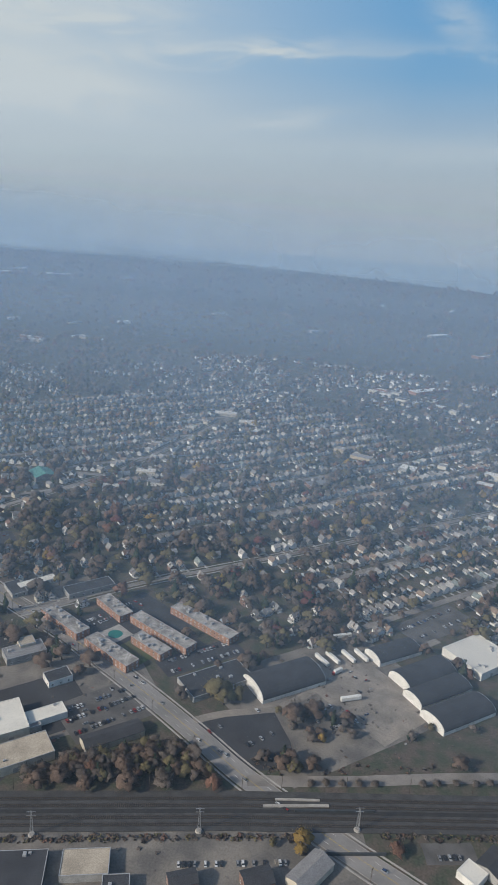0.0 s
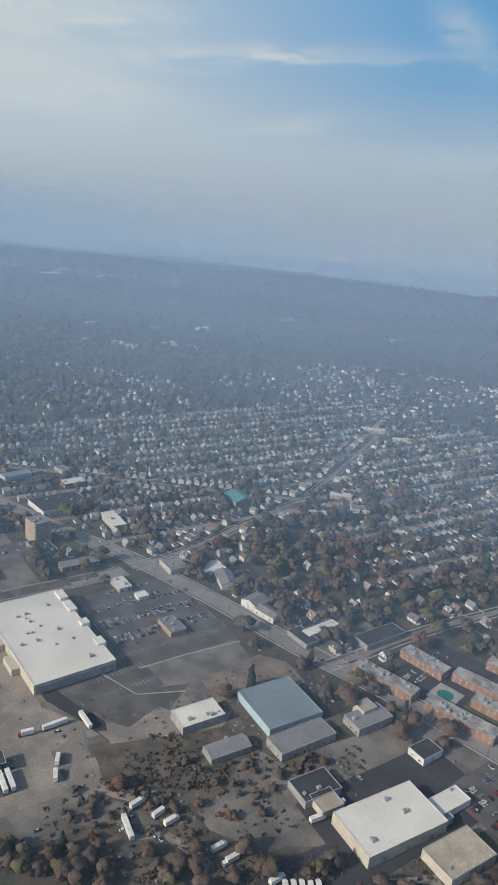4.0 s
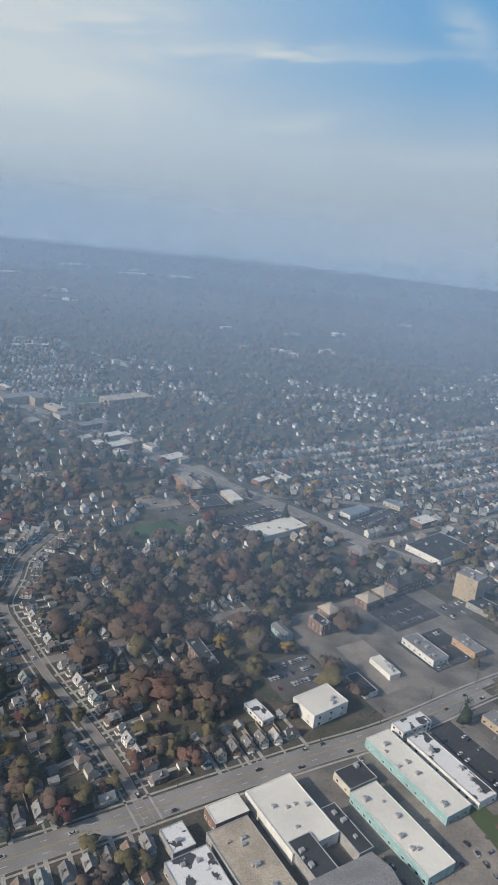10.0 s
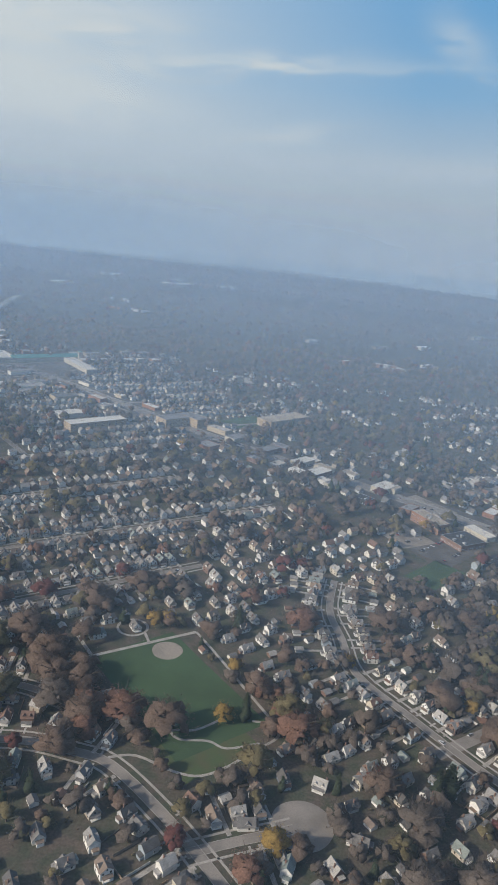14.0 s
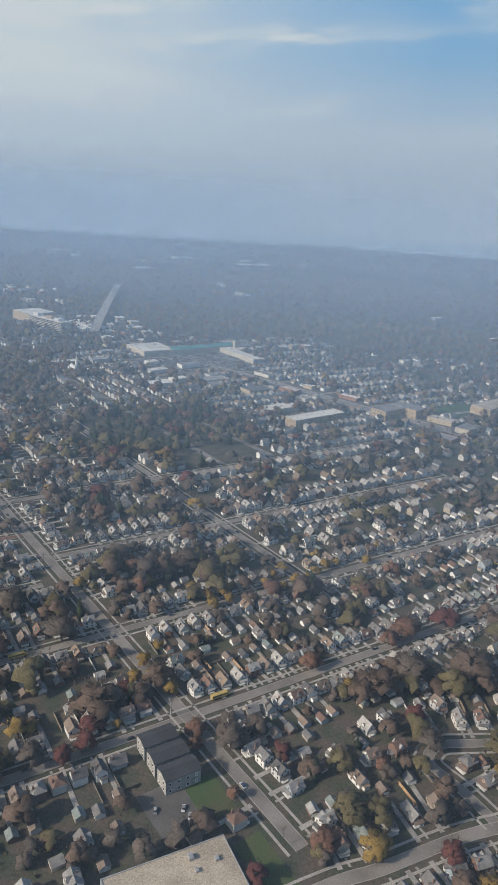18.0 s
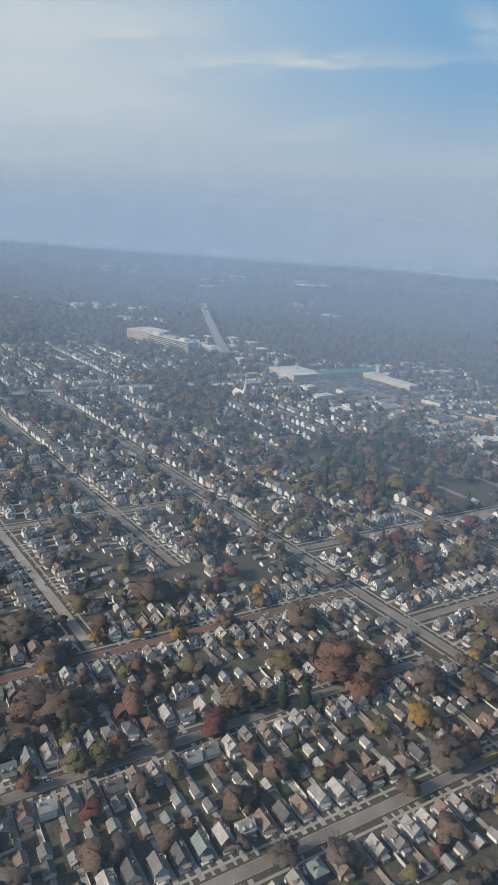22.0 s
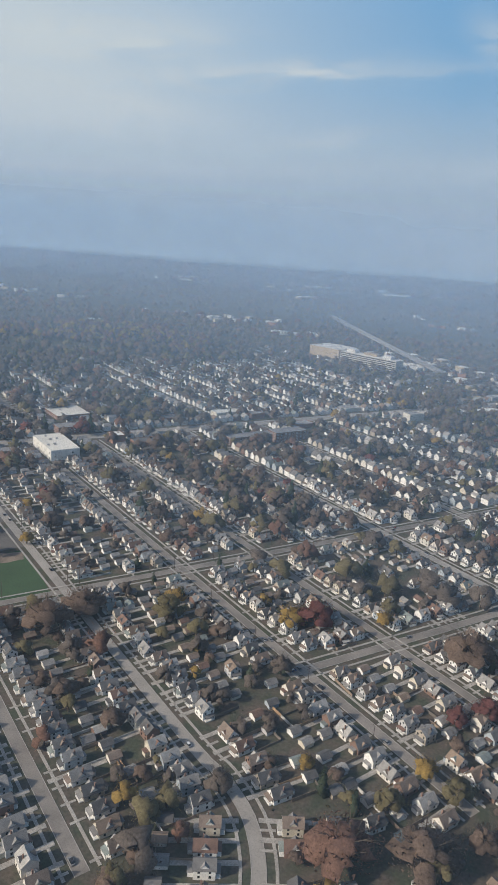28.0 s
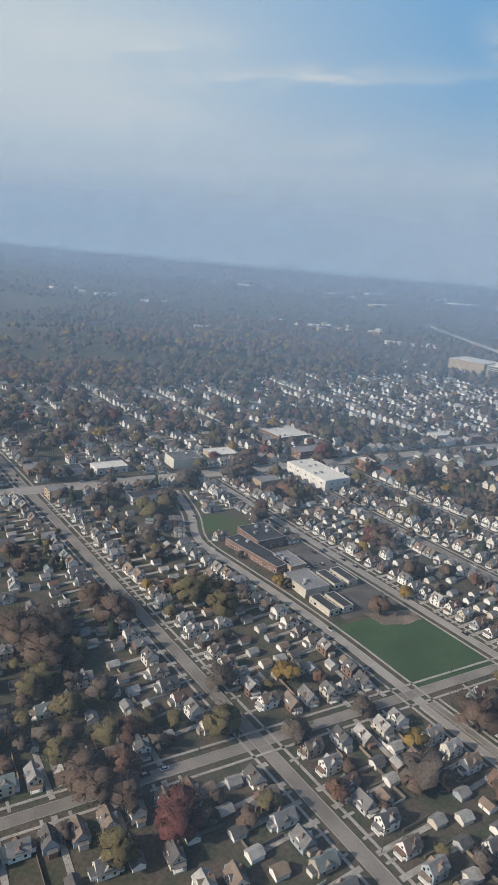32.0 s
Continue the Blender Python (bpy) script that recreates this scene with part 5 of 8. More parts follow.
store = block("superstore", -497, 419, 60, 112, 50, 8, "cream_wall", "white_roof", "large white-roofed superstore with cream walls", "store", units=14)
for i, (yy, ln) in enumerate(((-30, 10), (-2, 8), (26, 16), (44, 14))):
    b = bmesh.new()
    box(b, 30.003, yy - ln / 2, 0, 32.5, yy + ln / 2, 9.5 + (i % 2))
    box(b, 26, yy - ln / 2 + 0.5, 7.9, 30, yy + ln / 2 - 0.5, 9.3 + (i % 2))
    part("entrance_tower", b, M["white_wall"], store)
for yy, ln in ((-20, 18), (8, 10), (40, 14)):
    b = bmesh.new()
    box(b, -36, yy - ln / 2, 0, -30.003, yy + ln / 2, 5.2)
    part("loading_bay", b, M["cream_wall"], store)
b = bmesh.new()
box(b, -29, -56.4, 0, 29, -56.003, 5.5)
part("shop_front", b, M["grey_wall"], store)
block("workshop", -531, 302, 38, 27, 44, 6.5, "white_wall", "tan_roof", "tan-roofed works with white walls", units=3, windows=6)
block("workshop", -563, 313, 13, 34, 46, 5, "white_wall", "patch_roof", "low works with a patched black and white roof", windows=6)
block("workshop", -631, 342, 18, 63, 46, 6, "teal_wall", "white_roof", "long white-roofed works with teal ends", units=6, windows=10, docks=2)
block("workshop", -612, 354, 14, 54, 46, 5, "white_wall", "patch_roof", "long works with a patched black and white roof", units=3, windows=10)
block("office", -634, 381, 24, 10, 46, 6.6, "white_wall", "patch_roof", "white two-storey office front with windows", windows=6, storeys=2)
block("workshop", -638, 300, 18, 56, 46, 6, "teal_wall", "white_roof", "long white-roofed works with teal walls", units=6, windows=12)
block("workshop", -663, 328, 19, 14, 46, 5, "cream_wall", "dark_roof", "small works with a dark flat roof", units=1, windows=3)
block("warehouse", -692, 290, 28, 42, 46, 7, "white_wall", "white_roof", "square white flat-roofed warehouse", "warehouse", units=5, docks=2)
block("warehouse", -655, 256, 36, 26, 44, 7.5, "grey_wall", "grey_roof", "grey gabled metal warehouse", "warehouse", top="shed")
block("workshop", -699, 252, 23, 60, 46, 6, "grey_wall", "tan_roof", "old works with a rusty tan roof", units=8, windows=8)
block("office", -723, 281, 19, 12, 45, 6.8, "brick", "white_roof", "red brick office with a white roof", windows=4)
block("workshop", -722, 239, 22, 34, 46, 6, "grey_wall", "patch_roof", "works with a blotched black and white roof", units=3, windows=5)
block("workshop", -741, 259, 12, 15, 46, 5, "grey_wall", "patch_roof", "small annex with a blotched roof", units=1)
block("warehouse", -518, 252, 78, 34, 43, 8, "white_wall", "white_roof", "large white flat-roofed warehouse", "warehouse", units=12, docks=5)
block("loading_shed", -472, 286, 40, 11, 43, 6.5, "dark_wall", "dark_roof", "black metal loading shed", "shed", docks=6, top="flat")
block("shop", -576, 400, 12, 29, 47, 5, "tan_brick", "grey_roof", "small tan brick shop with a grey roof", windows=6, units=3)
block("workshop", -363, 375, 31, 18, 45, 6, "grey_wall", "white_roof", "square works with a stained white roof", units=4, docks=2)
block("shed", -337, 353, 28, 12, 44, 4.5, "grey_wall", "grey_roof", "grey gabled metal shed", "shed", top="shed")
block("warehouse", -314, 404, 42, 42, 44, 6.5, "sky_wall", "blue_roof", "pale blue metal warehouse with a blue-grey roof", "warehouse", docks=2)
block("warehouse", -294, 377, 43, 17, 46, 6, "grey_wall", "grey_roof", "long grey metal warehouse", "warehouse", windows=6)
block("warehouse", -236, 327, 56, 32, 43, 8, "cream_wall", "white_roof", "large cream warehouse with a pale roof", "warehouse", docks=3, units=3)
block("workshop", -280, 340, 26, 18, 44, 5, "grey_wall", "dark_roof", "low works with a dark roof and a tan skylight deck", units=2)
block("workshop", -199, 317, 34, 21, 45, 6.5, "cream_wall", "tan_roof", "cream works with a tan roof", docks=2, units=1)
block("shed", -153, 349, 40, 13, 44, 4.6, "cream_wall", "dark_roof", "long shed with a black roof", "shed", top="shed")
block("shop", -216, 393, 18, 13, 48, 5, "white_wall", "dark_roof", "white shop with a black roof", windows=3)
block("shop", -254, 411, 30, 16, 46, 6, "grey_wall", "grey_roof", "grey block workshop beside the avenue", windows=5, units=1)
block("workshop", -205, 352, 30, 12, 46, 5, "white_wall", "white_roof", "white flat-roofed works annex", units=2)
block("workshop", -214, 340, 22, 16, 46, 4.5, "grey_wall", "grey_roof", "grey flat-roofed works annex", units=1)
FLATS = [(-245, 459, 13, 50, 62), (-216, 493, 13, 38, 56), (-164, 472, 12.5, 66, 64), (-136, 497, 12.5, 68, 64), (-166, 451, 12, 35, 63), (-192, 433, 13, 51, 63)]
for x, y, w, d, rot in FLATS:
    block("apartment_block", x, y, w, d, rot, 6.6, "orange_brick", "pale_roof", "long orange-red brick apartment block with a pale flat roof", "apartments", units=9, windows=int(d / 4.5), storeys=2, wide=False)
for x, y, w, d, rot, lab in ((-56, 445, 56, 30, 43, "dark arched-roof warehouse with a white front"), (47, 488, 50, 24, 44, "long dark arched-roof metal warehouse"), (72, 449, 52, 24, 43, "dark arched-roof warehouse with a white gable"), (58, 470, 52, 20, 43, "long dark arched-roof metal warehouse"), (23, 511, 44, 20, 42, "far dark arched-roof warehouse")):
    block("arched_warehouse", x, y, w, d, rot, 9, "white_wall", "dark_roof", lab, "warehouse", top="arch")
for x, y, w, d, rot, wall, roof, lab in ((-337, 752, 20, 14, 20, "white_wall", "white_roof", "white corner shop at the north junction"), (-318, 823, 26, 13, 12, "cream_wall", "white_roof", "cream roadside store by the junction"), (-291, 790, 22, 14, 12, "white_wall", "grey_roof", "white shop with a grey flat roof"),
                                         (-262, 832, 18, 30, 12, "tan_brick", "grey_roof", "tan brick hall by the junction"), (-300, 1160, 40, 16, 10, "cream_wall", "white_roof", "pale distant store row"), (-250, 1122, 30, 14, 10, "white_wall", "white_roof", "white distant store beside the road"), (-90, 874, 36, 18, 40, "brick", "grey_roof", "brick school among houses")):
    block("shop", x, y, w, d, rot, 5, wall, roof, lab, units=2, windows=4)
block("roof_house", -257, 419, 12, 11, 46, 8, "cream_wall", "tan_roof", "taller tan-roofed end of a roadside workshop", "building")
block("shed", -272, 331, 15, 14, 44, 4.8, "cream_wall", "tan_roof", "small shed with a pale tan roof beside the works", "shed")
block("workshop", -571, 253, 25, 21, 45, 4, "grey_wall", "tan_roof", "low works with a cluttered gravel roof", units=9)
for nm, surface, lab, cat, z, pts in (("lawn", "lawn", "green lawn widening between low works", "lawn", 0.06, ((-600, 324), (-583, 333), (-560, 306), (-538, 277), (-555, 263), (-579, 290))), ("yard", "gravel", "tan concrete works yard with a few cars", "yard", 0.055, ((-626, 322), (-602, 325), (-579, 289), (-566, 270), (-589, 250), (-622, 262))),
                                      ("yard", "gravel", "pale concrete apron in front of the cream warehouse", "yard", 0.05, ((-252, 287), (-210, 305), (-203, 290), (-243, 277))), ("parking_lot", "asphalt", "dark asphalt lot beside the blue warehouse", "car park", 0.05, ((-316, 442), (-300, 452), (-268, 420), (-284, 402))),
                                      ("yard", "gravel", "dusty lorry yard behind the store", "yard", 0.05, ((-545, 355), (-508, 372), (-470, 352), (-428, 348), (-436, 320), (-462, 300), (-492, 332), (-525, 338))), ("yard", "dry", "brown scrubby waste ground", "yard", 0.045, ((-420, 330), (-395, 352), (-360, 345), (-330, 318), (-345, 292), (-392, 298)))):
    bm = bmesh.new()
    poly(bm, pts, z)
    tagged(part(nm, bm, M[surface]), lab, cat, kind="structure")
block("workshop", -105, 428, 52, 26, 46, 4.5, "grey_wall", "dark_roof", "low works with a dark roof deck and pale parapet", units=4, docks=6)
block("warehouse", 92, 527, 44, 40, 47, 7, "white_wall", "white_roof", "white flat-roofed works hall", "warehouse", units=4, docks=2)
block("workshop", -252, 518, 44, 16, 48, 5, "grey_wall", "dark_roof", "low roadside workshop with a dark flat roof", windows=5)
block("workshop", -300, 510, 34, 9, 52, 4.5, "white_wall", "white_roof", "narrow row of roadside shops under a white roof", windows=6)
block("tower_block", -590, 570, 17, 20, 58, 22, "tan_brick", "grey_roof", "seven-storey yellow brick tower", "apartments", units=3, windows=6, storeys=7, wide=False)
block("restaurant", -626, 471, 15, 32, 45, 5, "white_wall", "grey_roof", "white restaurant with a ribbed roof edge", "restaurant", units=6, windows=6)
block("restaurant", -594, 487, 12, 22, 45, 5.5, "orange_wall", "grey_roof", "orange stucco restaurant with flat roof", "restaurant", units=4, windows=4)
block("kiosk", -653, 438, 9, 22, 43, 4, "white_wall", "white_roof", "small white drive-in building", "shop", units=4)
block("shop", -667, 412, 10, 21, 45, 4, "white_wall", "dark_roof", "low white shop with a dark roof", windows=5)
block("hall", -690, 379, 28, 20, 50, 9, "white_wall", "white_roof", "white stepped assembly hall", "hall", windows=3, storeys=2, units=2)
block("shop", -529, 536, 36, 12, 47, 5, "brick", "grey_roof", "low row of brick roadside shops", windows=7)
block("car_dealer", -612, 654, 56, 40, 54, 6, "white_wall", "dark_roof", "car dealer with a dark roof and white fascia", "showroom", windows=9, units=4)
block("shop", -700, 710, 34, 14, 57, 5, "white_wall", "blue_roof", "small showroom with a blue-grey roof", windows=5)
block("store", -770, 628, 60, 26, 52, 6, "white_wall", "white_roof", "white-roofed supermarket beside the avenue", "store", units=5)
block("school", -881, 691, 15, 40, 42, 10.5, "orange_brick", "tan_roof", "orange-red brick school with a flat gravel roof", "school", units=4, windows=9, storeys=2)
block("school_wing", -850, 661, 32, 27, 42, 6, "brick", "dark_roof", "low red brick school wing with a dark roof", "school", units=5, windows=7)
block("school_wing", -832, 690, 13, 30, 42, 5, "cream_wall", "white_roof", "low school wing under a white roof", "school", units=2, windows=5)
for x, y, w, d, h, wall, roof, lab in ((-1033, 784, 17, 11, 6, "white_wall", "white_roof", "white two-storey corner shop on the avenue"), (-1020, 836, 15, 10, 5, "tan_brick", "white_roof", "small white-roofed roadside shop"), (-1004, 815, 24, 12, 5.5, "cream_wall", "tan_roof", "cream roadside shop row"),
                                      (-972, 808, 20, 12, 5, "white_wall", "tan_roof", "low white roadside shop"), (-925, 782, 24, 15, 6, "cream_wall", "tan_roof", "cream market hall with a pale roof"), (-1088, 803, 18, 11, 5.5, "brick", "grey_roof", "brick shop by the avenue"),
                                      (-992, 765, 30, 11, 5, "white_wall", "white_roof", "white-roofed row of small shops"), (-950, 728, 18, 13, 6, "dark_wall", "dark_roof", "dark-roofed angular hall among trees"), (-796, 781, 28, 10, 5, "white_wall", "white_roof", "low white-roofed roadside store"),
                                      (-1206, 925, 40, 22, 12, "tan_brick", "grey_roof", "tan four-storey block with grey roof"), (-660, 752, 22, 12, 5, "cream_wall", "blue_roof", "small showroom with a pale roof"), (-1068, 868, 26, 12, 7, "brick", "grey_roof", "brick shop row on the avenue")):
    block("shop", x, y, w, d, -30, h, wall, roof, lab, units=2, windows=4, storeys=2 if h > 7 else 1)
patch("yard", -877, 757, 58, 17, -38, "gravel", "tan bare lot beside the avenue")
patch("parking_lot", -1140, 862, 62, 30, -30, "old_asphalt", "long grey car park beside the avenue", "car park")
patch("parking_lot", -905, 655, 40, 46, 42, "gravel", "pale concrete school yard", "car park", 0.04, claimed=False)
block("restaurant", -628, 716, 26, 16, 52, 6, "brick", "white_roof", "brick restaurant with a white roof", "restaurant", windows=4, units=1)
block("bank", -479, 516, 12, 20, 48, 4.5, "cream_wall", "white_roof", "small white-roofed roadside bank", "bank", windows=4, units=2)
block("kiosk", -455, 505, 10, 9, 48, 4, "white_wall", "white_roof", "small white drive-through canopy building", "shop")
block("restaurant", -415, 470, 14, 22, 48, 4.5, "orange_wall", "grey_roof", "tan and red restaurant in the car park", "restaurant", units=5, windows=4)
block("garage_shop", -415, 575, 26, 18, 46, 5, "white_wall", "white_roof", "white repair garage with three doors", "garage", windows=3, docks=3)
block("church_house", -395, 560, 15, 28, 30, 5, "white_wall", "grey_roof", "white church house with grey roof", "church", windows=4, top="shed")
block("apartment_block", -774, 399, 10, 32, 43, 9.5, "brick", "dark_roof", "dark brick flats with a black roof among trees", "apartments", units=4, windows=7, storeys=3, wide=False)
for i in range(3):
    block("town_house", -1288 + 8.4 * i, 268 - 7.8 * i, 17, 9.2, 46, 7.5, "grey_wall", "dark_roof", "large grey house with a dark gabled roof", "house", windows=4, storeys=2, top="shed", wide=False)
block("hall", -1252, 200, 50, 30, 41, 5, "grey_wall", "tan_roof", "flat hall with a stained tan-grey roof beside houses", "hall", units=3)
block("school", -2148, 394, 12, 50, 58, 5, "brick", "dark_roof", "long low school wing with a dark flat roof", "school", units=3, windows=12)
block("school", -2153, 420, 22, 26, 50, 6.5, "brick", "dark_roof", "dark-roofed brick school hall", "school", units=4, windows=4)
block("school", -2126, 391, 12, 20, 50, 5, "tan_brick", "grey_roof", "flat grey-roofed school wing", "school", units=2, windows=4)
block("school", -2110, 368, 17, 23, 48, 5.5, "cream_wall", "grey_roof", "flat-roofed cream school gym hall", "school", units=2, windows=3)
for x, y, d in ((-2098, 380, 18), (-2091, 388, 18), (-2095, 348, 18), (-2088, 355, 17)):
    block("classroom_hut", x, y, 7, d, 50, 4, "cream_wall", "dark_roof", "long portable classroom with a dark roof", "school", windows=5)
block("works", -2144, 565, 27, 54, 50, 10, "white_wall", "white_roof", "large white three-storey building", windows=5, storeys=2, units=5)
block("shop", -2356, 462, 16, 15, 50, 5.5, "brick", "grey_roof", "flat-roofed brick corner shop", windows=3)
block("shop", -2332, 472, 22, 12, 50, 6, "white_wall", "dark_roof", "white shop with a dark roof", windows=4)
block("shop", -2308, 496, 27, 16, 50, 5.5, "white_wall", "white_roof", "white-roofed shop by the highway", windows=4)
block("shop", -2312, 424, 16, 13, 50, 7, "tan_brick", "grey_roof", "two-storey tan brick block", windows=3, storeys=2)
block("shop", -2250, 452, 34, 13, 50, 6, "white_wall", "dark_roof", "long white shop with a dark roof", windows=7)
block("school", -2206, 690, 38, 40, 52, 5, "brick", "white_roof", "low white-roofed brick school", "school", units=3, windows=6)
block("apartment_block", -2167, 630, 30, 16, 50, 8, "brick", "grey_roof", "brick apartments by the highway", "apartments", windows=6, storeys=2)
block("shop", -2180, 530, 20, 13, 50, 6, "tan_brick", "grey_roof", "low tan brick roadside shop", windows=4)
block("apartment_block", -1990, 690, 52, 14, 48, 8, "brick", "grey_roof", "long brick apartment row", "apartments", windows=10, storeys=2)
block("apartment_block", -1955, 720, 40, 16, 48, 11, "brick", "grey_roof", "brick apartment house by the highway", "apartments", windows=8, storeys=3)
for x, y, w, d, lab in ((-1032, 822, 30, 16, "shop row with a white roof"), (-1009, 790, 34, 18, "brick shop row with a white roof"), (-930, 778, 30, 18, "cream shop with a white roof"), (-1080, 850, 30, 16, "low brick shop row"), (-985, 760, 22, 14, "small cream shop"), (-1130, 880, 30, 18, "grey shop row")):
    block("shop", x, y, w, d, 60, 6.5, "brick" if "brick" in lab else "cream_wall", "white_roof" if "white" in lab else "grey_roof", lab + " on the avenue", windows=5)
block("department_store", -1660, 1140, 60, 70, 50, 10, "cream_wall", "white_roof", "large cream shopping-centre store", "store", units=6)
block("shop_row", -1585, 1190, 130, 24, 50, 9, "cream_wall", "green_roof", "long shopping centre with a green roof", "store", top="shed")
block("shop_row", -1512, 1182, 20, 128, 48, 8, "cream_wall", "white_roof", "long cream arm of the shopping centre", "store")
block("clock_tower", -1530, 1225, 7, 7, 50, 20, "cream_wall", "green_roof", "square cream clock tower", "tower", top="shed")
block("office", -1313, 835, 80, 20, 52, 11, "tan_brick", "white_roof", "long four-storey tan office", windows=8, storeys=3)
block("office", -1230, 905, 40, 24, 56, 12, "tan_brick", "grey_roof", "tan brick office house", windows=8, storeys=3)
block("store", -1365, 872, 46, 22, 52, 6, "white_wall", "white_roof", "white-roofed store beside the avenue", "store", units=2)
block("high_school", -1090, 1000, 80, 30, 56, 11, "tan_brick", "tan_roof", "pale stone high school with a tower", "school", windows=8, storeys=2, units=4)
patch("field", -1140, 980, 70, 44, 56, "field", "green high school field", "field")
hospital = block("hospital", -1930, 1262, 120, 24, -28, 21, "cream_wall", "white_roof", "long six-storey hospital with bands of windows", "hospital", windows=9, storeys=4, units=6)
for k in range(6):
    b = bmesh.new()
    box(b, -59, -12.12, 1.4 + 3.3 * k, 59, -12.003, 3.0 + 3.3 * k)
    part("window_band", b, M["glass"], hospital)
    b = bmesh.new()
    box(b, -60.12, -11, 1.4 + 3.3 * k, -60.003, 11, 3.0 + 3.3 * k)
    part("window_band", b, M["glass"], hospital)
for k, (px, py, sx, sy, h) in enumerate(((-40, 0, 9, 7, 6), (0, 2, 14, 6, 4), (38, -1, 8, 7, 5))):
    b = bmesh.new()
    box(b, px - sx, py - sy, 20.9, px + sx, py + sy, 21 + h)
    part("roof_house", b, M["tan_brick" if k % 2 else "white_wall"], hospital)
for x, y, w, d in ((-1855, 1265, 30, 20), (-1870, 1300, 36, 18), (-1900, 1330, 40, 24), (-1840, 1300, 22, 16)):
    block("clinic", x, y, w, d, -28, 9, "white_wall", "white_roof", "low white clinic beside the hospital", "hospital", windows=5, storeys=2, units=2)
block("hospital_wing", -2010, 1335, 70, 60, -28, 20, "tan_brick", "white_roof", "tan hospital wing with a white roof", "hospital", windows=6, storeys=2, units=6)
for i, (x, y) in enumerate(((-1560, 1060), (-1590, 1000), (-1500, 1010), (-1540, 960), (-1480, 950), (-1620, 1050))):
    block("shop", x, y, 34 - 3 * i, 16, 50 + i, 6, "white_wall", "white_roof" if i % 2 else "grey_roof", "shop near the shopping centre", units=2)

block("workshop", -127, 257, 25, 16, 20, 5, "grey_wall", "tan_roof", "low shed with a pale ribbed roof")
block("workshop", -106, 248, 14, 15, 20, 5, "grey_wall", "dark_roof", "small shed with a black flat roof", units=1)
block("workshop", -157, 243, 26, 22, 20, 5.5, "dark_wall", "dark_roof", "dark flat-roofed shed by the railway", units=2)
block("workshop", -12, 287, 13, 25, -30, 5, "cream_wall", "grey_roof", "long grey gabled hall by the railway", top="shed")
block("workshop", 73, 312, 12, 12, -35, 5, "white_wall", "white_roof", "white-roofed shed by the road")
block("town_house", -75, 262, 15, 9, 30, 6, "brick", "dark_roof", "dark-roofed brick house by the railway", "house", top="shed", windows=3, wide=False)
block("town_house", -38, 274, 16, 11, 32, 6, "brick", "dark_roof", "brick house with a dark hipped roof", "house", top="shed", windows=3, wide=False)

# brick apartment houses and shops about the crossing
for x, y, w, d, rot, h, roof, lab in ((-699, 493, 14, 13, 52, 7, "tan_roof", "square brick apartment house with a tan hipped roof"), (-672, 522, 15, 13, 52, 7, "tan_roof", "square brick apartment house with a tan hipped roof"), (-660, 538, 15, 13, 52, 7, "tan_roof", "square brick apartment house with a tan hipped roof"),
                                 (-650, 557, 16, 14, 52, 8, "dark_roof", "dark-roofed brick apartment house"), (-637, 572, 20, 14, 52, 8, "dark_roof", "dark-roofed brick apartment house with a wing"), (-686, 611, 14, 18, 50, 6, "grey_roof", "grey-roofed house near the avenue"), (-709, 578, 15, 12, 50, 6, "dark_roof", "grey-roofed house near the avenue")):
    block("apartment_house", x, y, w, d, rot, h, "brick", roof, lab, "apartments", windows=4, storeys=2, top="hip", wide=False)
block("apartment_house", -704, 471, 9, 16, 52, 9, "brick", "dark_roof", "narrow flat-roofed brick apartment house", "apartments", windows=4, storeys=3, units=3, wide=False)
block("house", -729, 453, 8, 17, 46, 5, "sky_wall", "grey_roof", "pale blue gabled house behind the hall", "house", windows=4, storeys=2, top="shed", wide=False)
block("shop", -575, 551, 19, 30, 54, 5, "grey_wall", "dark_roof", "dark flat-roofed shop below the tower", windows=5, units=4)
block("shop", -540, 636, 15, 38, 46, 6, "cream_wall", "white_roof", "white-roofed hall with a green end wall", windows=5, units=1)
block("shop", -725, 362, 9, 19, 50, 4, "white_wall", "patch_roof", "small white row with a patched roof", windows=4)
block("shop", -360, 530, 18, 17, 60, 6, "white_wall", "grey_roof", "white cross-gabled church house", "church", windows=3, top="shed")
block("shop", -346, 518, 12, 22, 60, 5, "white_wall", "grey_roof", "white annex with grey gables", "church", windows=3, top="shed")
block("shop", -312, 494, 14, 24, 50, 4, "grey_wall", "dark_roof", "low dark-roofed garage by the avenue", windows=3)
block("shop", -448, 567, 18, 24, 46, 5.5, "cream_wall", "grey_roof", "cream corner shop with stepped grey roofs", windows=4, units=3)
block("shop", -433, 755, 26, 30, 46, 6, "grey_wall", "green_roof", "hall with a green metal roof", top="shed")
block("workshop", -677, 267, 13, 24, 46, 7.6, "grey_wall", "dark_roof", "dark-roofed plant room beside the warehouse", units=3)
block("workshop", -664, 290, 9, 30, 46, 6.2, "grey_wall", "dark_roof", "narrow dark-roofed works annex", units=3)
patch("parking_lot", -385, 575, 40, 34, 46, "asphalt", "dark asphalt church car park", "car park", 0.045)
patch("parking_lot", -600, 545, 34, 22, 50, "old_asphalt", "worn lot behind the tower", "car park", 0.045)
patch("verge", -542, 490, 104, 7, 47, "dry", "tan grass strip along the cross road", "grass", 0.13, claimed=False)
patch("yard", -601, 298, 30, 62, 46, "gravel", "tan concrete works yard with parked cars", z=0.05, claimed=False)

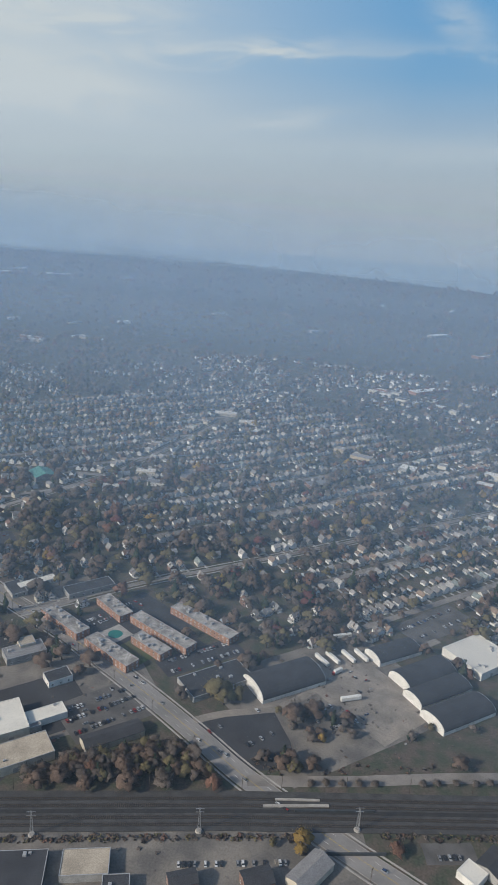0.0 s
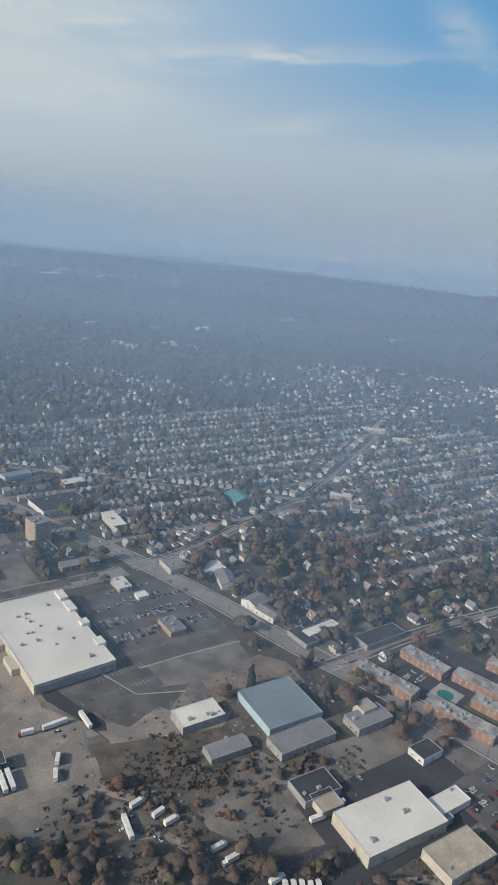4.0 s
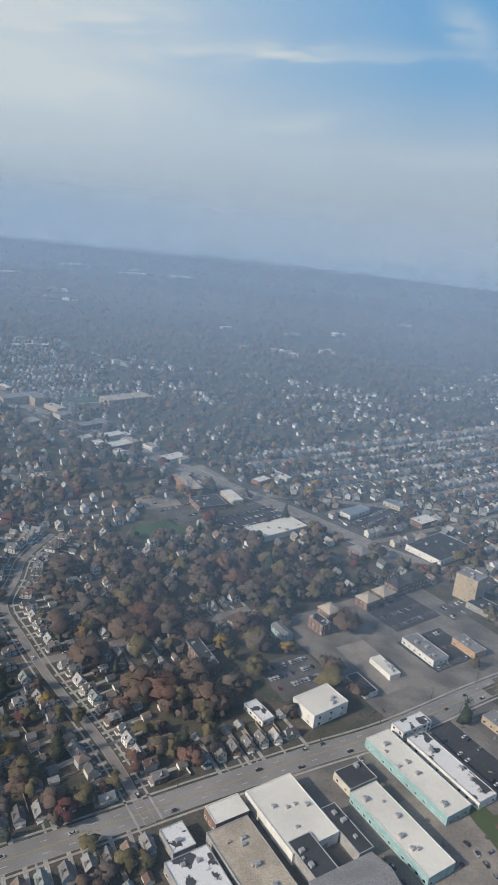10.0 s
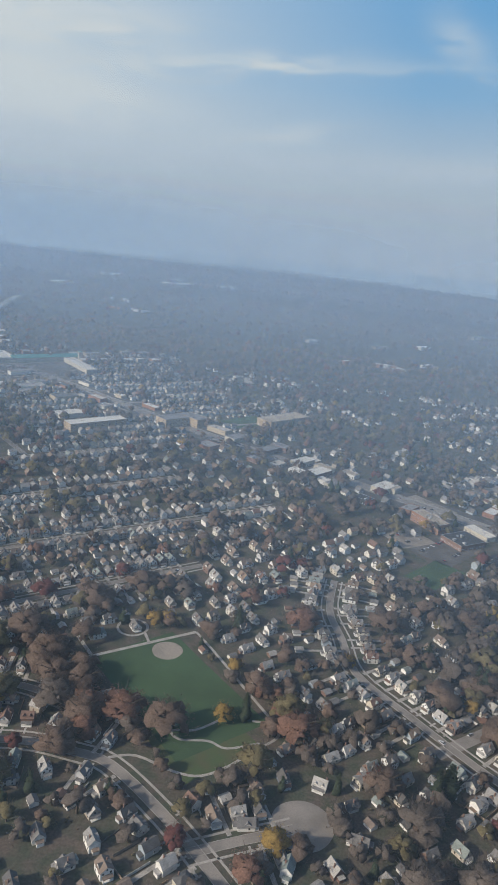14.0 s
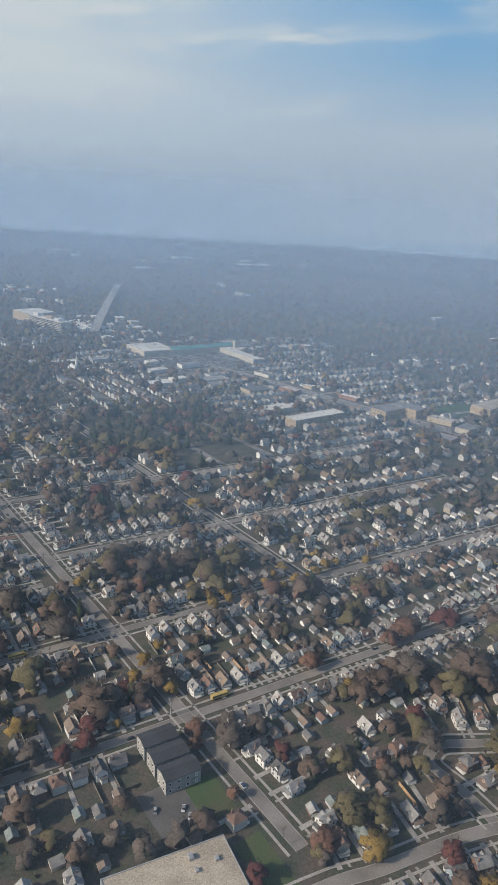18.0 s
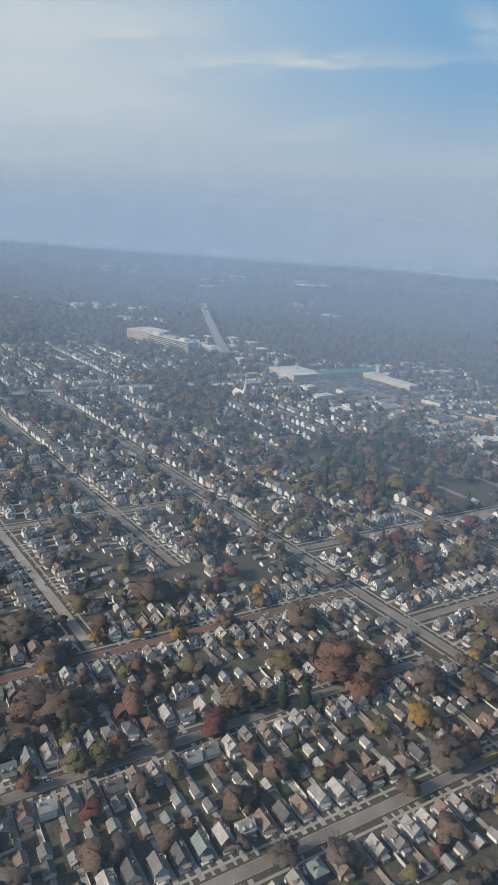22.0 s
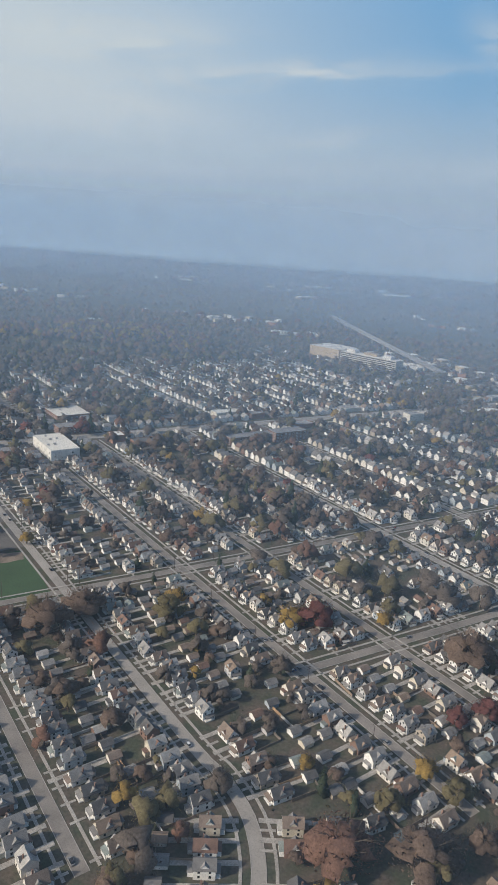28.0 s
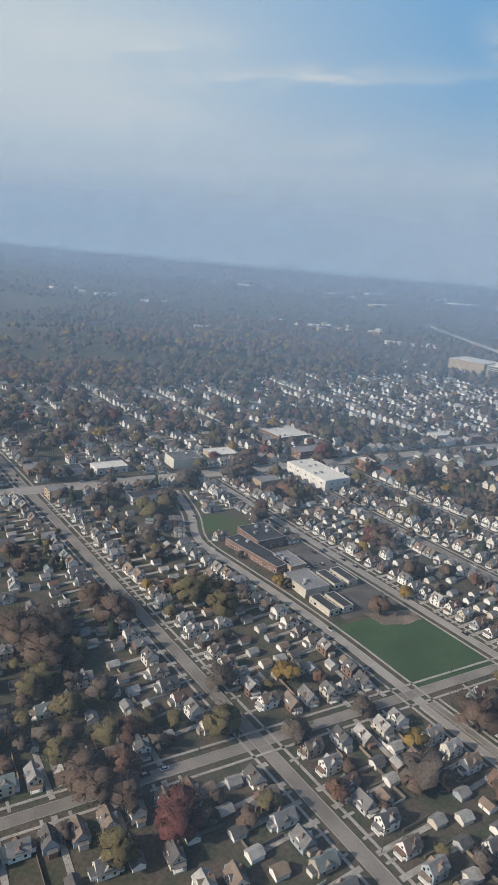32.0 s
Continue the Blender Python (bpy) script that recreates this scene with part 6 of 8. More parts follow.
VIADUCT = [(-1804, 1207), (-1865, 1350), (-1966, 1593), (-2055, 1810), (-2130, 2000)]
t = thing("viaduct", pose(0, 0, 0), "long pale concrete road viaduct on piers", "bridge", kind="structure")
b = bmesh.new()
band_mesh(b, VIADUCT, 9, 14, 0, 2.0)
part("deck", b, M["pale_street"], t)
for k in range(1, 24):
    s = k / 24 * 4
    a, q = VIADUCT[int(s)], VIADUCT[int(s) + 1]
    px, py = a[0] + (q[0] - a[0]) * (s % 1), a[1] + (q[1] - a[1]) * (s % 1)
    b = bmesh.new()
    box(b, px - 1.2, py - 1.2, 0, px + 1.2, py + 1.2, 12)
    part("pier", b, M["concrete"], t)
t = thing("church", pose(-1695, 931, 0, 0, 0, 46), "white church with a slender pointed spire", "church")
b = bmesh.new()
prism(b, [(-7, 0), (7, 0), (7, 8), (0, 14), (-7, 8)], -12, 12)
part("nave", b, M["white_wall"], t)
b = bmesh.new()
box(b, -2.5, -16.5, 0, 2.5, -12.003, 17)
part("tower", b, M["white_wall"], t)
b = bmesh.new()
tube(b, (0, -14.2, 17.003), (0, -14.2, 34), 2.6, 0.1, 8)
part("spire", b, M["white_wall"], t)
# pale commercial buildings on the far rise
vrng = random.Random(77)
for cx, cy, n, spread in ((-3068, 3154, 9, 170), (-2791, 3114, 8, 150), (-3210, 1999, 7, 130), (-2989, 1970, 7, 110), (-2634, 1463, 3, 30), (-2469, 1762, 6, 60), (-2307, 1726, 8, 90), (-2122, 1589, 9, 60), (-2368, 1811, 4, 50), (-2294, 3068, 6, 160), (-1795, 2089, 5, 60),
                          (-1954, 2320, 4, 60), (-1857, 3040, 4, 140), (-1463, 3246, 4, 160), (-1309, 3054, 4, 100), (-1067, 2768, 4, 80), (-950, 1630, 8, 60), (-1160, 1250, 5, 40), (-828, 1719, 5, 60), (-513, 2695, 3, 80), (100, 3411, 4, 150), (172, 2134, 3, 50)):
    for k in range(n):
        far_shop(cx + vrng.gauss(0, spread), cy + vrng.gauss(0, spread * 0.25), vrng.uniform(8, 10 + cy / 130), vrng.uniform(7, 13), vrng.uniform(6, 9), vrng.choice((-30, 46, 60, 0, 15)))
block("workshop", 86, 322, 14, 18, -35, 5, "grey_wall", "dark_roof", "dark gabled shed by the road", top="shed")
patch("parking_lot", 62, 325, 30, 14, 18, "old_asphalt", "worn yard below the railway bank", "car park", 0.05)
# ---- shops far along the avenue and the highway ----
frng = random.Random(31)
for pts, start, half in ((AVENUE, 13, 9), (cross_street(1975, -1150, 150), 0, 11), ([(-1534, 1064), (-1930, 1462)], 0, 8), ([(-300, 1120), (60, 1010), (320, 930)], 0, 8), ([(-60, 1500), (330, 1330)], 0, 8)):
    for (x0, y0), (x1, y1) in zip(pts[start:], pts[start + 1:]):
        d = math.hypot(x1 - x0, y1 - y0)
        ux, uy = (x1 - x0) / d, (y1 - y0) / d
        s = 10
        while s < d:
            for sd in (1, -1):
                w, dp = frng.uniform(12, 34), frng.uniform(10, 22)
                off = sd * (half + 7 + dp / 2 + frng.choice((0, 0, 14)))
                x, y = x0 + ux * s - uy * off, y0 + uy * s + ux * off
                if frng.random() < 0.8 and is_free(x, y, w / 2, dp / 2, math.degrees(math.atan2(uy, ux))):
                    far_shop(x, y, w, dp, frng.choice((4.5, 5, 6.5, 9)), math.degrees(math.atan2(uy, ux)))
            s += frng.uniform(30, 44)
for i in range(34):
    x, y = -1560 + frng.uniform(-190, 160), 1010 + frng.uniform(-110, 190)
    w, dp = frng.uniform(16, 46), frng.uniform(12, 26)
    if is_free(x, y, w / 2, dp / 2, 50):
        far_shop(x, y, w, dp, 6, 50)
for x, y, w, dp in ((-2050, 3300, 150, 40), (-1850, 3420, 120, 30), (-1200, 2900, 70, 24), (-700, 2500, 50, 24), (-2350, 2700, 90, 30), (-1000, 1950, 40, 20), (-1180, 1905, 34, 18), (-880, 2050, 40, 20), (60, 1560, 110, 24), (-1500, 3600, 130, 30), (-300, 2300, 60, 20), (100, 2500, 90, 24), (500, 2900, 120, 26), (-2700, 3000, 90, 30), (-3100, 3300, 130, 40), (-2150, 3550, 60, 26), (-2450, 3450, 140, 30)):
    far_shop(x, y, w, dp, 7 if y < 2000 else 9, 48)
far_shop_wall.put("distant_shop_walls", [M["shop_far"]], "walls of many distant shops and works", "shops")
far_shop_roof.put("distant_shop_roofs", [M["shop_roof_far"]], "pale and grey flat roofs of distant shops", "shops")
bm = bmesh.new()
band_mesh(bm, AVENUE[10:], 24, 0.02)
tagged(part("shop_forecourt", bm, M["old_asphalt"]), "worn forecourts along the avenue", "forecourt", kind="structure")
claim_line(AVENUE[12:], 15)

# ---- railway ----
RAIL = [(-420, 205), (-300, 243), (-190, 276), (-66, 316), (92, 362), (240, 405)]
bm = bmesh.new()
band_mesh(bm, RAIL, 14.5, 0.5, 0, 0.5)
railway = tagged(part("railway_bed", bm, M["ballast"]), "dark stone railway ballast with four tracks", "railway", kind="structure")
claim_line(RAIL, 16)
bm = bmesh.new()
for off in (-10, -5, 3.5, 8.5):
    for g in (-0.72, 0.72):
        band_mesh(bm, RAIL, 0.06, 0.80, off + g, 0.15)
part("rail", bm, M["steel"], railway)
for off in (-10, -5, -0.6, 3.5, 8.5):
    bm = bmesh.new()
    band_mesh(bm, RAIL, 1.35, 0.56, off, 0.06)
    part("track_bed", bm, M["track"], railway)
for (x0, y0), (x1, y1), half in (((-46, 325), (-8, 337), 0.9), ((-40, 332), (-14, 339.5), 0.7)):
    bm = bmesh.new()
    band_mesh(bm, [(x0, y0), (x1, y1)], half, 1.3, 0, 0.8)
    tagged(part("station_platform", bm, M["concrete"]), "narrow pale concrete platform beside the tracks", "platform", kind="structure")
bm = bmesh.new()
for off in (-10, -5, 3.5, 8.5):
    for (x0, y0), (x1, y1) in zip(RAIL[2:5], RAIL[3:5] + RAIL[5:]):
        d = math.hypot(x1 - x0, y1 - y0)
        ux, uy = (x1 - x0) / d, (y1 - y0) / d
        for k in range(int(d / 1.2)):
            cx, cy = x0 + ux * k * 1.2 - uy * off, y0 + uy * k * 1.2 + ux * off
            band_mesh(bm, [(cx - uy * -1.25, cy + ux * -1.25), (cx - uy * 1.25, cy + ux * 1.25)], 0.12, 0.62, 0, 0.12)
tagged(part("sleeper", bm, M["bark"], railway), kind="stuff")


def pylon(x, y, high, label):
    t = thing("power_pylon", pose(x, y, 0, 0, 0, 18), label, "pylon", "pylons along the railway")
    b = bmesh.new()
    bmesh.ops.create_cone(b, cap_ends=True, segments=10, radius1=2.2, radius2=1.6, depth=1.0, matrix=Matrix.Translation((0, 0, 0.9)))
    part("base", b, M["concrete"], t)
    b = bmesh.new()
    for sx, sy in ((-1, -1), (1, -1), (1, 1), (-1, 1)):
        tube(b, (sx * 0.8, sy * 0.8, 1.4), (sx * 0.3, sy * 0.3, high), 0.11, 0.07, 4)
    n = int(high / 2)
    for i in range(n):
        z0, z1 = 1.4 + (high - 1.4) * i / n, 1.4 + (high - 1.4) * (i + 1) / n
        r0, r1 = 0.8 - 0.5 * i / n, 0.8 - 0.5 * (i + 1) / n
        for a, c in (((-r0, -r0), (r1, -r1)), ((r0, -r0), (r1, r1)), ((r0, r0), (-r1, r1)), ((-r0, r0), (-r1, -r1))):
            tube(b, (*a, z0), (*c, z1), 0.05, 0.05, 3)
    part("lattice_mast", b, M["galv"], t)
    b = bmesh.new()
    for z in (high - 0.6, high - 3):
        box(b, -2.4, -0.09, z, 2.4, 0.09, z + 0.2)
        for x2 in (-2.2, 2.2):
            tube(b, (x2, 0, z - 0.7), (x2, 0, z), 0.08, 0.08, 5)
    part("cross_arm", b, M["galv"], t)


for x, y in ((-77, 297), (-164, 267), (-250, 240), (10, 325)):
    pylon(x, y, 17, "grey lattice steel railway pylon on a concrete base")


def pole(x, y, high=10, rot=0, lamp=False, label="wooden utility pole with cross arms"):
    t = thing("street_lamp" if lamp else "utility_pole", pose(x, y, 0, 0, 0, rot), label, "lamp" if lamp else "pole", "poles along the roads")
    b = bmesh.new()
    tube(b, (0, 0, 0), (0, 0, high), 0.18, 0.11, 6)
    part("pole", b, M["galv" if lamp else "bark"], t)
    b = bmesh.new()
    if lamp:
        tube(b, (0, 0, high - 0.3), (2.2, 0, high + 0.4), 0.06, 0.05, 5)
        box(b, 2.0, -0.18, high + 0.3, 2.9, 0.18, high + 0.5)
        part("lamp_arm", b, M["galv"], t)
    else:
        for z in (high - 0.5, high - 1.6):
            box(b, -1.2, -0.07, z, 1.2, 0.07, z + 0.14)
        part("cross_arm", b, M["bark"], t)


for pts, width, gap, off, lamp in ((AVENUE, 15, 45, 9.2, False), (CROSSROAD, 14, 45, 8.8, False), (long_street(-579, 1035, 1600), 9.5, 45, 6.4, False), (long_street(-921, 1440, 1800), 8, 45, 5.6, False), (cross_street(1668, -1260, -800), 8, 45, 5.4, False), (long_street(-996, 1540, 1800), 8, 45, -5.4, False), (long_street(-1141, 1555, 1900), 9, 45, -6, False), (cross_street(1125, -770, -400), 8, 45, 5.2, True), (cross_street(1283, -900, -595), 8, 45, 5.2, True), (RAIL, 29, 40, 16, False)):
    carry = 5
    for (x0, y0), (x1, y1) in zip(pts, pts[1:]):
        d = math.hypot(x1 - x0, y1 - y0)
        ux, uy = (x1 - x0) / d, (y1 - y0) / d
        s = carry
        while s < d:
            px, py = x0 + ux * s - uy * off, y0 + uy * s + ux * off
            if py < 640:
                pole(px, py, 10.5 if not lamp else 8, math.degrees(math.atan2(uy, ux)) + 90, lamp, "grey street lamp on a tall pole" if lamp else "wooden utility pole with cross arms")
            s += gap
        carry = s - d


# ---- vehicles ----
def car_meshes():
    body, glass = bmesh.new(), bmesh.new()
    prism(body, [(-0.88, 0.28), (0.88, 0.28), (0.9, 0.6), (0.84, 0.88), (-0.84, 0.88), (-0.9, 0.6)], -2.25, 2.25)
    for v in body.verts:
        if abs(v.co.y) > 2 and v.co.z > 0.8:
            v.co.z -= 0.1
            v.co.y *= 0.96
    v = [body.verts.new(p) for p in ((-0.66, -0.75, 1.42), (0.66, -0.75, 1.42), (0.66, 1.15, 1.42), (-0.66, 1.15, 1.42), (-0.66, -0.75, 1.36), (0.66, -0.75, 1.36), (0.66, 1.15, 1.36), (-0.66, 1.15, 1.36))]
    for f in ((0, 1, 2, 3), (7, 6, 5, 4), (0, 4, 5, 1), (1, 5, 6, 2), (2, 6, 7, 3), (3, 7, 4, 0)):
        body.faces.new([v[i] for i in f])
    lo = [glass.verts.new(p) for p in ((-0.8, -1.35, 0.86), (0.8, -1.35, 0.86), (0.8, 1.75, 0.86), (-0.8, 1.75, 0.86))]
    hi = [glass.verts.new(p) for p in ((-0.64, -0.72, 1.37), (0.64, -0.72, 1.37), (0.64, 1.12, 1.37), (-0.64, 1.12, 1.37))]
    for i in range(4):
        j = (i + 1) % 4
        glass.faces.new((lo[i], lo[j], hi[j], hi[i]))
    glass.faces.new(hi)
    wheel = bmesh.new()
    tube(wheel, (-0.11, 0, 0), (0.11, 0, 0), 0.32, 0.32, 10)
    out = []
    for nm, b, m in (("body", body, M["car"]), ("windows", glass, M["glass"]), ("wheel", wheel, M["tyre"])):
        bmesh.ops.recalc_face_normals(b, faces=b.faces)
        me = bpy.data.meshes.new(nm)
        b.to_mesh(me)
        b.free()
        me.materials.append(m)
        out.append(me)
    return out


CAR = car_meshes()
far_car, far_glass = Joined(), Joined()
CAR_NP = [(np.array([tuple(v.co) for v in me.vertices]), [tuple(p.vertices) for p in me.polygons]) for me in CAR[:2]]
COUNT["car"] = 0
crng = random.Random(77)


def car(x, y, rot, near_y=430):
    claim(x, y, 1, 2, rot)
    if y < near_y and COUNT["car"] < 130:
        COUNT["car"] += 1
        t = thing("car", pose(x, y, 0.06, 0, 0, rot), "parked or waiting passenger car with dark windows", "car", "cars on streets and lots")
        piece("body", CAR[0], t)
        piece("windows", CAR[1], t)
        for wx in (-0.8, 0.8):
            for wy in (-1.4, 1.4):
                w = piece("wheel", CAR[2], t)
                w.location = (wx, wy, 0.32)
        q = crng.uniform(0.82, 0.95)
        t.scale = (q, q, q * crng.choice((1.0, 1.0, 1.2)))
    else:
        c, s = math.cos(radians(rot)), math.sin(radians(rot))
        for j, (v, f) in zip((far_car, far_glass), CAR_NP):
            v = v * 0.86
            j.add(np.stack([x + v[:, 0] * c - v[:, 1] * s, y + v[:, 0] * s + v[:, 1] * c, v[:, 2] + 0.05], 1), f)


def car_rank(x0, y0, x1, y1, rot, gap=2.9, fill=0.6):
    """Cars side by side along a line."""
    d = math.hypot(x1 - x0, y1 - y0)
    for i in range(int(d / gap)):
        if crng.random() < fill:
            s = (i + 0.5) * gap / d
            car(x0 + (x1 - x0) * s, y0 + (y1 - y0) * s, rot + crng.uniform(-3, 3) + crng.choice((0, 180)))


def lot_ranks(x, y, w, d, rot, rows, fill):
    c, s = math.cos(radians(rot)), math.sin(radians(rot))
    for r in rows:
        car_rank(x - w / 2 * c - r * s, y - w / 2 * s + r * c, x + w / 2 * c - r * s, y + w / 2 * s + r * c, rot, fill=fill)


lot_ranks(-434, 480, 88, 112, 47, (-20, -14, 4, 10, 28), 0.5)
lot_ranks(-452, 498, 44, 60, 47, (-38, -20, -14, 4, 10, 26), 0.62)
lot_ranks(-1560, 1100, 196, 120, 50, range(-56, 60, 9), 0.55)
lot_ranks(-579, 356, 90, 19, 137, (-7, 7), 0.35)
lot_ranks(-646, 524, 46, 43, 50, (-16, -2, 12), 0.4)
lot_ranks(-616, 479, 40, 40, 47, (-17, -1, 15), 0.55)
lot_ranks(-385, 575, 34, 30, 46, (-10, 8), 0.4)
lot_ranks(-600, 545, 30, 20, 50, (-6, 6), 0.5)
lot_ranks(62, 325, 28, 12, 18, (-3,), 0.6)
lot_ranks(-711, 410, 40, 40, 46, (-8, 2, 12), 0.75)
lot_ranks(-688, 716, 66, 50, 60, (-18, -6, 6, 18), 0.85)
lot_ranks(-868, 640, 56, 48, 58, (-14, 10), 0.4)
lot_ranks(-800, 650, 86, 36, 56, (-12, 0, 12), 0.85)
lot_ranks(-196, 478, 60, 60, 60, (18, 26), 0.7)
lot_ranks(-125, 455, 66, 24, 46, (-7, 6), 0.6)
lot_ranks(-170, 374, 56, 44, 50, (-12, 2, 12), 0.6)
lot_ranks(-10, 420, 40, 40, 40, (-8, 2, 12), 0.5)
lot_ranks(-72, 384, 50, 32, 50, (-12, 12), 0.3)
lot_ranks(58, 572, 72, 34, 50, (-8, 8), 0.6)
lot_ranks(-58, 283, 70, 22, 18, (-2,), 0.4)
lot_ranks(-2112, 408, 40, 40, 50, (-8, 8), 0.4)
lot_ranks(-1140, 862, 58, 30, -30, (-9, 0, 9), 0.7)
lot_ranks(-905, 655, 36, 40, 42, (-12, 4), 0.35)
lot_ranks(-1560, 1100, 200, 130, 50, (-50, -38, -26, -14, -2, 10, 22, 34, 46), 0.85)
car_rank(-254, 274, -206, 291, 20, 2.6, 0.85)
for x, y, r in ((-1275, 234, 20), (-1264, 239, 12), (-1260, 236, 15), (-1248, 235, -40), (-523, 345, 30), (-515, 352, 20), (-498, 335, 30), (-492, 338, 20), (-500, 360, 60), (-596, 296, 35), (-592, 290, 35), (-600, 301, 30), (-584, 285, 40), (-610, 320, -40), (-640, 280, 45)):
    car(x, y, r)
for pts, width, gap in ((AVENUE, 15, 15), (CROSSROAD, 14, 13)):
    for (x0, y0), (x1, y1) in zip(pts, pts[1:]):
        d = math.hypot(x1 - x0, y1 - y0)
        rot = math.degrees(math.atan2(y1 - y0, x1 - x0)) - 90
        for k in range(int(d / gap)):
            if crng.random() < 0.5:
                s, off = crng.random(), crng.choice((-5.4, -2, 2, 5.4))
                car(x0 + (x1 - x0) * s - (y1 - y0) / d * off, y0 + (y1 - y0) * s + (x1 - x0) / d * off, rot + (180 if off > 0 else 0))
for pts, width in STREETS[7:31]:
    for (x0, y0), (x1, y1) in zip(pts, pts[1:]):
        d = math.hypot(x1 - x0, y1 - y0)
        rot = math.degrees(math.atan2(y1 - y0, x1 - x0)) - 90
        for k in range(int(d / 38)):
            if crng.random() < 0.45:
                s, off = crng.random(), crng.choice((-1, 1)) * (width / 2 - 1.1)
                car(x0 + (x1 - x0) * s - (y1 - y0) / d * off, y0 + (y1 - y0) * s + (x1 - x0) / d * off, rot + (180 if off > 0 else 0), near_y=380)


for cx, cy, spread, n in ((-520, 376, 22, 16), (-455, 312, 18, 10), (-600, 296, 9, 8), (-15, 452, 20, 22), (-235, 352, 12, 10), (-180, 372, 16, 12), (-655, 330, 8, 8), (-300, 470, 20, 8), (-350, 285, 20, 8)):
    for k in range(n):
        x, y = cx + crng.gauss(0, spread), cy + crng.gauss(0, spread)
        if is_free(x, y, 0.6, 0.6, 0) or crng.random() < 0.4:
            car(x, y, crng.choice((46, 136, 52, 130)) + crng.uniform(-8, 8), near_y=0)


def lorry(x, y, rot, trailer=True, cab="white"):
    t = thing("lorry_trailer" if trailer else "box_lorry", pose(x, y, 0.05, 0, 0, rot), "white box trailer parked in a yard" if trailer else cab + " lorry with a white box body", "lorry", "lorries in the yards")
    L = 16 if trailer else 7.5
    b = bmesh.new()
    box(b, -1.28, -L / 2, 1.15, 1.28, L / 2, 4.0)
    bmesh.ops.bevel(b, geom=b.edges[:], offset=0.06, segments=1, affect="EDGES")
    part("cargo_box", b, M["white_wall"], t)
    b = bmesh.new()
    box(b, -0.5, -L / 2 + 0.3, 0.85, 0.5, L / 2 - 0.3, 1.147)
    part("chassis", b, M["steel"], t)
    for wy in (-L / 2 + 1.3, -L / 2 + 2.6) + (() if trailer else (L / 2 + 1.0,)):
        for wx in (-1.0, 1.0):
            b = bmesh.new()
            tube(b, (wx - 0.18, wy, 0.5), (wx + 0.18, wy, 0.5), 0.5, 0.5, 10)
            part("wheel", b, M["tyre"], t)
    if not trailer:
        b = bmesh.new()
        box(b, -1.15, L / 2 + 0.15, 0.7, 1.15, L / 2 + 2.0, 2.7)
        bmesh.ops.bevel(b, geom=b.edges[:], offset=0.12, segments=1, affect="EDGES")
        part("cab", b, M["red" if cab == "red" else "white_wall"], t)
        b = bmesh.new()
        box(b, -1.0, L / 2 + 1.98, 1.6, 1.0, L / 2 + 2.03, 2.4)
        part("windscreen", b, M["glass"], t)
    else:
        b = bmesh.new()
        for wx in (-0.8, 0.8):
            box(b, wx - 0.08, L / 2 - 2.6, 0, wx + 0.08, L / 2 - 2.44, 1.147)
        part("landing_gear", b, M["steel"], t)
    claim(x, y, 1.5, L / 2, rot)


for x, y, r in ((-467, 271, 46), (-464, 274, 46), (-458, 278, 46), (-455, 281, 46), (-450, 286, 46), (-447, 289, 46), (-446, 338, -40), (-430, 348, 50), (-32, 480, 46), (-24, 486, 46), (-12, 492, 44), (-2, 497, 44), (-5, 440, -60), (-372, 280, 40), (-268, 330, -48), (-20, 520, -60)):
    lorry(x, y, r)
for x, y, r, cab in ((-374, 296, -30, "white"), (-360, 294, -30, "red"), (-352, 291, -35, "white"), (-323, 283, -40, "white"), (-314, 279, 140, "white"), (-290, 274, -40, "white"), (-425, 300, 30, "white"), (-430, 312, 20, "red"), (-276, 318, -50, "white"), (-458, 326, 130, "red"), (-18, 470, 140, "red")):
    lorry(x, y, r, False, cab)
for i in range(5):
    lorry(-284 + 4 * i, 270 + 1.3 * i, 18, False)
for x, y, r in ((-1271, 312, 46), (-1388, 307, 46)):
    t = thing("school_bus", pose(x, y, 0.06, 0, 0, r - 90), "yellow school bus on the street", "bus")
    b = bmesh.new()
    box(b, -1.2, -5, 0.6, 1.2, 4.2, 2.9)
    box(b, -1.0, 4.2, 0.6, 1.0, 5.6, 1.7)
    bmesh.ops.bevel(b, geom=b.edges[:], offset=0.15, segments=1, affect="EDGES")
    part("body", b, M["yellow_line"], t)
    b = bmesh.new()
    for sx in (-1.21, 1.17):
        for k in range(7):
            box(b, sx, -4.6 + k * 1.2, 1.8, sx + 0.04, -3.7 + k * 1.2, 2.5)
    part("windows", b, M["glass"], t)
    for wx in (-1, 1):
        for wy in (-3, 4):
            b = bmesh.new()
            tube(b, (wx - 0.15, wy, 0.45), (wx + 0.15, wy, 0.45), 0.48, 0.48, 10)
            part("wheel", b, M["tyre"], t)

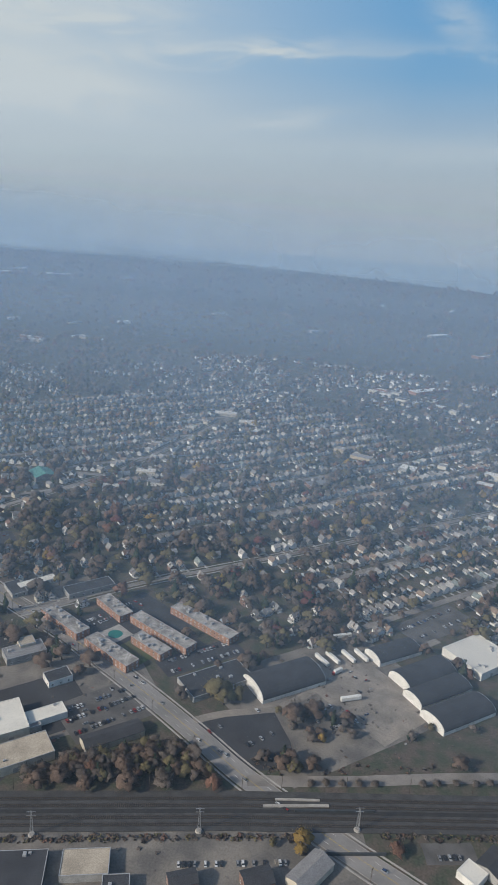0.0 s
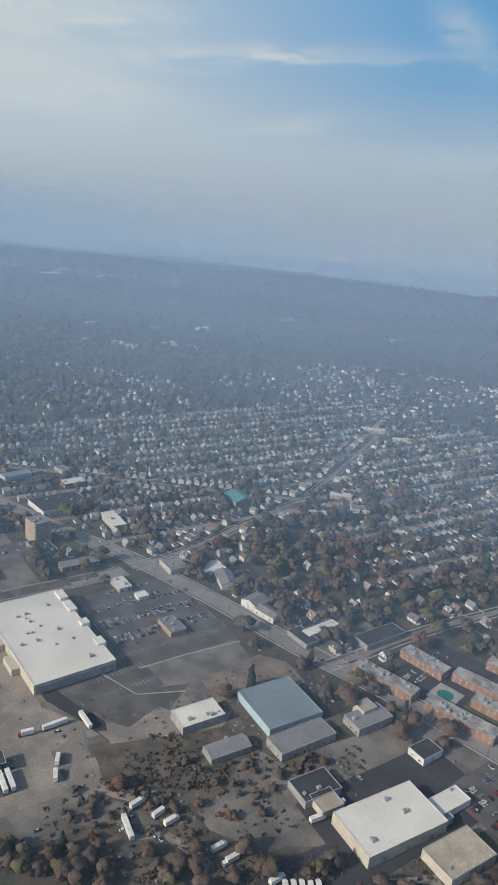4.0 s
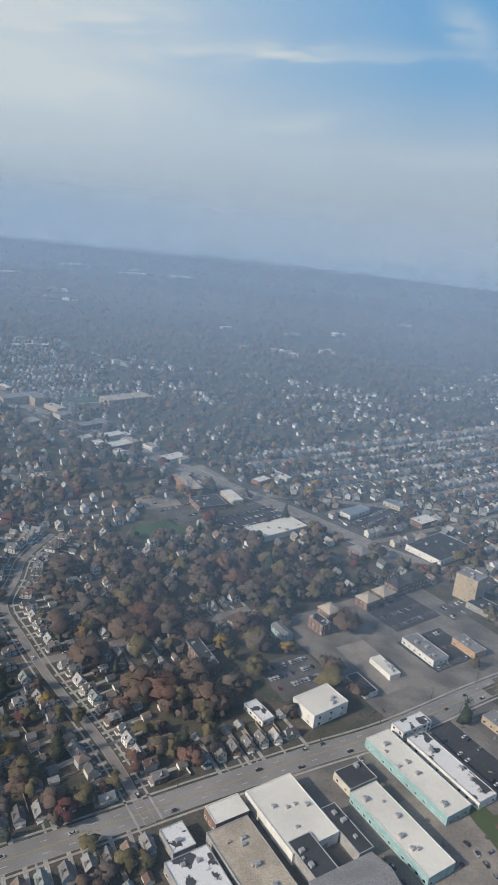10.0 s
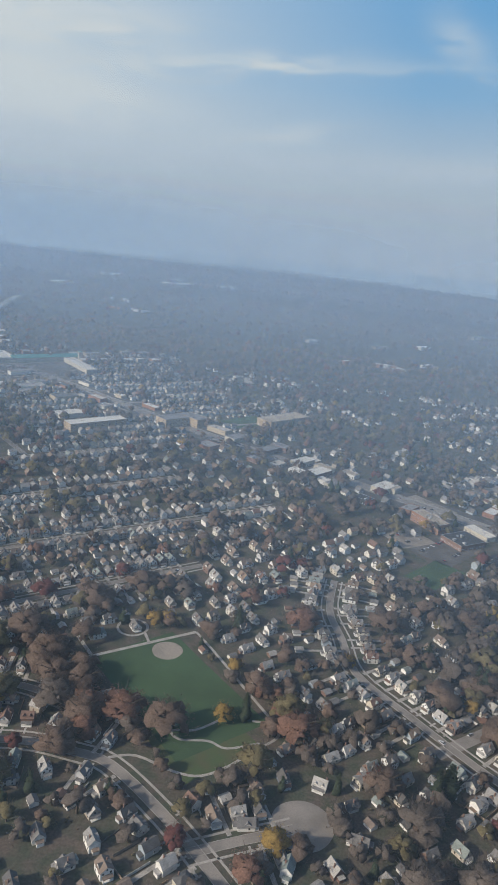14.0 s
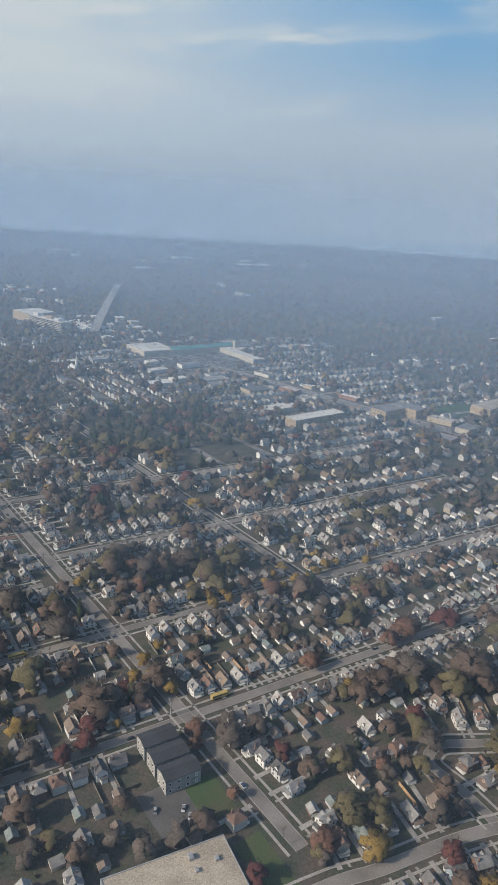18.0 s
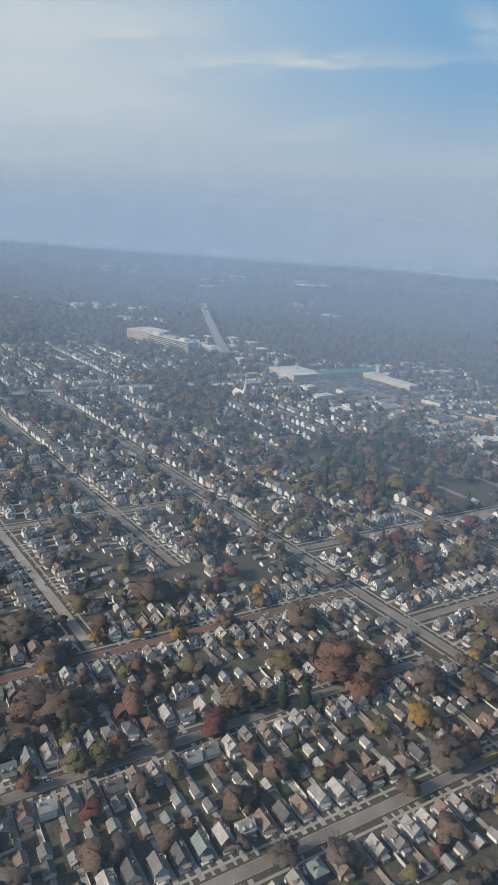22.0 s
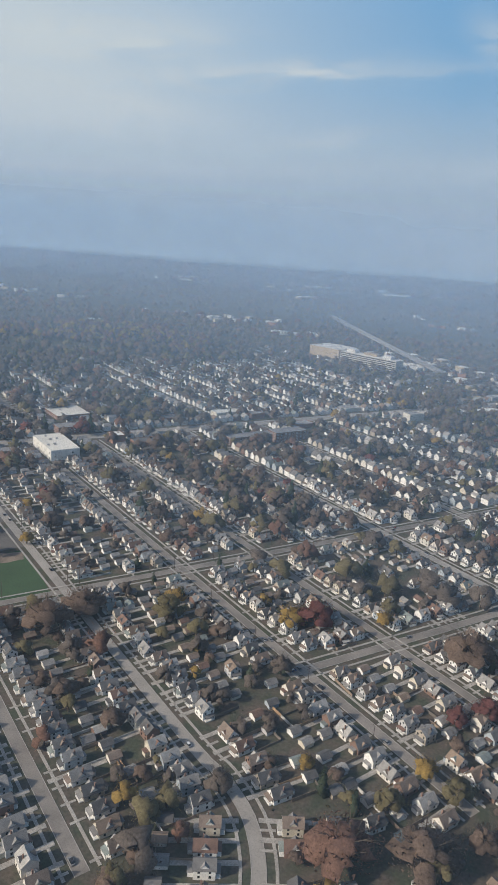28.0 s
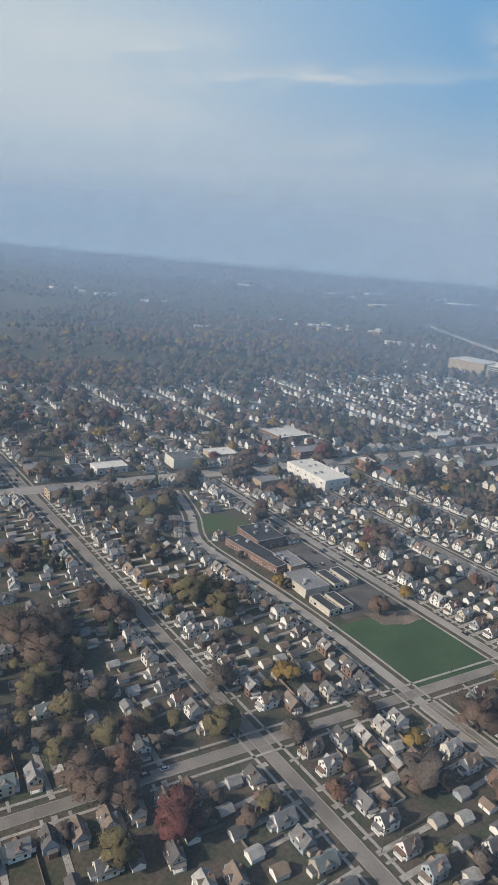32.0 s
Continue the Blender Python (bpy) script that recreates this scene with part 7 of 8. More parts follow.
# ---- houses along the streets ----
claim(-640, 490, 70, 62, 48)
claim(-395, 430, 50, 34, 46)
claim(-1475, 735, 95, 85, 46)
claim(-1400, 690, 50, 40, 46)
tagged(part("kerb", (lambda q: (band_mesh(q, [(-419, 413), (-396, 438), (-359, 473)], 0.6, 0.25, 0, 0.25), band_mesh(q, [(-448, 400), (-410, 385), (-380, 400)], 0.5, 0.22, 0, 0.22), q)[2])(bmesh.new()), M["concrete"]), "pale concrete car park kerbs", "kerb", kind="structure")
t = thing("railway_bridge", pose(0, 320, 0, 0, 0, 17), "dark steel railway bridge over the avenue", "bridge")
for off in (-14.6, 14.6):
    b = bmesh.new()
    box(b, -24, off - 0.4, 0, 24, off + 0.4, 1.9)
    for k in range(13):
        box(b, -23.9 + k * 3.95, off - 0.6, 0.5, -23.6 + k * 3.95, off + 0.6, 1.8)
    part("girder", b, M["dark_wall"], t)

claim(-1035, 356, 32, 56, 50)
claim(-1005, 318, 26, 22, 50)
row([(-757, 266), (-790, 297), (-820, 321), (-860, 350), (-898, 382), (-931, 412), (-944, 449), (-957, 485), (-959, 534)], 7, step=12.5, seed=1)
row([(-992, 249), (-973, 262), (-957, 272)], 7, step=13, seed=2, start=7)
for i, a in enumerate((-95, -50, -5, 40, 80, 120, 160, 200)):
    hx, hy = -945 + 27 * math.cos(radians(a)), 281 + 27 * math.sin(radians(a))
    if is_free(hx, hy, 3.5, 4, a + 90) or True:
        k = (0, 5, 1, 5, 2, 5, 3, 1)[i]
        claim(hx, hy, 5, 6, a + 90)
        house(hx, hy, a - 90, k)
row([(-900, 190), (-950, 222), (-988, 251), (-1012, 268)], 8.5, step=14, seed=3)
row([(-1092, 288), (-1118, 280), (-1134, 271), (-1152, 259), (-1180, 236), (-1197, 224), (-1233, 192)], 8.5, step=15, seed=4)
row([(-1134, 273), (-1163, 300)], 7, step=14, seed=5, start=6)
row([(-1148, 318), (-1118, 327), (-1085, 322)], 7, step=15, seed=6)
row([(-752, 282), (-741, 292), (-690, 338)], 14, (1,), 11.5, seed=7, setback=9, start=8)
row([(-850, 192), (-800, 237), (-762, 273)], 14, (1, -1), 12, seed=71, setback=9)
row(cross_street(1125, -770, -290), 7, step=11.0, seed=8)
row(cross_street(1211, -880, -130), 7, step=11.2, seed=9)
row(cross_street(1283, -900, -595), 7, step=11.2, seed=10)
row(cross_street(1362, -985, -590), 7, step=11.0, seed=11)
row(long_street(-579, 1035, 1960), 9.5, step=13, seed=12)
row(long_street(-757, 1375, 1965), 8.5, step=11.2, seed=13)
row(long_street(-668, 1440, 1965), 7, step=11.2, seed=40)
row(cross_street(1318, -575, -180), 7, step=11.4, seed=41)
row(long_street(-863, 1100, 1960), 7, step=11.2, seed=14)
row(long_street(-921, 1440, 1960), 7, step=11.2, seed=15)
row([(-1834, 170), (-1848, 213), (-1865, 230)] + long_street(-996, 1560, 1960), 7, step=11.2, seed=16)
row(long_street(-1058, 1480, 1660), 7, step=11.2, seed=17)
row(long_street(-1141, 1555, 2120), 8, step=13, seed=18)
row(cross_street(1430, -575, -120), 9, step=12, seed=19)
row(cross_street(1545, -930, -590), 7, step=12, seed=20)
row(cross_street(1668, -1260, -600), 7, step=12, seed=21)
row([(-2005, 257), (-2039, 285), (-2082, 321), (-2119, 349), (-2154, 373), (-2190, 400)], 7, step=12, seed=22)
for i, (pts, width) in enumerate(STREETS):
    if i not in (0, 1, 4, 5):
        row(pts, width, step=12.2, seed=100 + i, setback=6.5)
# side lots that no street faces
srng = random.Random(5)
for i in range(4200):
    x, y = srng.uniform(-2400, -770), srng.uniform(150, 440)
    if is_free(x, y, 4.7, 5.6, 46) and not (-1010 < x < -880 and 150 < y < 250 and i % 2):
        claim(x, y, 4.8, 5.8, 46)
        (solid_house if i % 4 else lambda *q: solid_house(*q, small=True))(x, y, srng.choice((46, 136, 226, 316)) + srng.uniform(-4, 4), srng.randrange(6))
for i in range(1800):
    x, y = srng.uniform(-2400, -770), srng.uniform(150, 400)
    if is_free(x, y, 3.4, 3.8, 46):
        claim(x, y, 3, 3.4, 46)
        solid_house(x, y, srng.choice((46, 136)) + srng.uniform(-3, 3), 0, small=True)
for i in range(900):
    x, y = srng.uniform(-1500, -760), srng.uniform(400, 640)
    if is_free(x, y, 5.2, 6, 46) and not (-905 < x < -760 and y < 560 and i % 3):
        claim(x, y, 5, 6, 46)
        solid_house(x, y, srng.choice((46, 136, 226, 316)), srng.randrange(6))
for i in range(1600):
    x, y = srng.uniform(-1500, -870), srng.uniform(300, 620)
    if is_free(x, y, 4.2, 4.6, 46):
        claim(x, y, 4.2, 4.8, 46)
        solid_house(x, y, srng.choice((46, 136, 226, 316)) + srng.uniform(-4, 4), srng.randrange(6), small=i % 3 == 0)
for i in range(9000):
    x, y = srng.uniform(-2700, 500), srng.uniform(430, 1750)
    # back to back rows along the cross streets, with wooded patches between the blocks
    lane = N2.x * x + N2.y * y
    shift = round(lane / 19.0) * 19.0 - lane
    shift += srng.uniform(-2.2, 2.2)
    x, y = x + N2.x * shift, y + N2.y * shift
    wood = noise.noise(Vector((x * 0.0045, y * 0.007, 3.1))) + 0.5 * noise.noise(Vector((x * 0.015, y * 0.02, 7.7)))
    if y > 1340 and x < -700 + 0.6 * (y - 1340) or wood > (0.29 if y < 800 else 0.12):
        continue
    if y < 500 and x > -760 or (-940 < x < -700 and y < 560) or (abs(x + 1450) < 150 and abs(y - 710) < 100) or (y > 950 + 0.25 * (x + 2700) and x < -2150):
        continue
    if is_free(x, y, 4.4, 5.0, 46):
        claim(x, y, 4.6, 5.6, 46)
        solid_house(x, y, (46 if round(lane / 19.0) % 2 else 226) + srng.uniform(-6, 6), srng.randrange(6))
tagged(part("driveway", drives, M["drive"]), "pale concrete driveways and garden paths", "driveway", kind="stuff")
fences.put("garden_fence", [mat("fence_boards", (0.3, 0.3, 0.3), 0.85, 0.2, bump=0, vary="island", ramp=[(0, (0.26, 0.20, 0.15)), (0.45, (0.15, 0.13, 0.11)), (0.75, (0.55, 0.54, 0.51)), (0.92, (0.42, 0.28, 0.16))])], "wooden fences between the back gardens", "fence")
far_wall.put("distant_house_walls", [M["wall_far"]], "pale siding walls of many distant houses", "houses")
far_trim.put("distant_house_porches", [M["trim"]], "white porches of many houses", "houses")
far_brick.put("distant_house_chimneys", [M["brick"]], "brick chimneys of many houses", "houses")
far_window.put("distant_house_windows", [M["glass"]], "dark windows of many houses", "houses")
far_roof.put("distant_house_roofs", [M["roof_far"]], "grey shingle roofs of many distant houses", "houses")
far_car.put("distant_car_bodies", [M["car_far"]], "many distant parked cars", "cars")
far_glass.put("distant_car_windows", [M["glass"]], "dark windows of distant parked cars", "cars")

# ---- trees ----
tree(-1000, 339, "gold", 13, 12, 1)
tree(-1681, 310, "olive", 18, 27, 2)
tree(-1574, 252, "green", 17, 9, 3)
tree(-1552, 243, "olive", 14, 13, 4)
tree(-1684, 204, "gold", 11, 10, 5)
tree(-2113, 184, "crimson", 14, 15, 6)
tree(-1760, 308, "crimson", 11, 12, 7)
LONE_TREES = [(-1320, 406, "gold", 8, 6), (-1299, 414, "gold", 9, 7), (-1270, 455, "gold", 8, 8), (-1250, 483, "gold", 9, 7), (-1274, 430, "gold", 8, 6), (-1246, 458, "gold", 8, 7), (-1208, 512, "gold", 9, 7), (-1354, 231, "rust", 12, 11), (-1322, 267, "crimson", 10, 9), (-1274, 283, "rust", 8, 8), (-1513, 284, "crimson", 10, 9), (-1450, 330, "rust", 13, 14), (-1574, 394, "gold", 9, 8), (-1471, 359, "olive", 10, 12), (-1595, 261, "brown", 15, 17)]
LONE_TREES += [(-1607, 294, "bare", 12, 12), (-1466, 339, "rust", 14, 15), (-1493, 339, "olive", 11, 13), (-1975, 317, "brown", 13, 17), (-1989, 197, "olive", 13, 14), (-1999, 187, "rust", 12, 12), (-1933, 350, "gold", 8, 9), (-2213, 262, "bare", 14, 18), (-2194, 289, "brown", 13, 16), (-2196, 227, "olive", 11, 12), (-2147, 210, "rust", 11, 10), (-2061, 264, "bare", 8, 8), (-2086, 430, "gold", 9, 8), (-19, 308, "gold", 8, 8), (-955, 262, "gold", 12, 10)]
for n, (x, y, k, h, w) in enumerate(LONE_TREES):
    tree(x, y, k, h * 1.25, w * 1.35, 50 + n)
for n, (x, y) in enumerate(((-1273, 444), (-1263, 430), (-1257, 443), (-1250, 449), (-1309, 403), (-1301, 412), (-1294, 405), (-1317, 397), (-1241, 471), (-1234, 478), (-1213, 489), (-1301, 393))):
    tree(x, y, "gold", 8 + n % 3, 6 + n % 3, 700 + n, 800)
for n, (x, y) in enumerate(((-21, 350), (-12, 353), (-2, 356), (8, 359), (18, 362), (47, 371), (56, 375), (68, 378), (80, 382), (89, 385))):
    tree(x, y, "bare", 5 + n % 2, 5, 760 + n, 800)
SET_TREES = []
SET_TREES += [(-2111, 175, "crimson", 17, 15), (-2140, 193, "rust", 14, 13), (-2152, 205, "olive", 15, 13), (-2175, 213, "olive", 15, 14), (-2203, 240, "brown", 20, 24), (-2219, 249, "brown", 20, 24), (-2151, 183, "brown", 17, 16), (-2164, 189, "olive", 15, 13), (-2210, 294, "brown", 18, 17), (-2165, 320, "olive", 20, 20), (-2144, 314, "olive", 20, 19), (-2114, 228, "olive", 17, 15), (-2180, 328, "rust", 11, 9), (-2124, 256, "bare", 16, 14), (-2013, 273, "brown", 20, 21), (-2124, 159, "olive", 15, 13), (-2084, 234, "bare", 15, 13), (-2100, 275, "gold", 12, 10), (-2142, 178, "brown", 17, 16), (-2132, 180, "brown", 15, 14), (-2013, 417, "rust", 11, 9)]
SET_TREES += [(-2053, 380, "gold", 11, 9), (-2196, 218, "olive", 14, 12), (-2227, 250, "brown", 20, 21), (-2125, 362, "gold", 10, 8), (-2084, 279, "rust", 9, 6), (-2160, 332, "olive", 16, 15), (-2063, 211, "rust", 11, 9), (-1983, 293, "brown", 20, 24), (-1930, 330, "olive", 19, 18), (-1863, 348, "gold", 16, 15), (-1851, 352, "crimson", 20, 20), (-1813, 381, "olive", 15, 13), (-1814, 369, "gold", 12, 10), (-1768, 348, "brown", 20, 24), (-1761, 304, "crimson", 14, 12), (-1774, 295, "crimson", 12, 10), (-1786, 257, "gold", 12, 10), (-1774, 248, "olive", 14, 12), (-1812, 204, "rust", 20, 24), (-1785, 212, "brown", 20, 22), (-1799, 234, "olive", 13, 11), (-1824, 233, "green", 15, 9)]
SET_TREES += [(-1868, 195, "rust", 9, 7), (-1862, 220, "bare", 13, 11), (-1858, 303, "bare", 13, 11), (-1833, 244, "gold", 9, 7), (-1853, 262, "bare", 10, 8), (-1764, 227, "brown", 13, 11), (-1681, 308, "olive", 20, 24), (-1636, 312, "bare", 20, 21), (-1589, 379, "brown", 20, 24), (-1582, 262, "brown", 20, 24), (-1609, 300, "olive", 13, 11), (-1607, 288, "gold", 10, 8), (-1634, 260, "gold", 9, 6), (-1628, 264, "gold", 10, 7), (-1647, 255, "brown", 16, 15), (-1692, 206, "gold", 12, 10), (-1666, 220, "olive", 11, 9), (-1690, 191, "olive", 12, 10), (-1547, 250, "rust", 13, 11), (-1560, 235, "olive", 14, 13), (-1573, 219, "rust", 11, 8), (-1580, 199, "gold", 17, 15)]
SET_TREES += [(-1586, 193, "olive", 13, 11), (-1614, 199, "brown", 20, 22), (-1530, 260, "bare", 14, 12), (-1534, 365, "brown", 15, 13), (-1565, 352, "olive", 11, 9), (-1556, 344, "gold", 11, 9), (-1577, 337, "gold", 8, 6), (-1598, 324, "gold", 10, 8), (-1525, 408, "gold", 13, 11), (-1521, 397, "gold", 9, 7), (-1708, 351, "brown", 20, 24), (-1702, 268, "bare", 17, 16), (-1639, 270, "olive", 11, 9), (-1648, 239, "brown", 9, 7), (-1602, 305, "rust", 8, 5), (-1724, 283, "bare", 14, 12), (-1463, 354, "rust", 20, 24), (-1447, 350, "brown", 20, 21), (-1417, 348, "bare", 19, 18), (-1373, 329, "bare", 20, 19), (-1400, 305, "rust", 16, 14), (-1407, 294, "bare", 20, 19)]
SET_TREES += [(-1420, 319, "gold", 16, 15), (-1496, 306, "olive", 13, 11), (-1487, 309, "green", 20, 14), (-1476, 313, "green", 20, 14), (-1507, 297, "brown", 16, 15), (-1512, 276, "crimson", 13, 11), (-1325, 280, "brown", 20, 24), (-1319, 256, "crimson", 12, 10), (-1325, 246, "crimson", 11, 9), (-1348, 235, "olive", 11, 9), (-1350, 222, "rust", 16, 14), (-1370, 258, "olive", 12, 10), (-1400, 229, "gold", 9, 7), (-1423, 271, "brown", 12, 10), (-1445, 227, "bare", 14, 12), (-1483, 243, "green", 15, 9), (-1319, 324, "gold", 11, 8), (-1309, 316, "gold", 11, 9), (-1318, 309, "gold", 10, 8), (-1296, 306, "gold", 10, 8), (-1347, 418, "brown", 20, 19), (-1335, 434, "brown", 20, 24)]
SET_TREES += [(-1306, 452, "olive", 20, 24), (-1352, 403, "gold", 12, 10), (-1383, 415, "olive", 20, 19), (-1391, 402, "rust", 11, 8), (-1392, 386, "gold", 10, 8), (-1492, 383, "brown", 20, 19), (-1306, 400, "gold", 9, 6), (-1299, 410, "gold", 9, 6), (-1293, 403, "gold", 9, 6), (-1338, 241, "bare", 14, 12), (-1465, 220, "bare", 14, 12), (-1212, 443, "olive", 18, 17), (-1142, 376, "brown", 20, 24), (-1152, 355, "olive", 19, 18), (-1174, 360, "bare", 20, 21), (-1191, 341, "brown", 20, 21), (-1199, 332, "brown", 17, 15), (-1206, 337, "gold", 12, 10), (-1156, 422, "crimson", 19, 18), (-1189, 390, "rust", 13, 11), (-1117, 472, "crimson", 15, 13), (-1180, 402, "rust", 18, 17)]
SET_TREES += [(-1118, 426, "brown", 20, 24), (-1095, 459, "brown", 20, 24), (-1125, 313, "olive", 20, 24), (-1127, 300, "gold", 16, 14), (-1102, 336, "brown", 20, 24), (-1115, 355, "brown", 20, 24), (-1084, 335, "brown", 20, 24), (-1093, 318, "bare", 20, 22), (-1195, 255, "olive", 18, 16), (-1183, 258, "olive", 16, 14), (-1183, 241, "gold", 14, 13), (-1203, 282, "olive", 14, 13), (-1230, 352, "rust", 14, 12), (-1255, 279, "bare", 17, 16), (-1245, 251, "rust", 8, 6), (-1271, 273, "rust", 9, 7), (-1171, 325, "crimson", 13, 11), (-1163, 309, "bare", 14, 12), (-1156, 281, "brown", 13, 11), (-1110, 251, "gold", 20, 24), (-1092, 254, "olive", 20, 22), (-1139, 237, "gold", 12, 10)]
SET_TREES += [(-1096, 281, "crimson", 11, 9), (-1110, 278, "crimson", 11, 9), (-1153, 248, "crimson", 12, 10), (-1126, 273, "crimson", 11, 9), (-1074, 284, "brown", 20, 20), (-1071, 310, "brown", 20, 21), (-1305, 310, "brown", 16, 15), (-1105, 382, "brown", 18, 17), (-1070, 417, "gold", 14, 12), (-1062, 420, "gold", 14, 12), (-1203, 238, "rust", 13, 12), (-988, 343, "green", 20, 13), (-956, 338, "rust", 20, 23), (-965, 354, "olive", 18, 17), (-1053, 322, "rust", 20, 24), (-1026, 320, "brown", 20, 24), (-974, 307, "olive", 20, 19), (-1000, 268, "olive", 12, 10), (-998, 251, "crimson", 13, 11), (-963, 245, "rust", 16, 15), (-886, 437, "green", 20, 21), (-914, 471, "brown", 20, 24)]
SET_TREES += [(-821, 413, "rust", 20, 24), (-843, 373, "brown", 20, 24), (-829, 449, "brown", 20, 24), (-799, 356, "brown", 20, 24), (-784, 423, "brown", 20, 24), (-877, 324, "green", 20, 22), (-883, 319, "green", 20, 15), (-909, 313, "brown", 19, 18), (-891, 293, "bare", 20, 22), (-899, 278, "olive", 14, 12), (-889, 260, "bare", 20, 21), (-865, 268, "bare", 20, 19), (-855, 274, "olive", 19, 18), (-845, 281, "gold", 13, 11), (-847, 326, "gold", 11, 9), (-859, 336, "brown", 11, 9), (-835, 317, "olive", 10, 8), (-824, 320, "olive", 11, 9), (-820, 290, "green", 20, 16), (-830, 271, "olive", 17, 15), (-854, 257, "brown", 20, 23), (-937, 416, "gold", 13, 11)]
SET_TREES += [(-1005, 386, "gold", 12, 10), (-972, 453, "rust", 20, 24), (-1015, 434, "green", 20, 16), (-855, 496, "brown", 20, 24), (-795, 537, "brown", 20, 24), (-777, 508, "rust", 20, 24), (-860, 397, "gold", 12, 10), (-987, 369, "brown", 19, 17), (-969, 285, "olive", 12, 10), (-180, 300, "brown", 20, 24), (-169, 308, "brown", 20, 24), (-153, 318, "rust", 19, 18), (-122, 339, "brown", 20, 24), (-127, 314, "brown", 20, 24), (-78, 330, "rust", 19, 18), (-89, 338, "brown", 20, 21), (-106, 321, "bare", 20, 21), (-22, 364, "brown", 20, 19), (-20, 391, "gold", 13, 11), (-53, 409, "olive", 12, 10), (-19, 300, "gold", 14, 13), (-35, 300, "olive", 11, 8)]
SET_TREES += [(71, 394, "brown", 20, 20), (33, 315, "rust", 17, 16), (-136, 328, "brown", 20, 20), (-121, 328, "olive", 18, 17), (-170, 318, "brown", 18, 17), (-387, 305, "rust", 12, 10), (-151, 306, "brown", 18, 17), (-786, 357, "rust", 20, 24), (-771, 379, "brown", 20, 24), (-766, 421, "gold", 15, 13), (-742, 430, "olive", 20, 20), (-737, 401, "olive", 17, 16), (-756, 502, "brown", 20, 22), (-684, 478, "brown", 20, 21), (-574, 280, "rust", 16, 15), (-591, 464, "olive", 11, 8), (-832, 409, "brown", 20, 24), (-830, 431, "rust", 20, 24), (-808, 433, "brown", 20, 24), (-756, 359, "brown", 20, 24), (-851, 415, "brown", 20, 24)]
for n, (x, y, k, h, w) in enumerate(SET_TREES):
    tree(x, y, k, *((h, w) if x < -200 else (h * 0.62, w * 0.56)), 900 + n, 800)
FAR_WOOD = ["bare"] * 8 + ["brown"] * 9 + ["rust", "crimson", "olive"]
DIM = ["bare"] * 14 + ["brown"] * 12 + ["rust"] + ["olive"] * 5 + ["green"] * 2
grove(-830, 470, 120, 70, 190, 11, DIM, (15, 24), 1.5, 330, rot=46)
grove(-230, 300, 210, 12, 90, 12, DIM, (8, 13), 1.5, rot=17)
grove(-140, 330, 60, 14, 130, 13, DIM, (6, 11), 1.5, rot=20)
grove(-340, 318, 80, 28, 110, 14, ["bare"] * 3 + ["brown"] * 2 + ["rust"], (3, 7), 1.0, rot=40)
grove(30, 420, 120, 14, 50, 15, DIM, (5, 9), 1.5, rot=18)
grove(20, 545, 90, 16, 90, 16, DIM, (7, 12), 1.5, rot=30)
grove(-1080, 335, 18, 50, 26, 17, ["brown", "bare", "rust"], (13, 19), 0.5, rot=50)
grove(-970, 350, 16, 40, 22, 18, ["brown", "rust", "olive", "bare"], (10, 16), 1.0, rot=50)
grove(-1110, 430, 60, 26, 60, 19, MIX, (10, 16), 1.5, rot=46)
grove(-1475, 735, 95, 85, 170, 20, ["green"] * 5 + ["rust"] + ["olive"] * 4 + ["bare"] * 2 + ["crimson", "brown"], (12, 20), 0, rot=46)
grove(-1250, 275, 510, 130, 1700, 21, MIX, (6, 14), 0.3, 340, rot=0)
grove(-2030, 275, 270, 130, 620, 29, MIX, (6, 13), 0.3, 340, rot=0)
grove(-1500, 290, 790, 140, 70, 26, ["bare", "brown", "olive", "rust"], (14, 20), 0.4, 420, rot=0)
grove(-860, 330, 140, 90, 70, 28, MIX, (9, 16), 0.4, 300, rot=46)
grove(-1300, 560, 1300, 160, 2800, 22, MIX, (10, 21), 0.3, 300)
grove(-1150, 960, 1600, 260, 4500, 23, MIX, (10, 20), 0.2, 300)
grove(-1100, 1450, 1900, 260, 3800, 24, FAR_WOOD, (10, 18), 0, 300)
grove(-900, 2300, 2900, 620, 3300, 25, FAR_WOOD, (13, 22), 0, 300)
grove(-1500, 4600, 5000, 1700, 3000, 27, FAR_WOOD, (24, 38), 0, 300)
AUTUMN = ["rust"] * 6 + ["gold"] * 3 + ["brown"] * 2 + ["olive", "green"]
grove(-1850, 640, 560, 150, 650, 35, MIX, (12, 21), 0.2, 300)
grove(-60, 690, 330, 200, 620, 36, MIX, (11, 19), 0.2, 300)
grove(-2400, 1150, 190, 75, 720, 31, AUTUMN, (13, 19), 0, rot=17)
grove(-2545, 800, 110, 55, 330, 32, ["brown"] * 4 + AUTUMN, (13, 19), 0, rot=35)
grove(-2330, 1010, 260, 60, 420, 33, ["green"] * 2 + DIM, (14, 20), 0.3, rot=52)
grove(-1765, 960, 70, 110, 420, 34, DIM, (12, 18), 0.3, rot=46)


def bush(x, y, kind, size, seed):
    """A low shrub of leaf clumps."""
    rng = random.Random(seed)
    v, f, w = FAR_CROWN[kind][4 + seed % 2]
    a = rng.uniform(0, 6.28)
    far_tree[kind].add(np.stack([x + size * (v[:, 0] * math.cos(a) - v[:, 1] * math.sin(a)), y + size * (v[:, 0] * math.sin(a) + v[:, 1] * math.cos(a)), size * 0.7 * np.maximum(v[:, 2] - 0.12, -0.05)], 1), f, None, w)


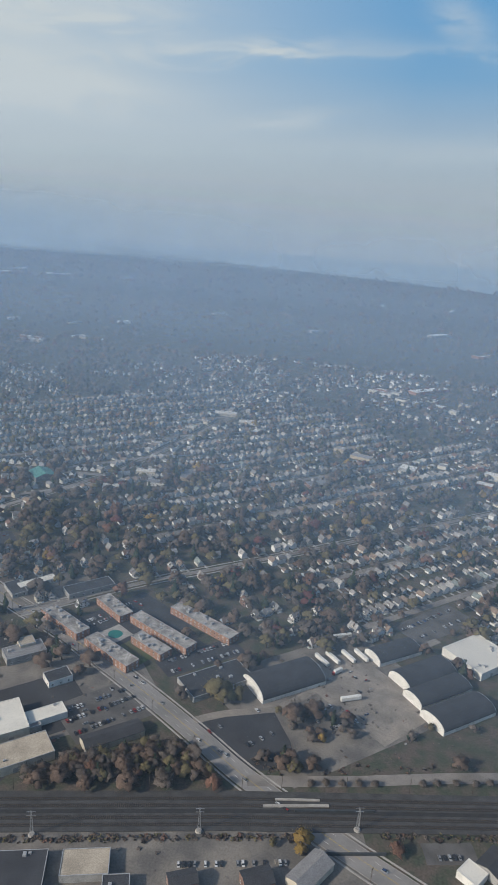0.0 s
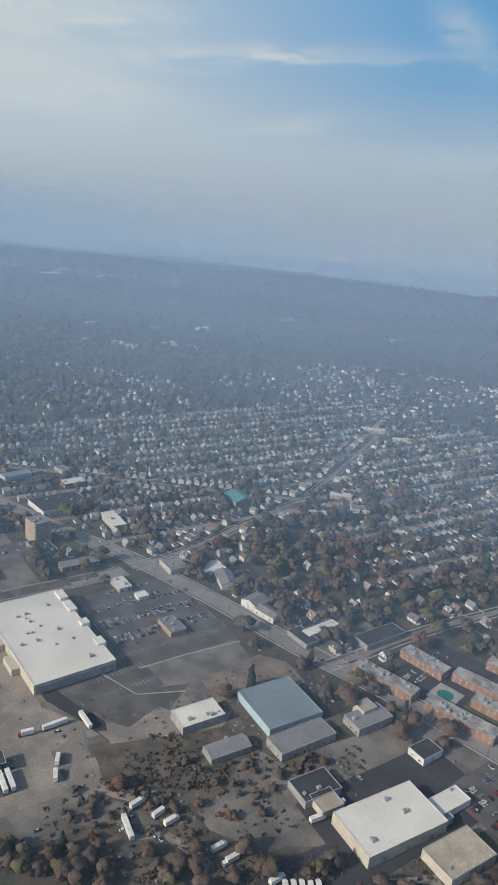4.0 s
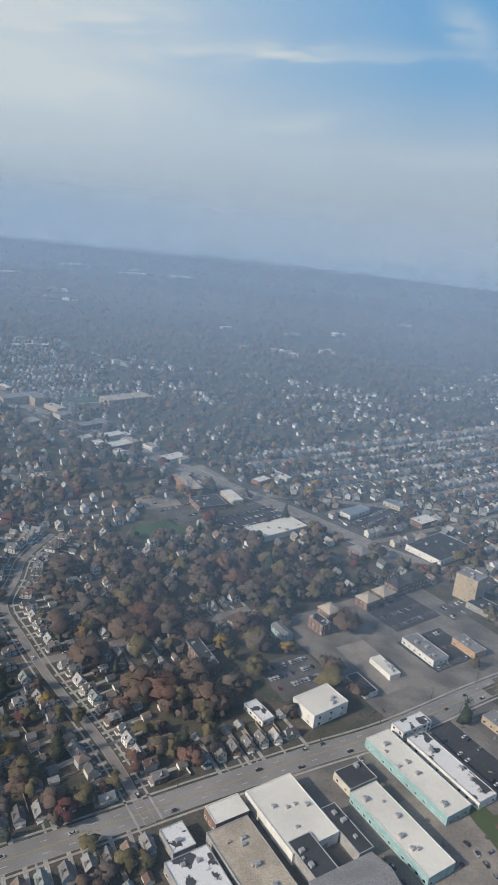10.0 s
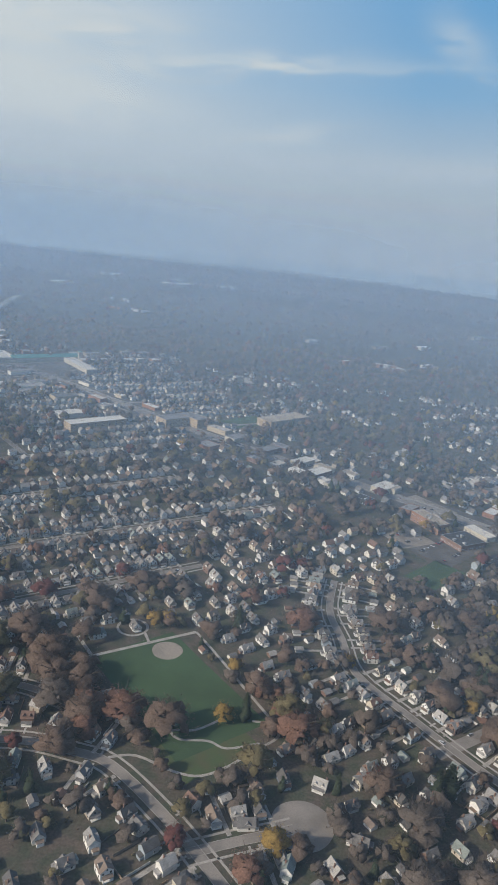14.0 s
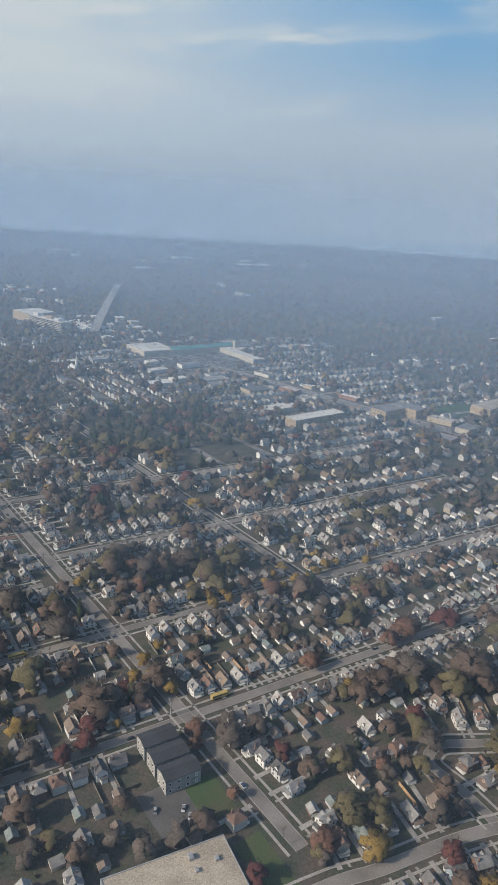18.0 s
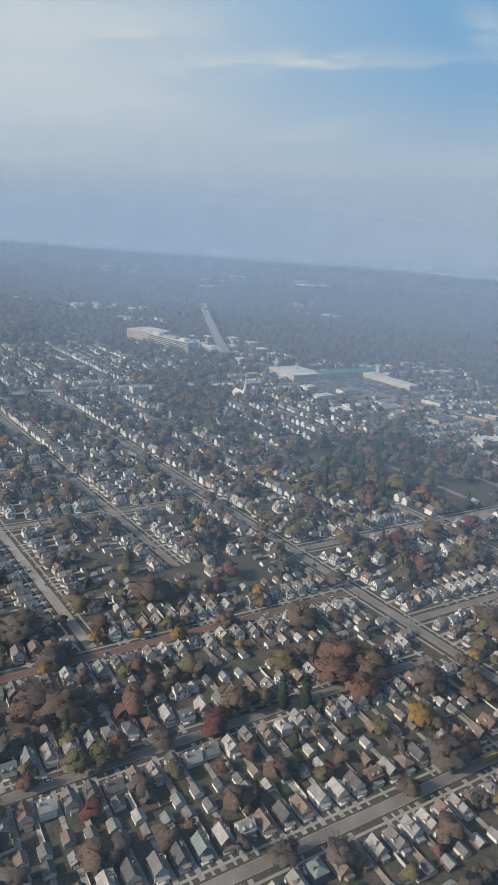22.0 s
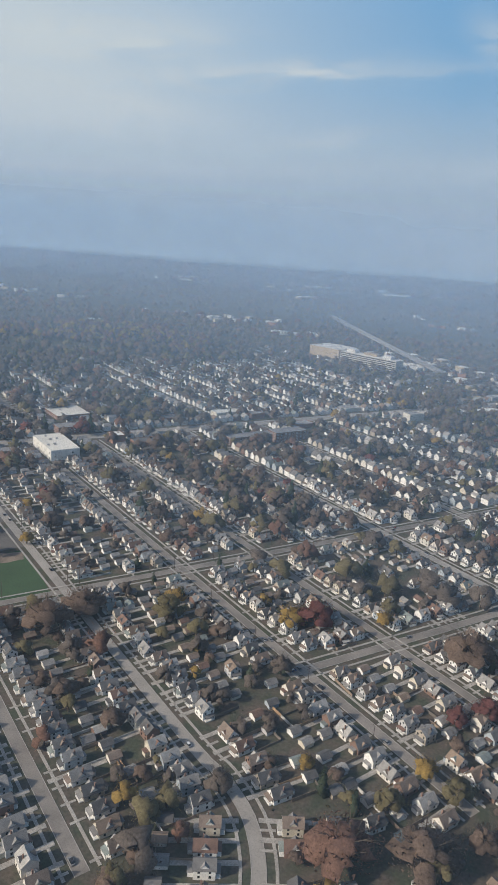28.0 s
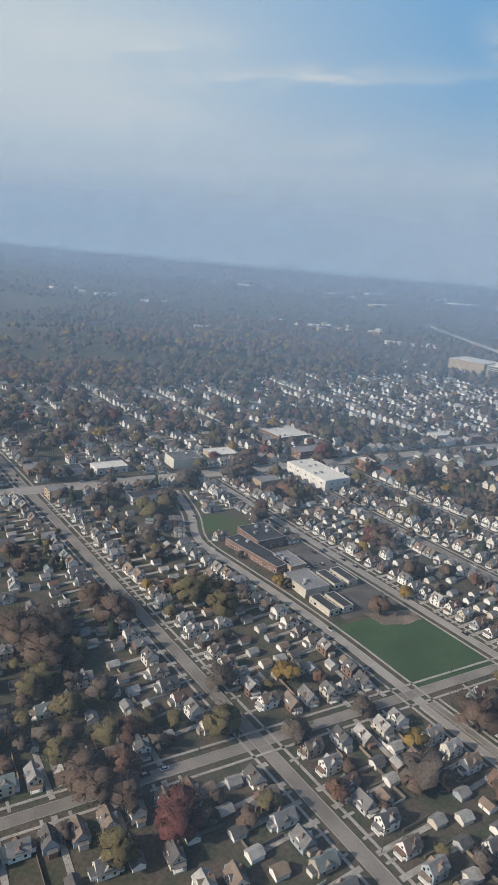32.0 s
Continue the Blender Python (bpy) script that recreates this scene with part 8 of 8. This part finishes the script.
def scrub(x, y, hw, hd, rot, n, seed, mix, size=(1.2, 3.4), clear=1.0):
    rng = random.Random(seed)
    c, s = math.cos(radians(rot)), math.sin(radians(rot))
    for i in range(n):
        a, b = rng.uniform(-hw, hw), rng.uniform(-hd, hd)
        px, py = x + a * c - b * s, y + a * s + b * c
        if noise.noise(Vector((px * 0.06, py * 0.06, seed))) > -0.12 and is_free(px, py, clear, clear, 0):
            bush(px, py, rng.choice(mix), rng.uniform(*size), i)


WASTE = ["brown"] * 4 + ["bare"] * 4 + ["rust", "olive"]
scrub(-330, 318, 100, 34, 38, 620, 41, WASTE)
scrub(-330, 385, 60, 30, 46, 130, 42, WASTE, (0.8, 2.0))
scrub(-364, 334, 30, 26, 20, 330, 52, WASTE, (1.4, 3.8), 0.2)
scrub(-300, 272, 60, 8, 17, 240, 53, WASTE, (1.4, 3.2), 0.2)
scrub(-250, 296, 230, 7, 17, 420, 43, WASTE)
scrub(60, 385, 120, 8, 17, 150, 44, WASTE)
scrub(20, 270, 150, 6, 17, 160, 45, WASTE)
scrub(-470, 330, 60, 60, 46, 110, 46, WASTE, (0.7, 1.8))
scrub(40, 430, 70, 30, 45, 110, 47, WASTE, (0.8, 2.2))
scrub(-640, 420, 90, 60, 46, 160, 48, ["olive", "green", "brown", "bare"], (0.8, 2.2))
scrub(-1250, 280, 520, 120, 0, 900, 49, ["olive"] * 3 + ["brown"] * 2 + ["green"] * 2 + ["bare"], (0.9, 2.2), 0.3)
scrub(-2000, 260, 260, 110, 0, 420, 50, ["olive"] * 3 + ["brown"] * 2 + ["green"] * 2 + ["bare"], (0.9, 2.2), 0.3)
BANK = [(-420, 190), (-300, 226), (-190, 258), (-122, 280), (-74, 296), (-25, 311), (20, 326), (60, 337), (130, 357), (240, 390)]
brng = random.Random(61)
for (x0, y0), (x1, y1) in zip(BANK, BANK[1:]):
    for k in range(int(math.hypot(x1 - x0, y1 - y0) * 1.1)):
        s = brng.random()
        x, y = x0 + (x1 - x0) * s, y0 + (y1 - y0) * s - brng.uniform(0, 4.5)
        if not -22 < x < 24:
            bush(x, y, brng.choice(["brown"] * 3 + ["bare"] * 3 + ["olive"] * 2 + ["rust"]), brng.uniform(1.4, 3.6), k)
# heaps of rubble, pallets and scrap on the works ground
rubble = Joined()
grng = random.Random(9)
for cx, cy, spread, n in ((-330, 390, 26, 220), (-300, 430, 18, 120), (-455, 345, 30, 90), (-370, 300, 34, 90), (-20, 455, 26, 160), (20, 440, 20, 90), (-270, 352, 12, 70), (-610, 300, 20, 60), (-540, 350, 30, 80), (-180, 372, 18, 60), (-90, 276, 24, 60), (-350, 410, 16, 90)):
    for k in range(n * 2 // 3):
        x, y = cx + grng.gauss(0, spread), cy + grng.gauss(0, spread)
        if is_free(x, y, 0.5, 0.5, 0) or grng.random() < 0.35:
            w, d, h, a = grng.uniform(0.3, 1.6), grng.uniform(0.3, 1.3), grng.uniform(0.2, 0.9), grng.uniform(0, 6.28)
            c, s = math.cos(a), math.sin(a)
            o = [(-w, -d), (w, -d), (w, d), (-w, d)]
            rubble.add([(x + p * c - q * s, y + p * s + q * c, 0.02) for p, q in o] + [(x + 0.7 * p * c - 0.75 * q * s, y + 0.7 * p * s + 0.75 * q * c, h) for p, q in o], [(0, 1, 5, 4), (1, 2, 6, 5), (2, 3, 7, 6), (3, 0, 4, 7), (4, 5, 6, 7)])
rubble.put("rubble", [mat("rubble_mix", (0.3, 0.3, 0.3), 0.95, 0.3, vary="island", ramp=[(0, (0.21, 0.19, 0.165)), (0.4, (0.10, 0.085, 0.075)), (0.8, (0.33, 0.31, 0.29)), (0.88, (0.17, 0.09, 0.07))])], "heaps of rubble, pallets and scrap on earth", "rubble")
for k, j in far_tree.items():
    if j.n:
        j.put("distant_" + k + "_trees", [M[k], M["bark"]], {"bare": "distant leafless grey-brown trees", "rust": "distant rust-orange trees", "olive": "distant olive-green trees", "gold": "distant golden trees", "green": "distant dark conifers", "crimson": "distant crimson trees", "brown": "distant brown autumn trees"}[k], "trees")


# ---- back garden with a trampoline ----
def trampoline(x, y, r):
    """A round mat in a padded ring on legs, with a net on poles."""
    t = thing("trampoline", pose(x, y, 0.05), "round garden trampoline with a blue padded ring", "trampoline")
    ends = [(math.cos(i * math.pi / 8), math.sin(i * math.pi / 8)) for i in range(16)]
    bm = bmesh.new()
    poly(bm, [(0.82 * r * c, 0.82 * r * q) for c, q in ends], 0.86)
    part("jumping_mat", bm, M["tyre"], t)
    bm = bmesh.new()
    for (c, q), (e, g) in zip(ends, ends[1:] + ends[:1]):
        low, high = [[bm.verts.new((c * k, q * k, z)) for k, z in ((0.8 * r, 0.84), (r, 0.84), (r, 0.96), (0.8 * r, 0.96))] for c, q in ((c, q), (e, g))]
        for i in range(4):
            j = (i + 1) % 4
            bm.faces.new((low[i], low[j], high[j], high[i]))
    part("padded_ring", bm, mat("blue_vinyl", (0.06, 0.13, 0.30), 0.5, 0.15), t, "blue vinyl pad")
    for i in range(0, 16, 4):
        bm = bmesh.new()
        tube(bm, (0.9 * r * ends[i][0], 0.9 * r * ends[i][1], 0), (0.9 * r * ends[i][0], 0.9 * r * ends[i][1], 2.4), 0.04, 0.04, 6)
        part("pole", bm, M["galv"], t)


trampoline(-2031, 234, 2.4)


# ---- haze sheets ----
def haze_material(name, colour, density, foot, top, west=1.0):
    """Colour of a see-through sheet that imitates lit haze: clear at its foot, thickest some way up, faded out high
    above; denser towards the sun for the brighter glow there.
    """
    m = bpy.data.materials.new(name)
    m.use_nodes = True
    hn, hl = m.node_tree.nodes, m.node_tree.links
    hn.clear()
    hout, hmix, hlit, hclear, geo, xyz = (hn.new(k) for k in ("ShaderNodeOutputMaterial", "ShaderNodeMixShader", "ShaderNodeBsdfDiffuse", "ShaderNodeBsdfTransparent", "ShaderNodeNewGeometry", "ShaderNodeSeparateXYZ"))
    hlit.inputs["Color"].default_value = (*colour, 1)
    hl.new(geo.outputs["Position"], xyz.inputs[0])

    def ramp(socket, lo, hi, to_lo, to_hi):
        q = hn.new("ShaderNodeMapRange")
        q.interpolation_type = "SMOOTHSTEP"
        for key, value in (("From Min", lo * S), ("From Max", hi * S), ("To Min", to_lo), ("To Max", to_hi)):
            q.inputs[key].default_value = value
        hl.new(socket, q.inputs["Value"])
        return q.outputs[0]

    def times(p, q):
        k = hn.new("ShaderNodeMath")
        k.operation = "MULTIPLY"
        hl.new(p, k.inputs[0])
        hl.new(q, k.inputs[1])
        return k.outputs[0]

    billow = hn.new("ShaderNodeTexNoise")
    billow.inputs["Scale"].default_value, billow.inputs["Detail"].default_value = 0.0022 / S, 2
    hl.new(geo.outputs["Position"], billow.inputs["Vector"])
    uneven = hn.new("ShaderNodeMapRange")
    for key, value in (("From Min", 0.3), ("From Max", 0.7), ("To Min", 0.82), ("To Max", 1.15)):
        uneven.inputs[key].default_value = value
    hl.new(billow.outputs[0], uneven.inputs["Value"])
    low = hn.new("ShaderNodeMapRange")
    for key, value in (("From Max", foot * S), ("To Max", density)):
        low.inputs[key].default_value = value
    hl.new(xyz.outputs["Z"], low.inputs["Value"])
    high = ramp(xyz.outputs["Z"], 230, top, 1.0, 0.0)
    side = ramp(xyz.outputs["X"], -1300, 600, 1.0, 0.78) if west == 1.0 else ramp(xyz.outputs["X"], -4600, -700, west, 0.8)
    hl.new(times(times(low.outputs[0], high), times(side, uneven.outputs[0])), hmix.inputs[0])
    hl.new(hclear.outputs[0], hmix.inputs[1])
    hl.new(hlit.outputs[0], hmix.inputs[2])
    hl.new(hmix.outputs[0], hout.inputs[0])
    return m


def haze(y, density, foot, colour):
    """One upright see-through sheet across the view, standing in for haze."""
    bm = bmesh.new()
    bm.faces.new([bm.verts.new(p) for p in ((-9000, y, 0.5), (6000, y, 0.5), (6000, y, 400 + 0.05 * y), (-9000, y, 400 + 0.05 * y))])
    tagged(part("haze_layer", bm, haze_material("haze", colour, density, foot, 470 if y < 4000 else 400 + 0.05 * y, 2.1 if y > 4000 else 1.6 if y > 2500 else 1.0)), "see-through pale blue sheet standing in for haze", "haze", kind="stuff")


# the nearest sheet is added before everything, a veil that lifts the dark tones
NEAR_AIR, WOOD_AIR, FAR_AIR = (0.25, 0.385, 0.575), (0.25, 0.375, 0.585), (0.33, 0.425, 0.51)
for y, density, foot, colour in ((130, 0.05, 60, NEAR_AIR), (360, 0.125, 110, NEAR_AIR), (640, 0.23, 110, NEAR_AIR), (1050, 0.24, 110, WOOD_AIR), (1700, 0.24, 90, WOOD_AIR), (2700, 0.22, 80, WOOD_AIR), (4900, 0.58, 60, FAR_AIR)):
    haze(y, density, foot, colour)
for ob in scene.objects:
    if ob.parent is None and ob.type in ("MESH", "EMPTY"):
        ob.matrix_basis = Matrix.Scale(S, 4) @ ob.matrix_basis
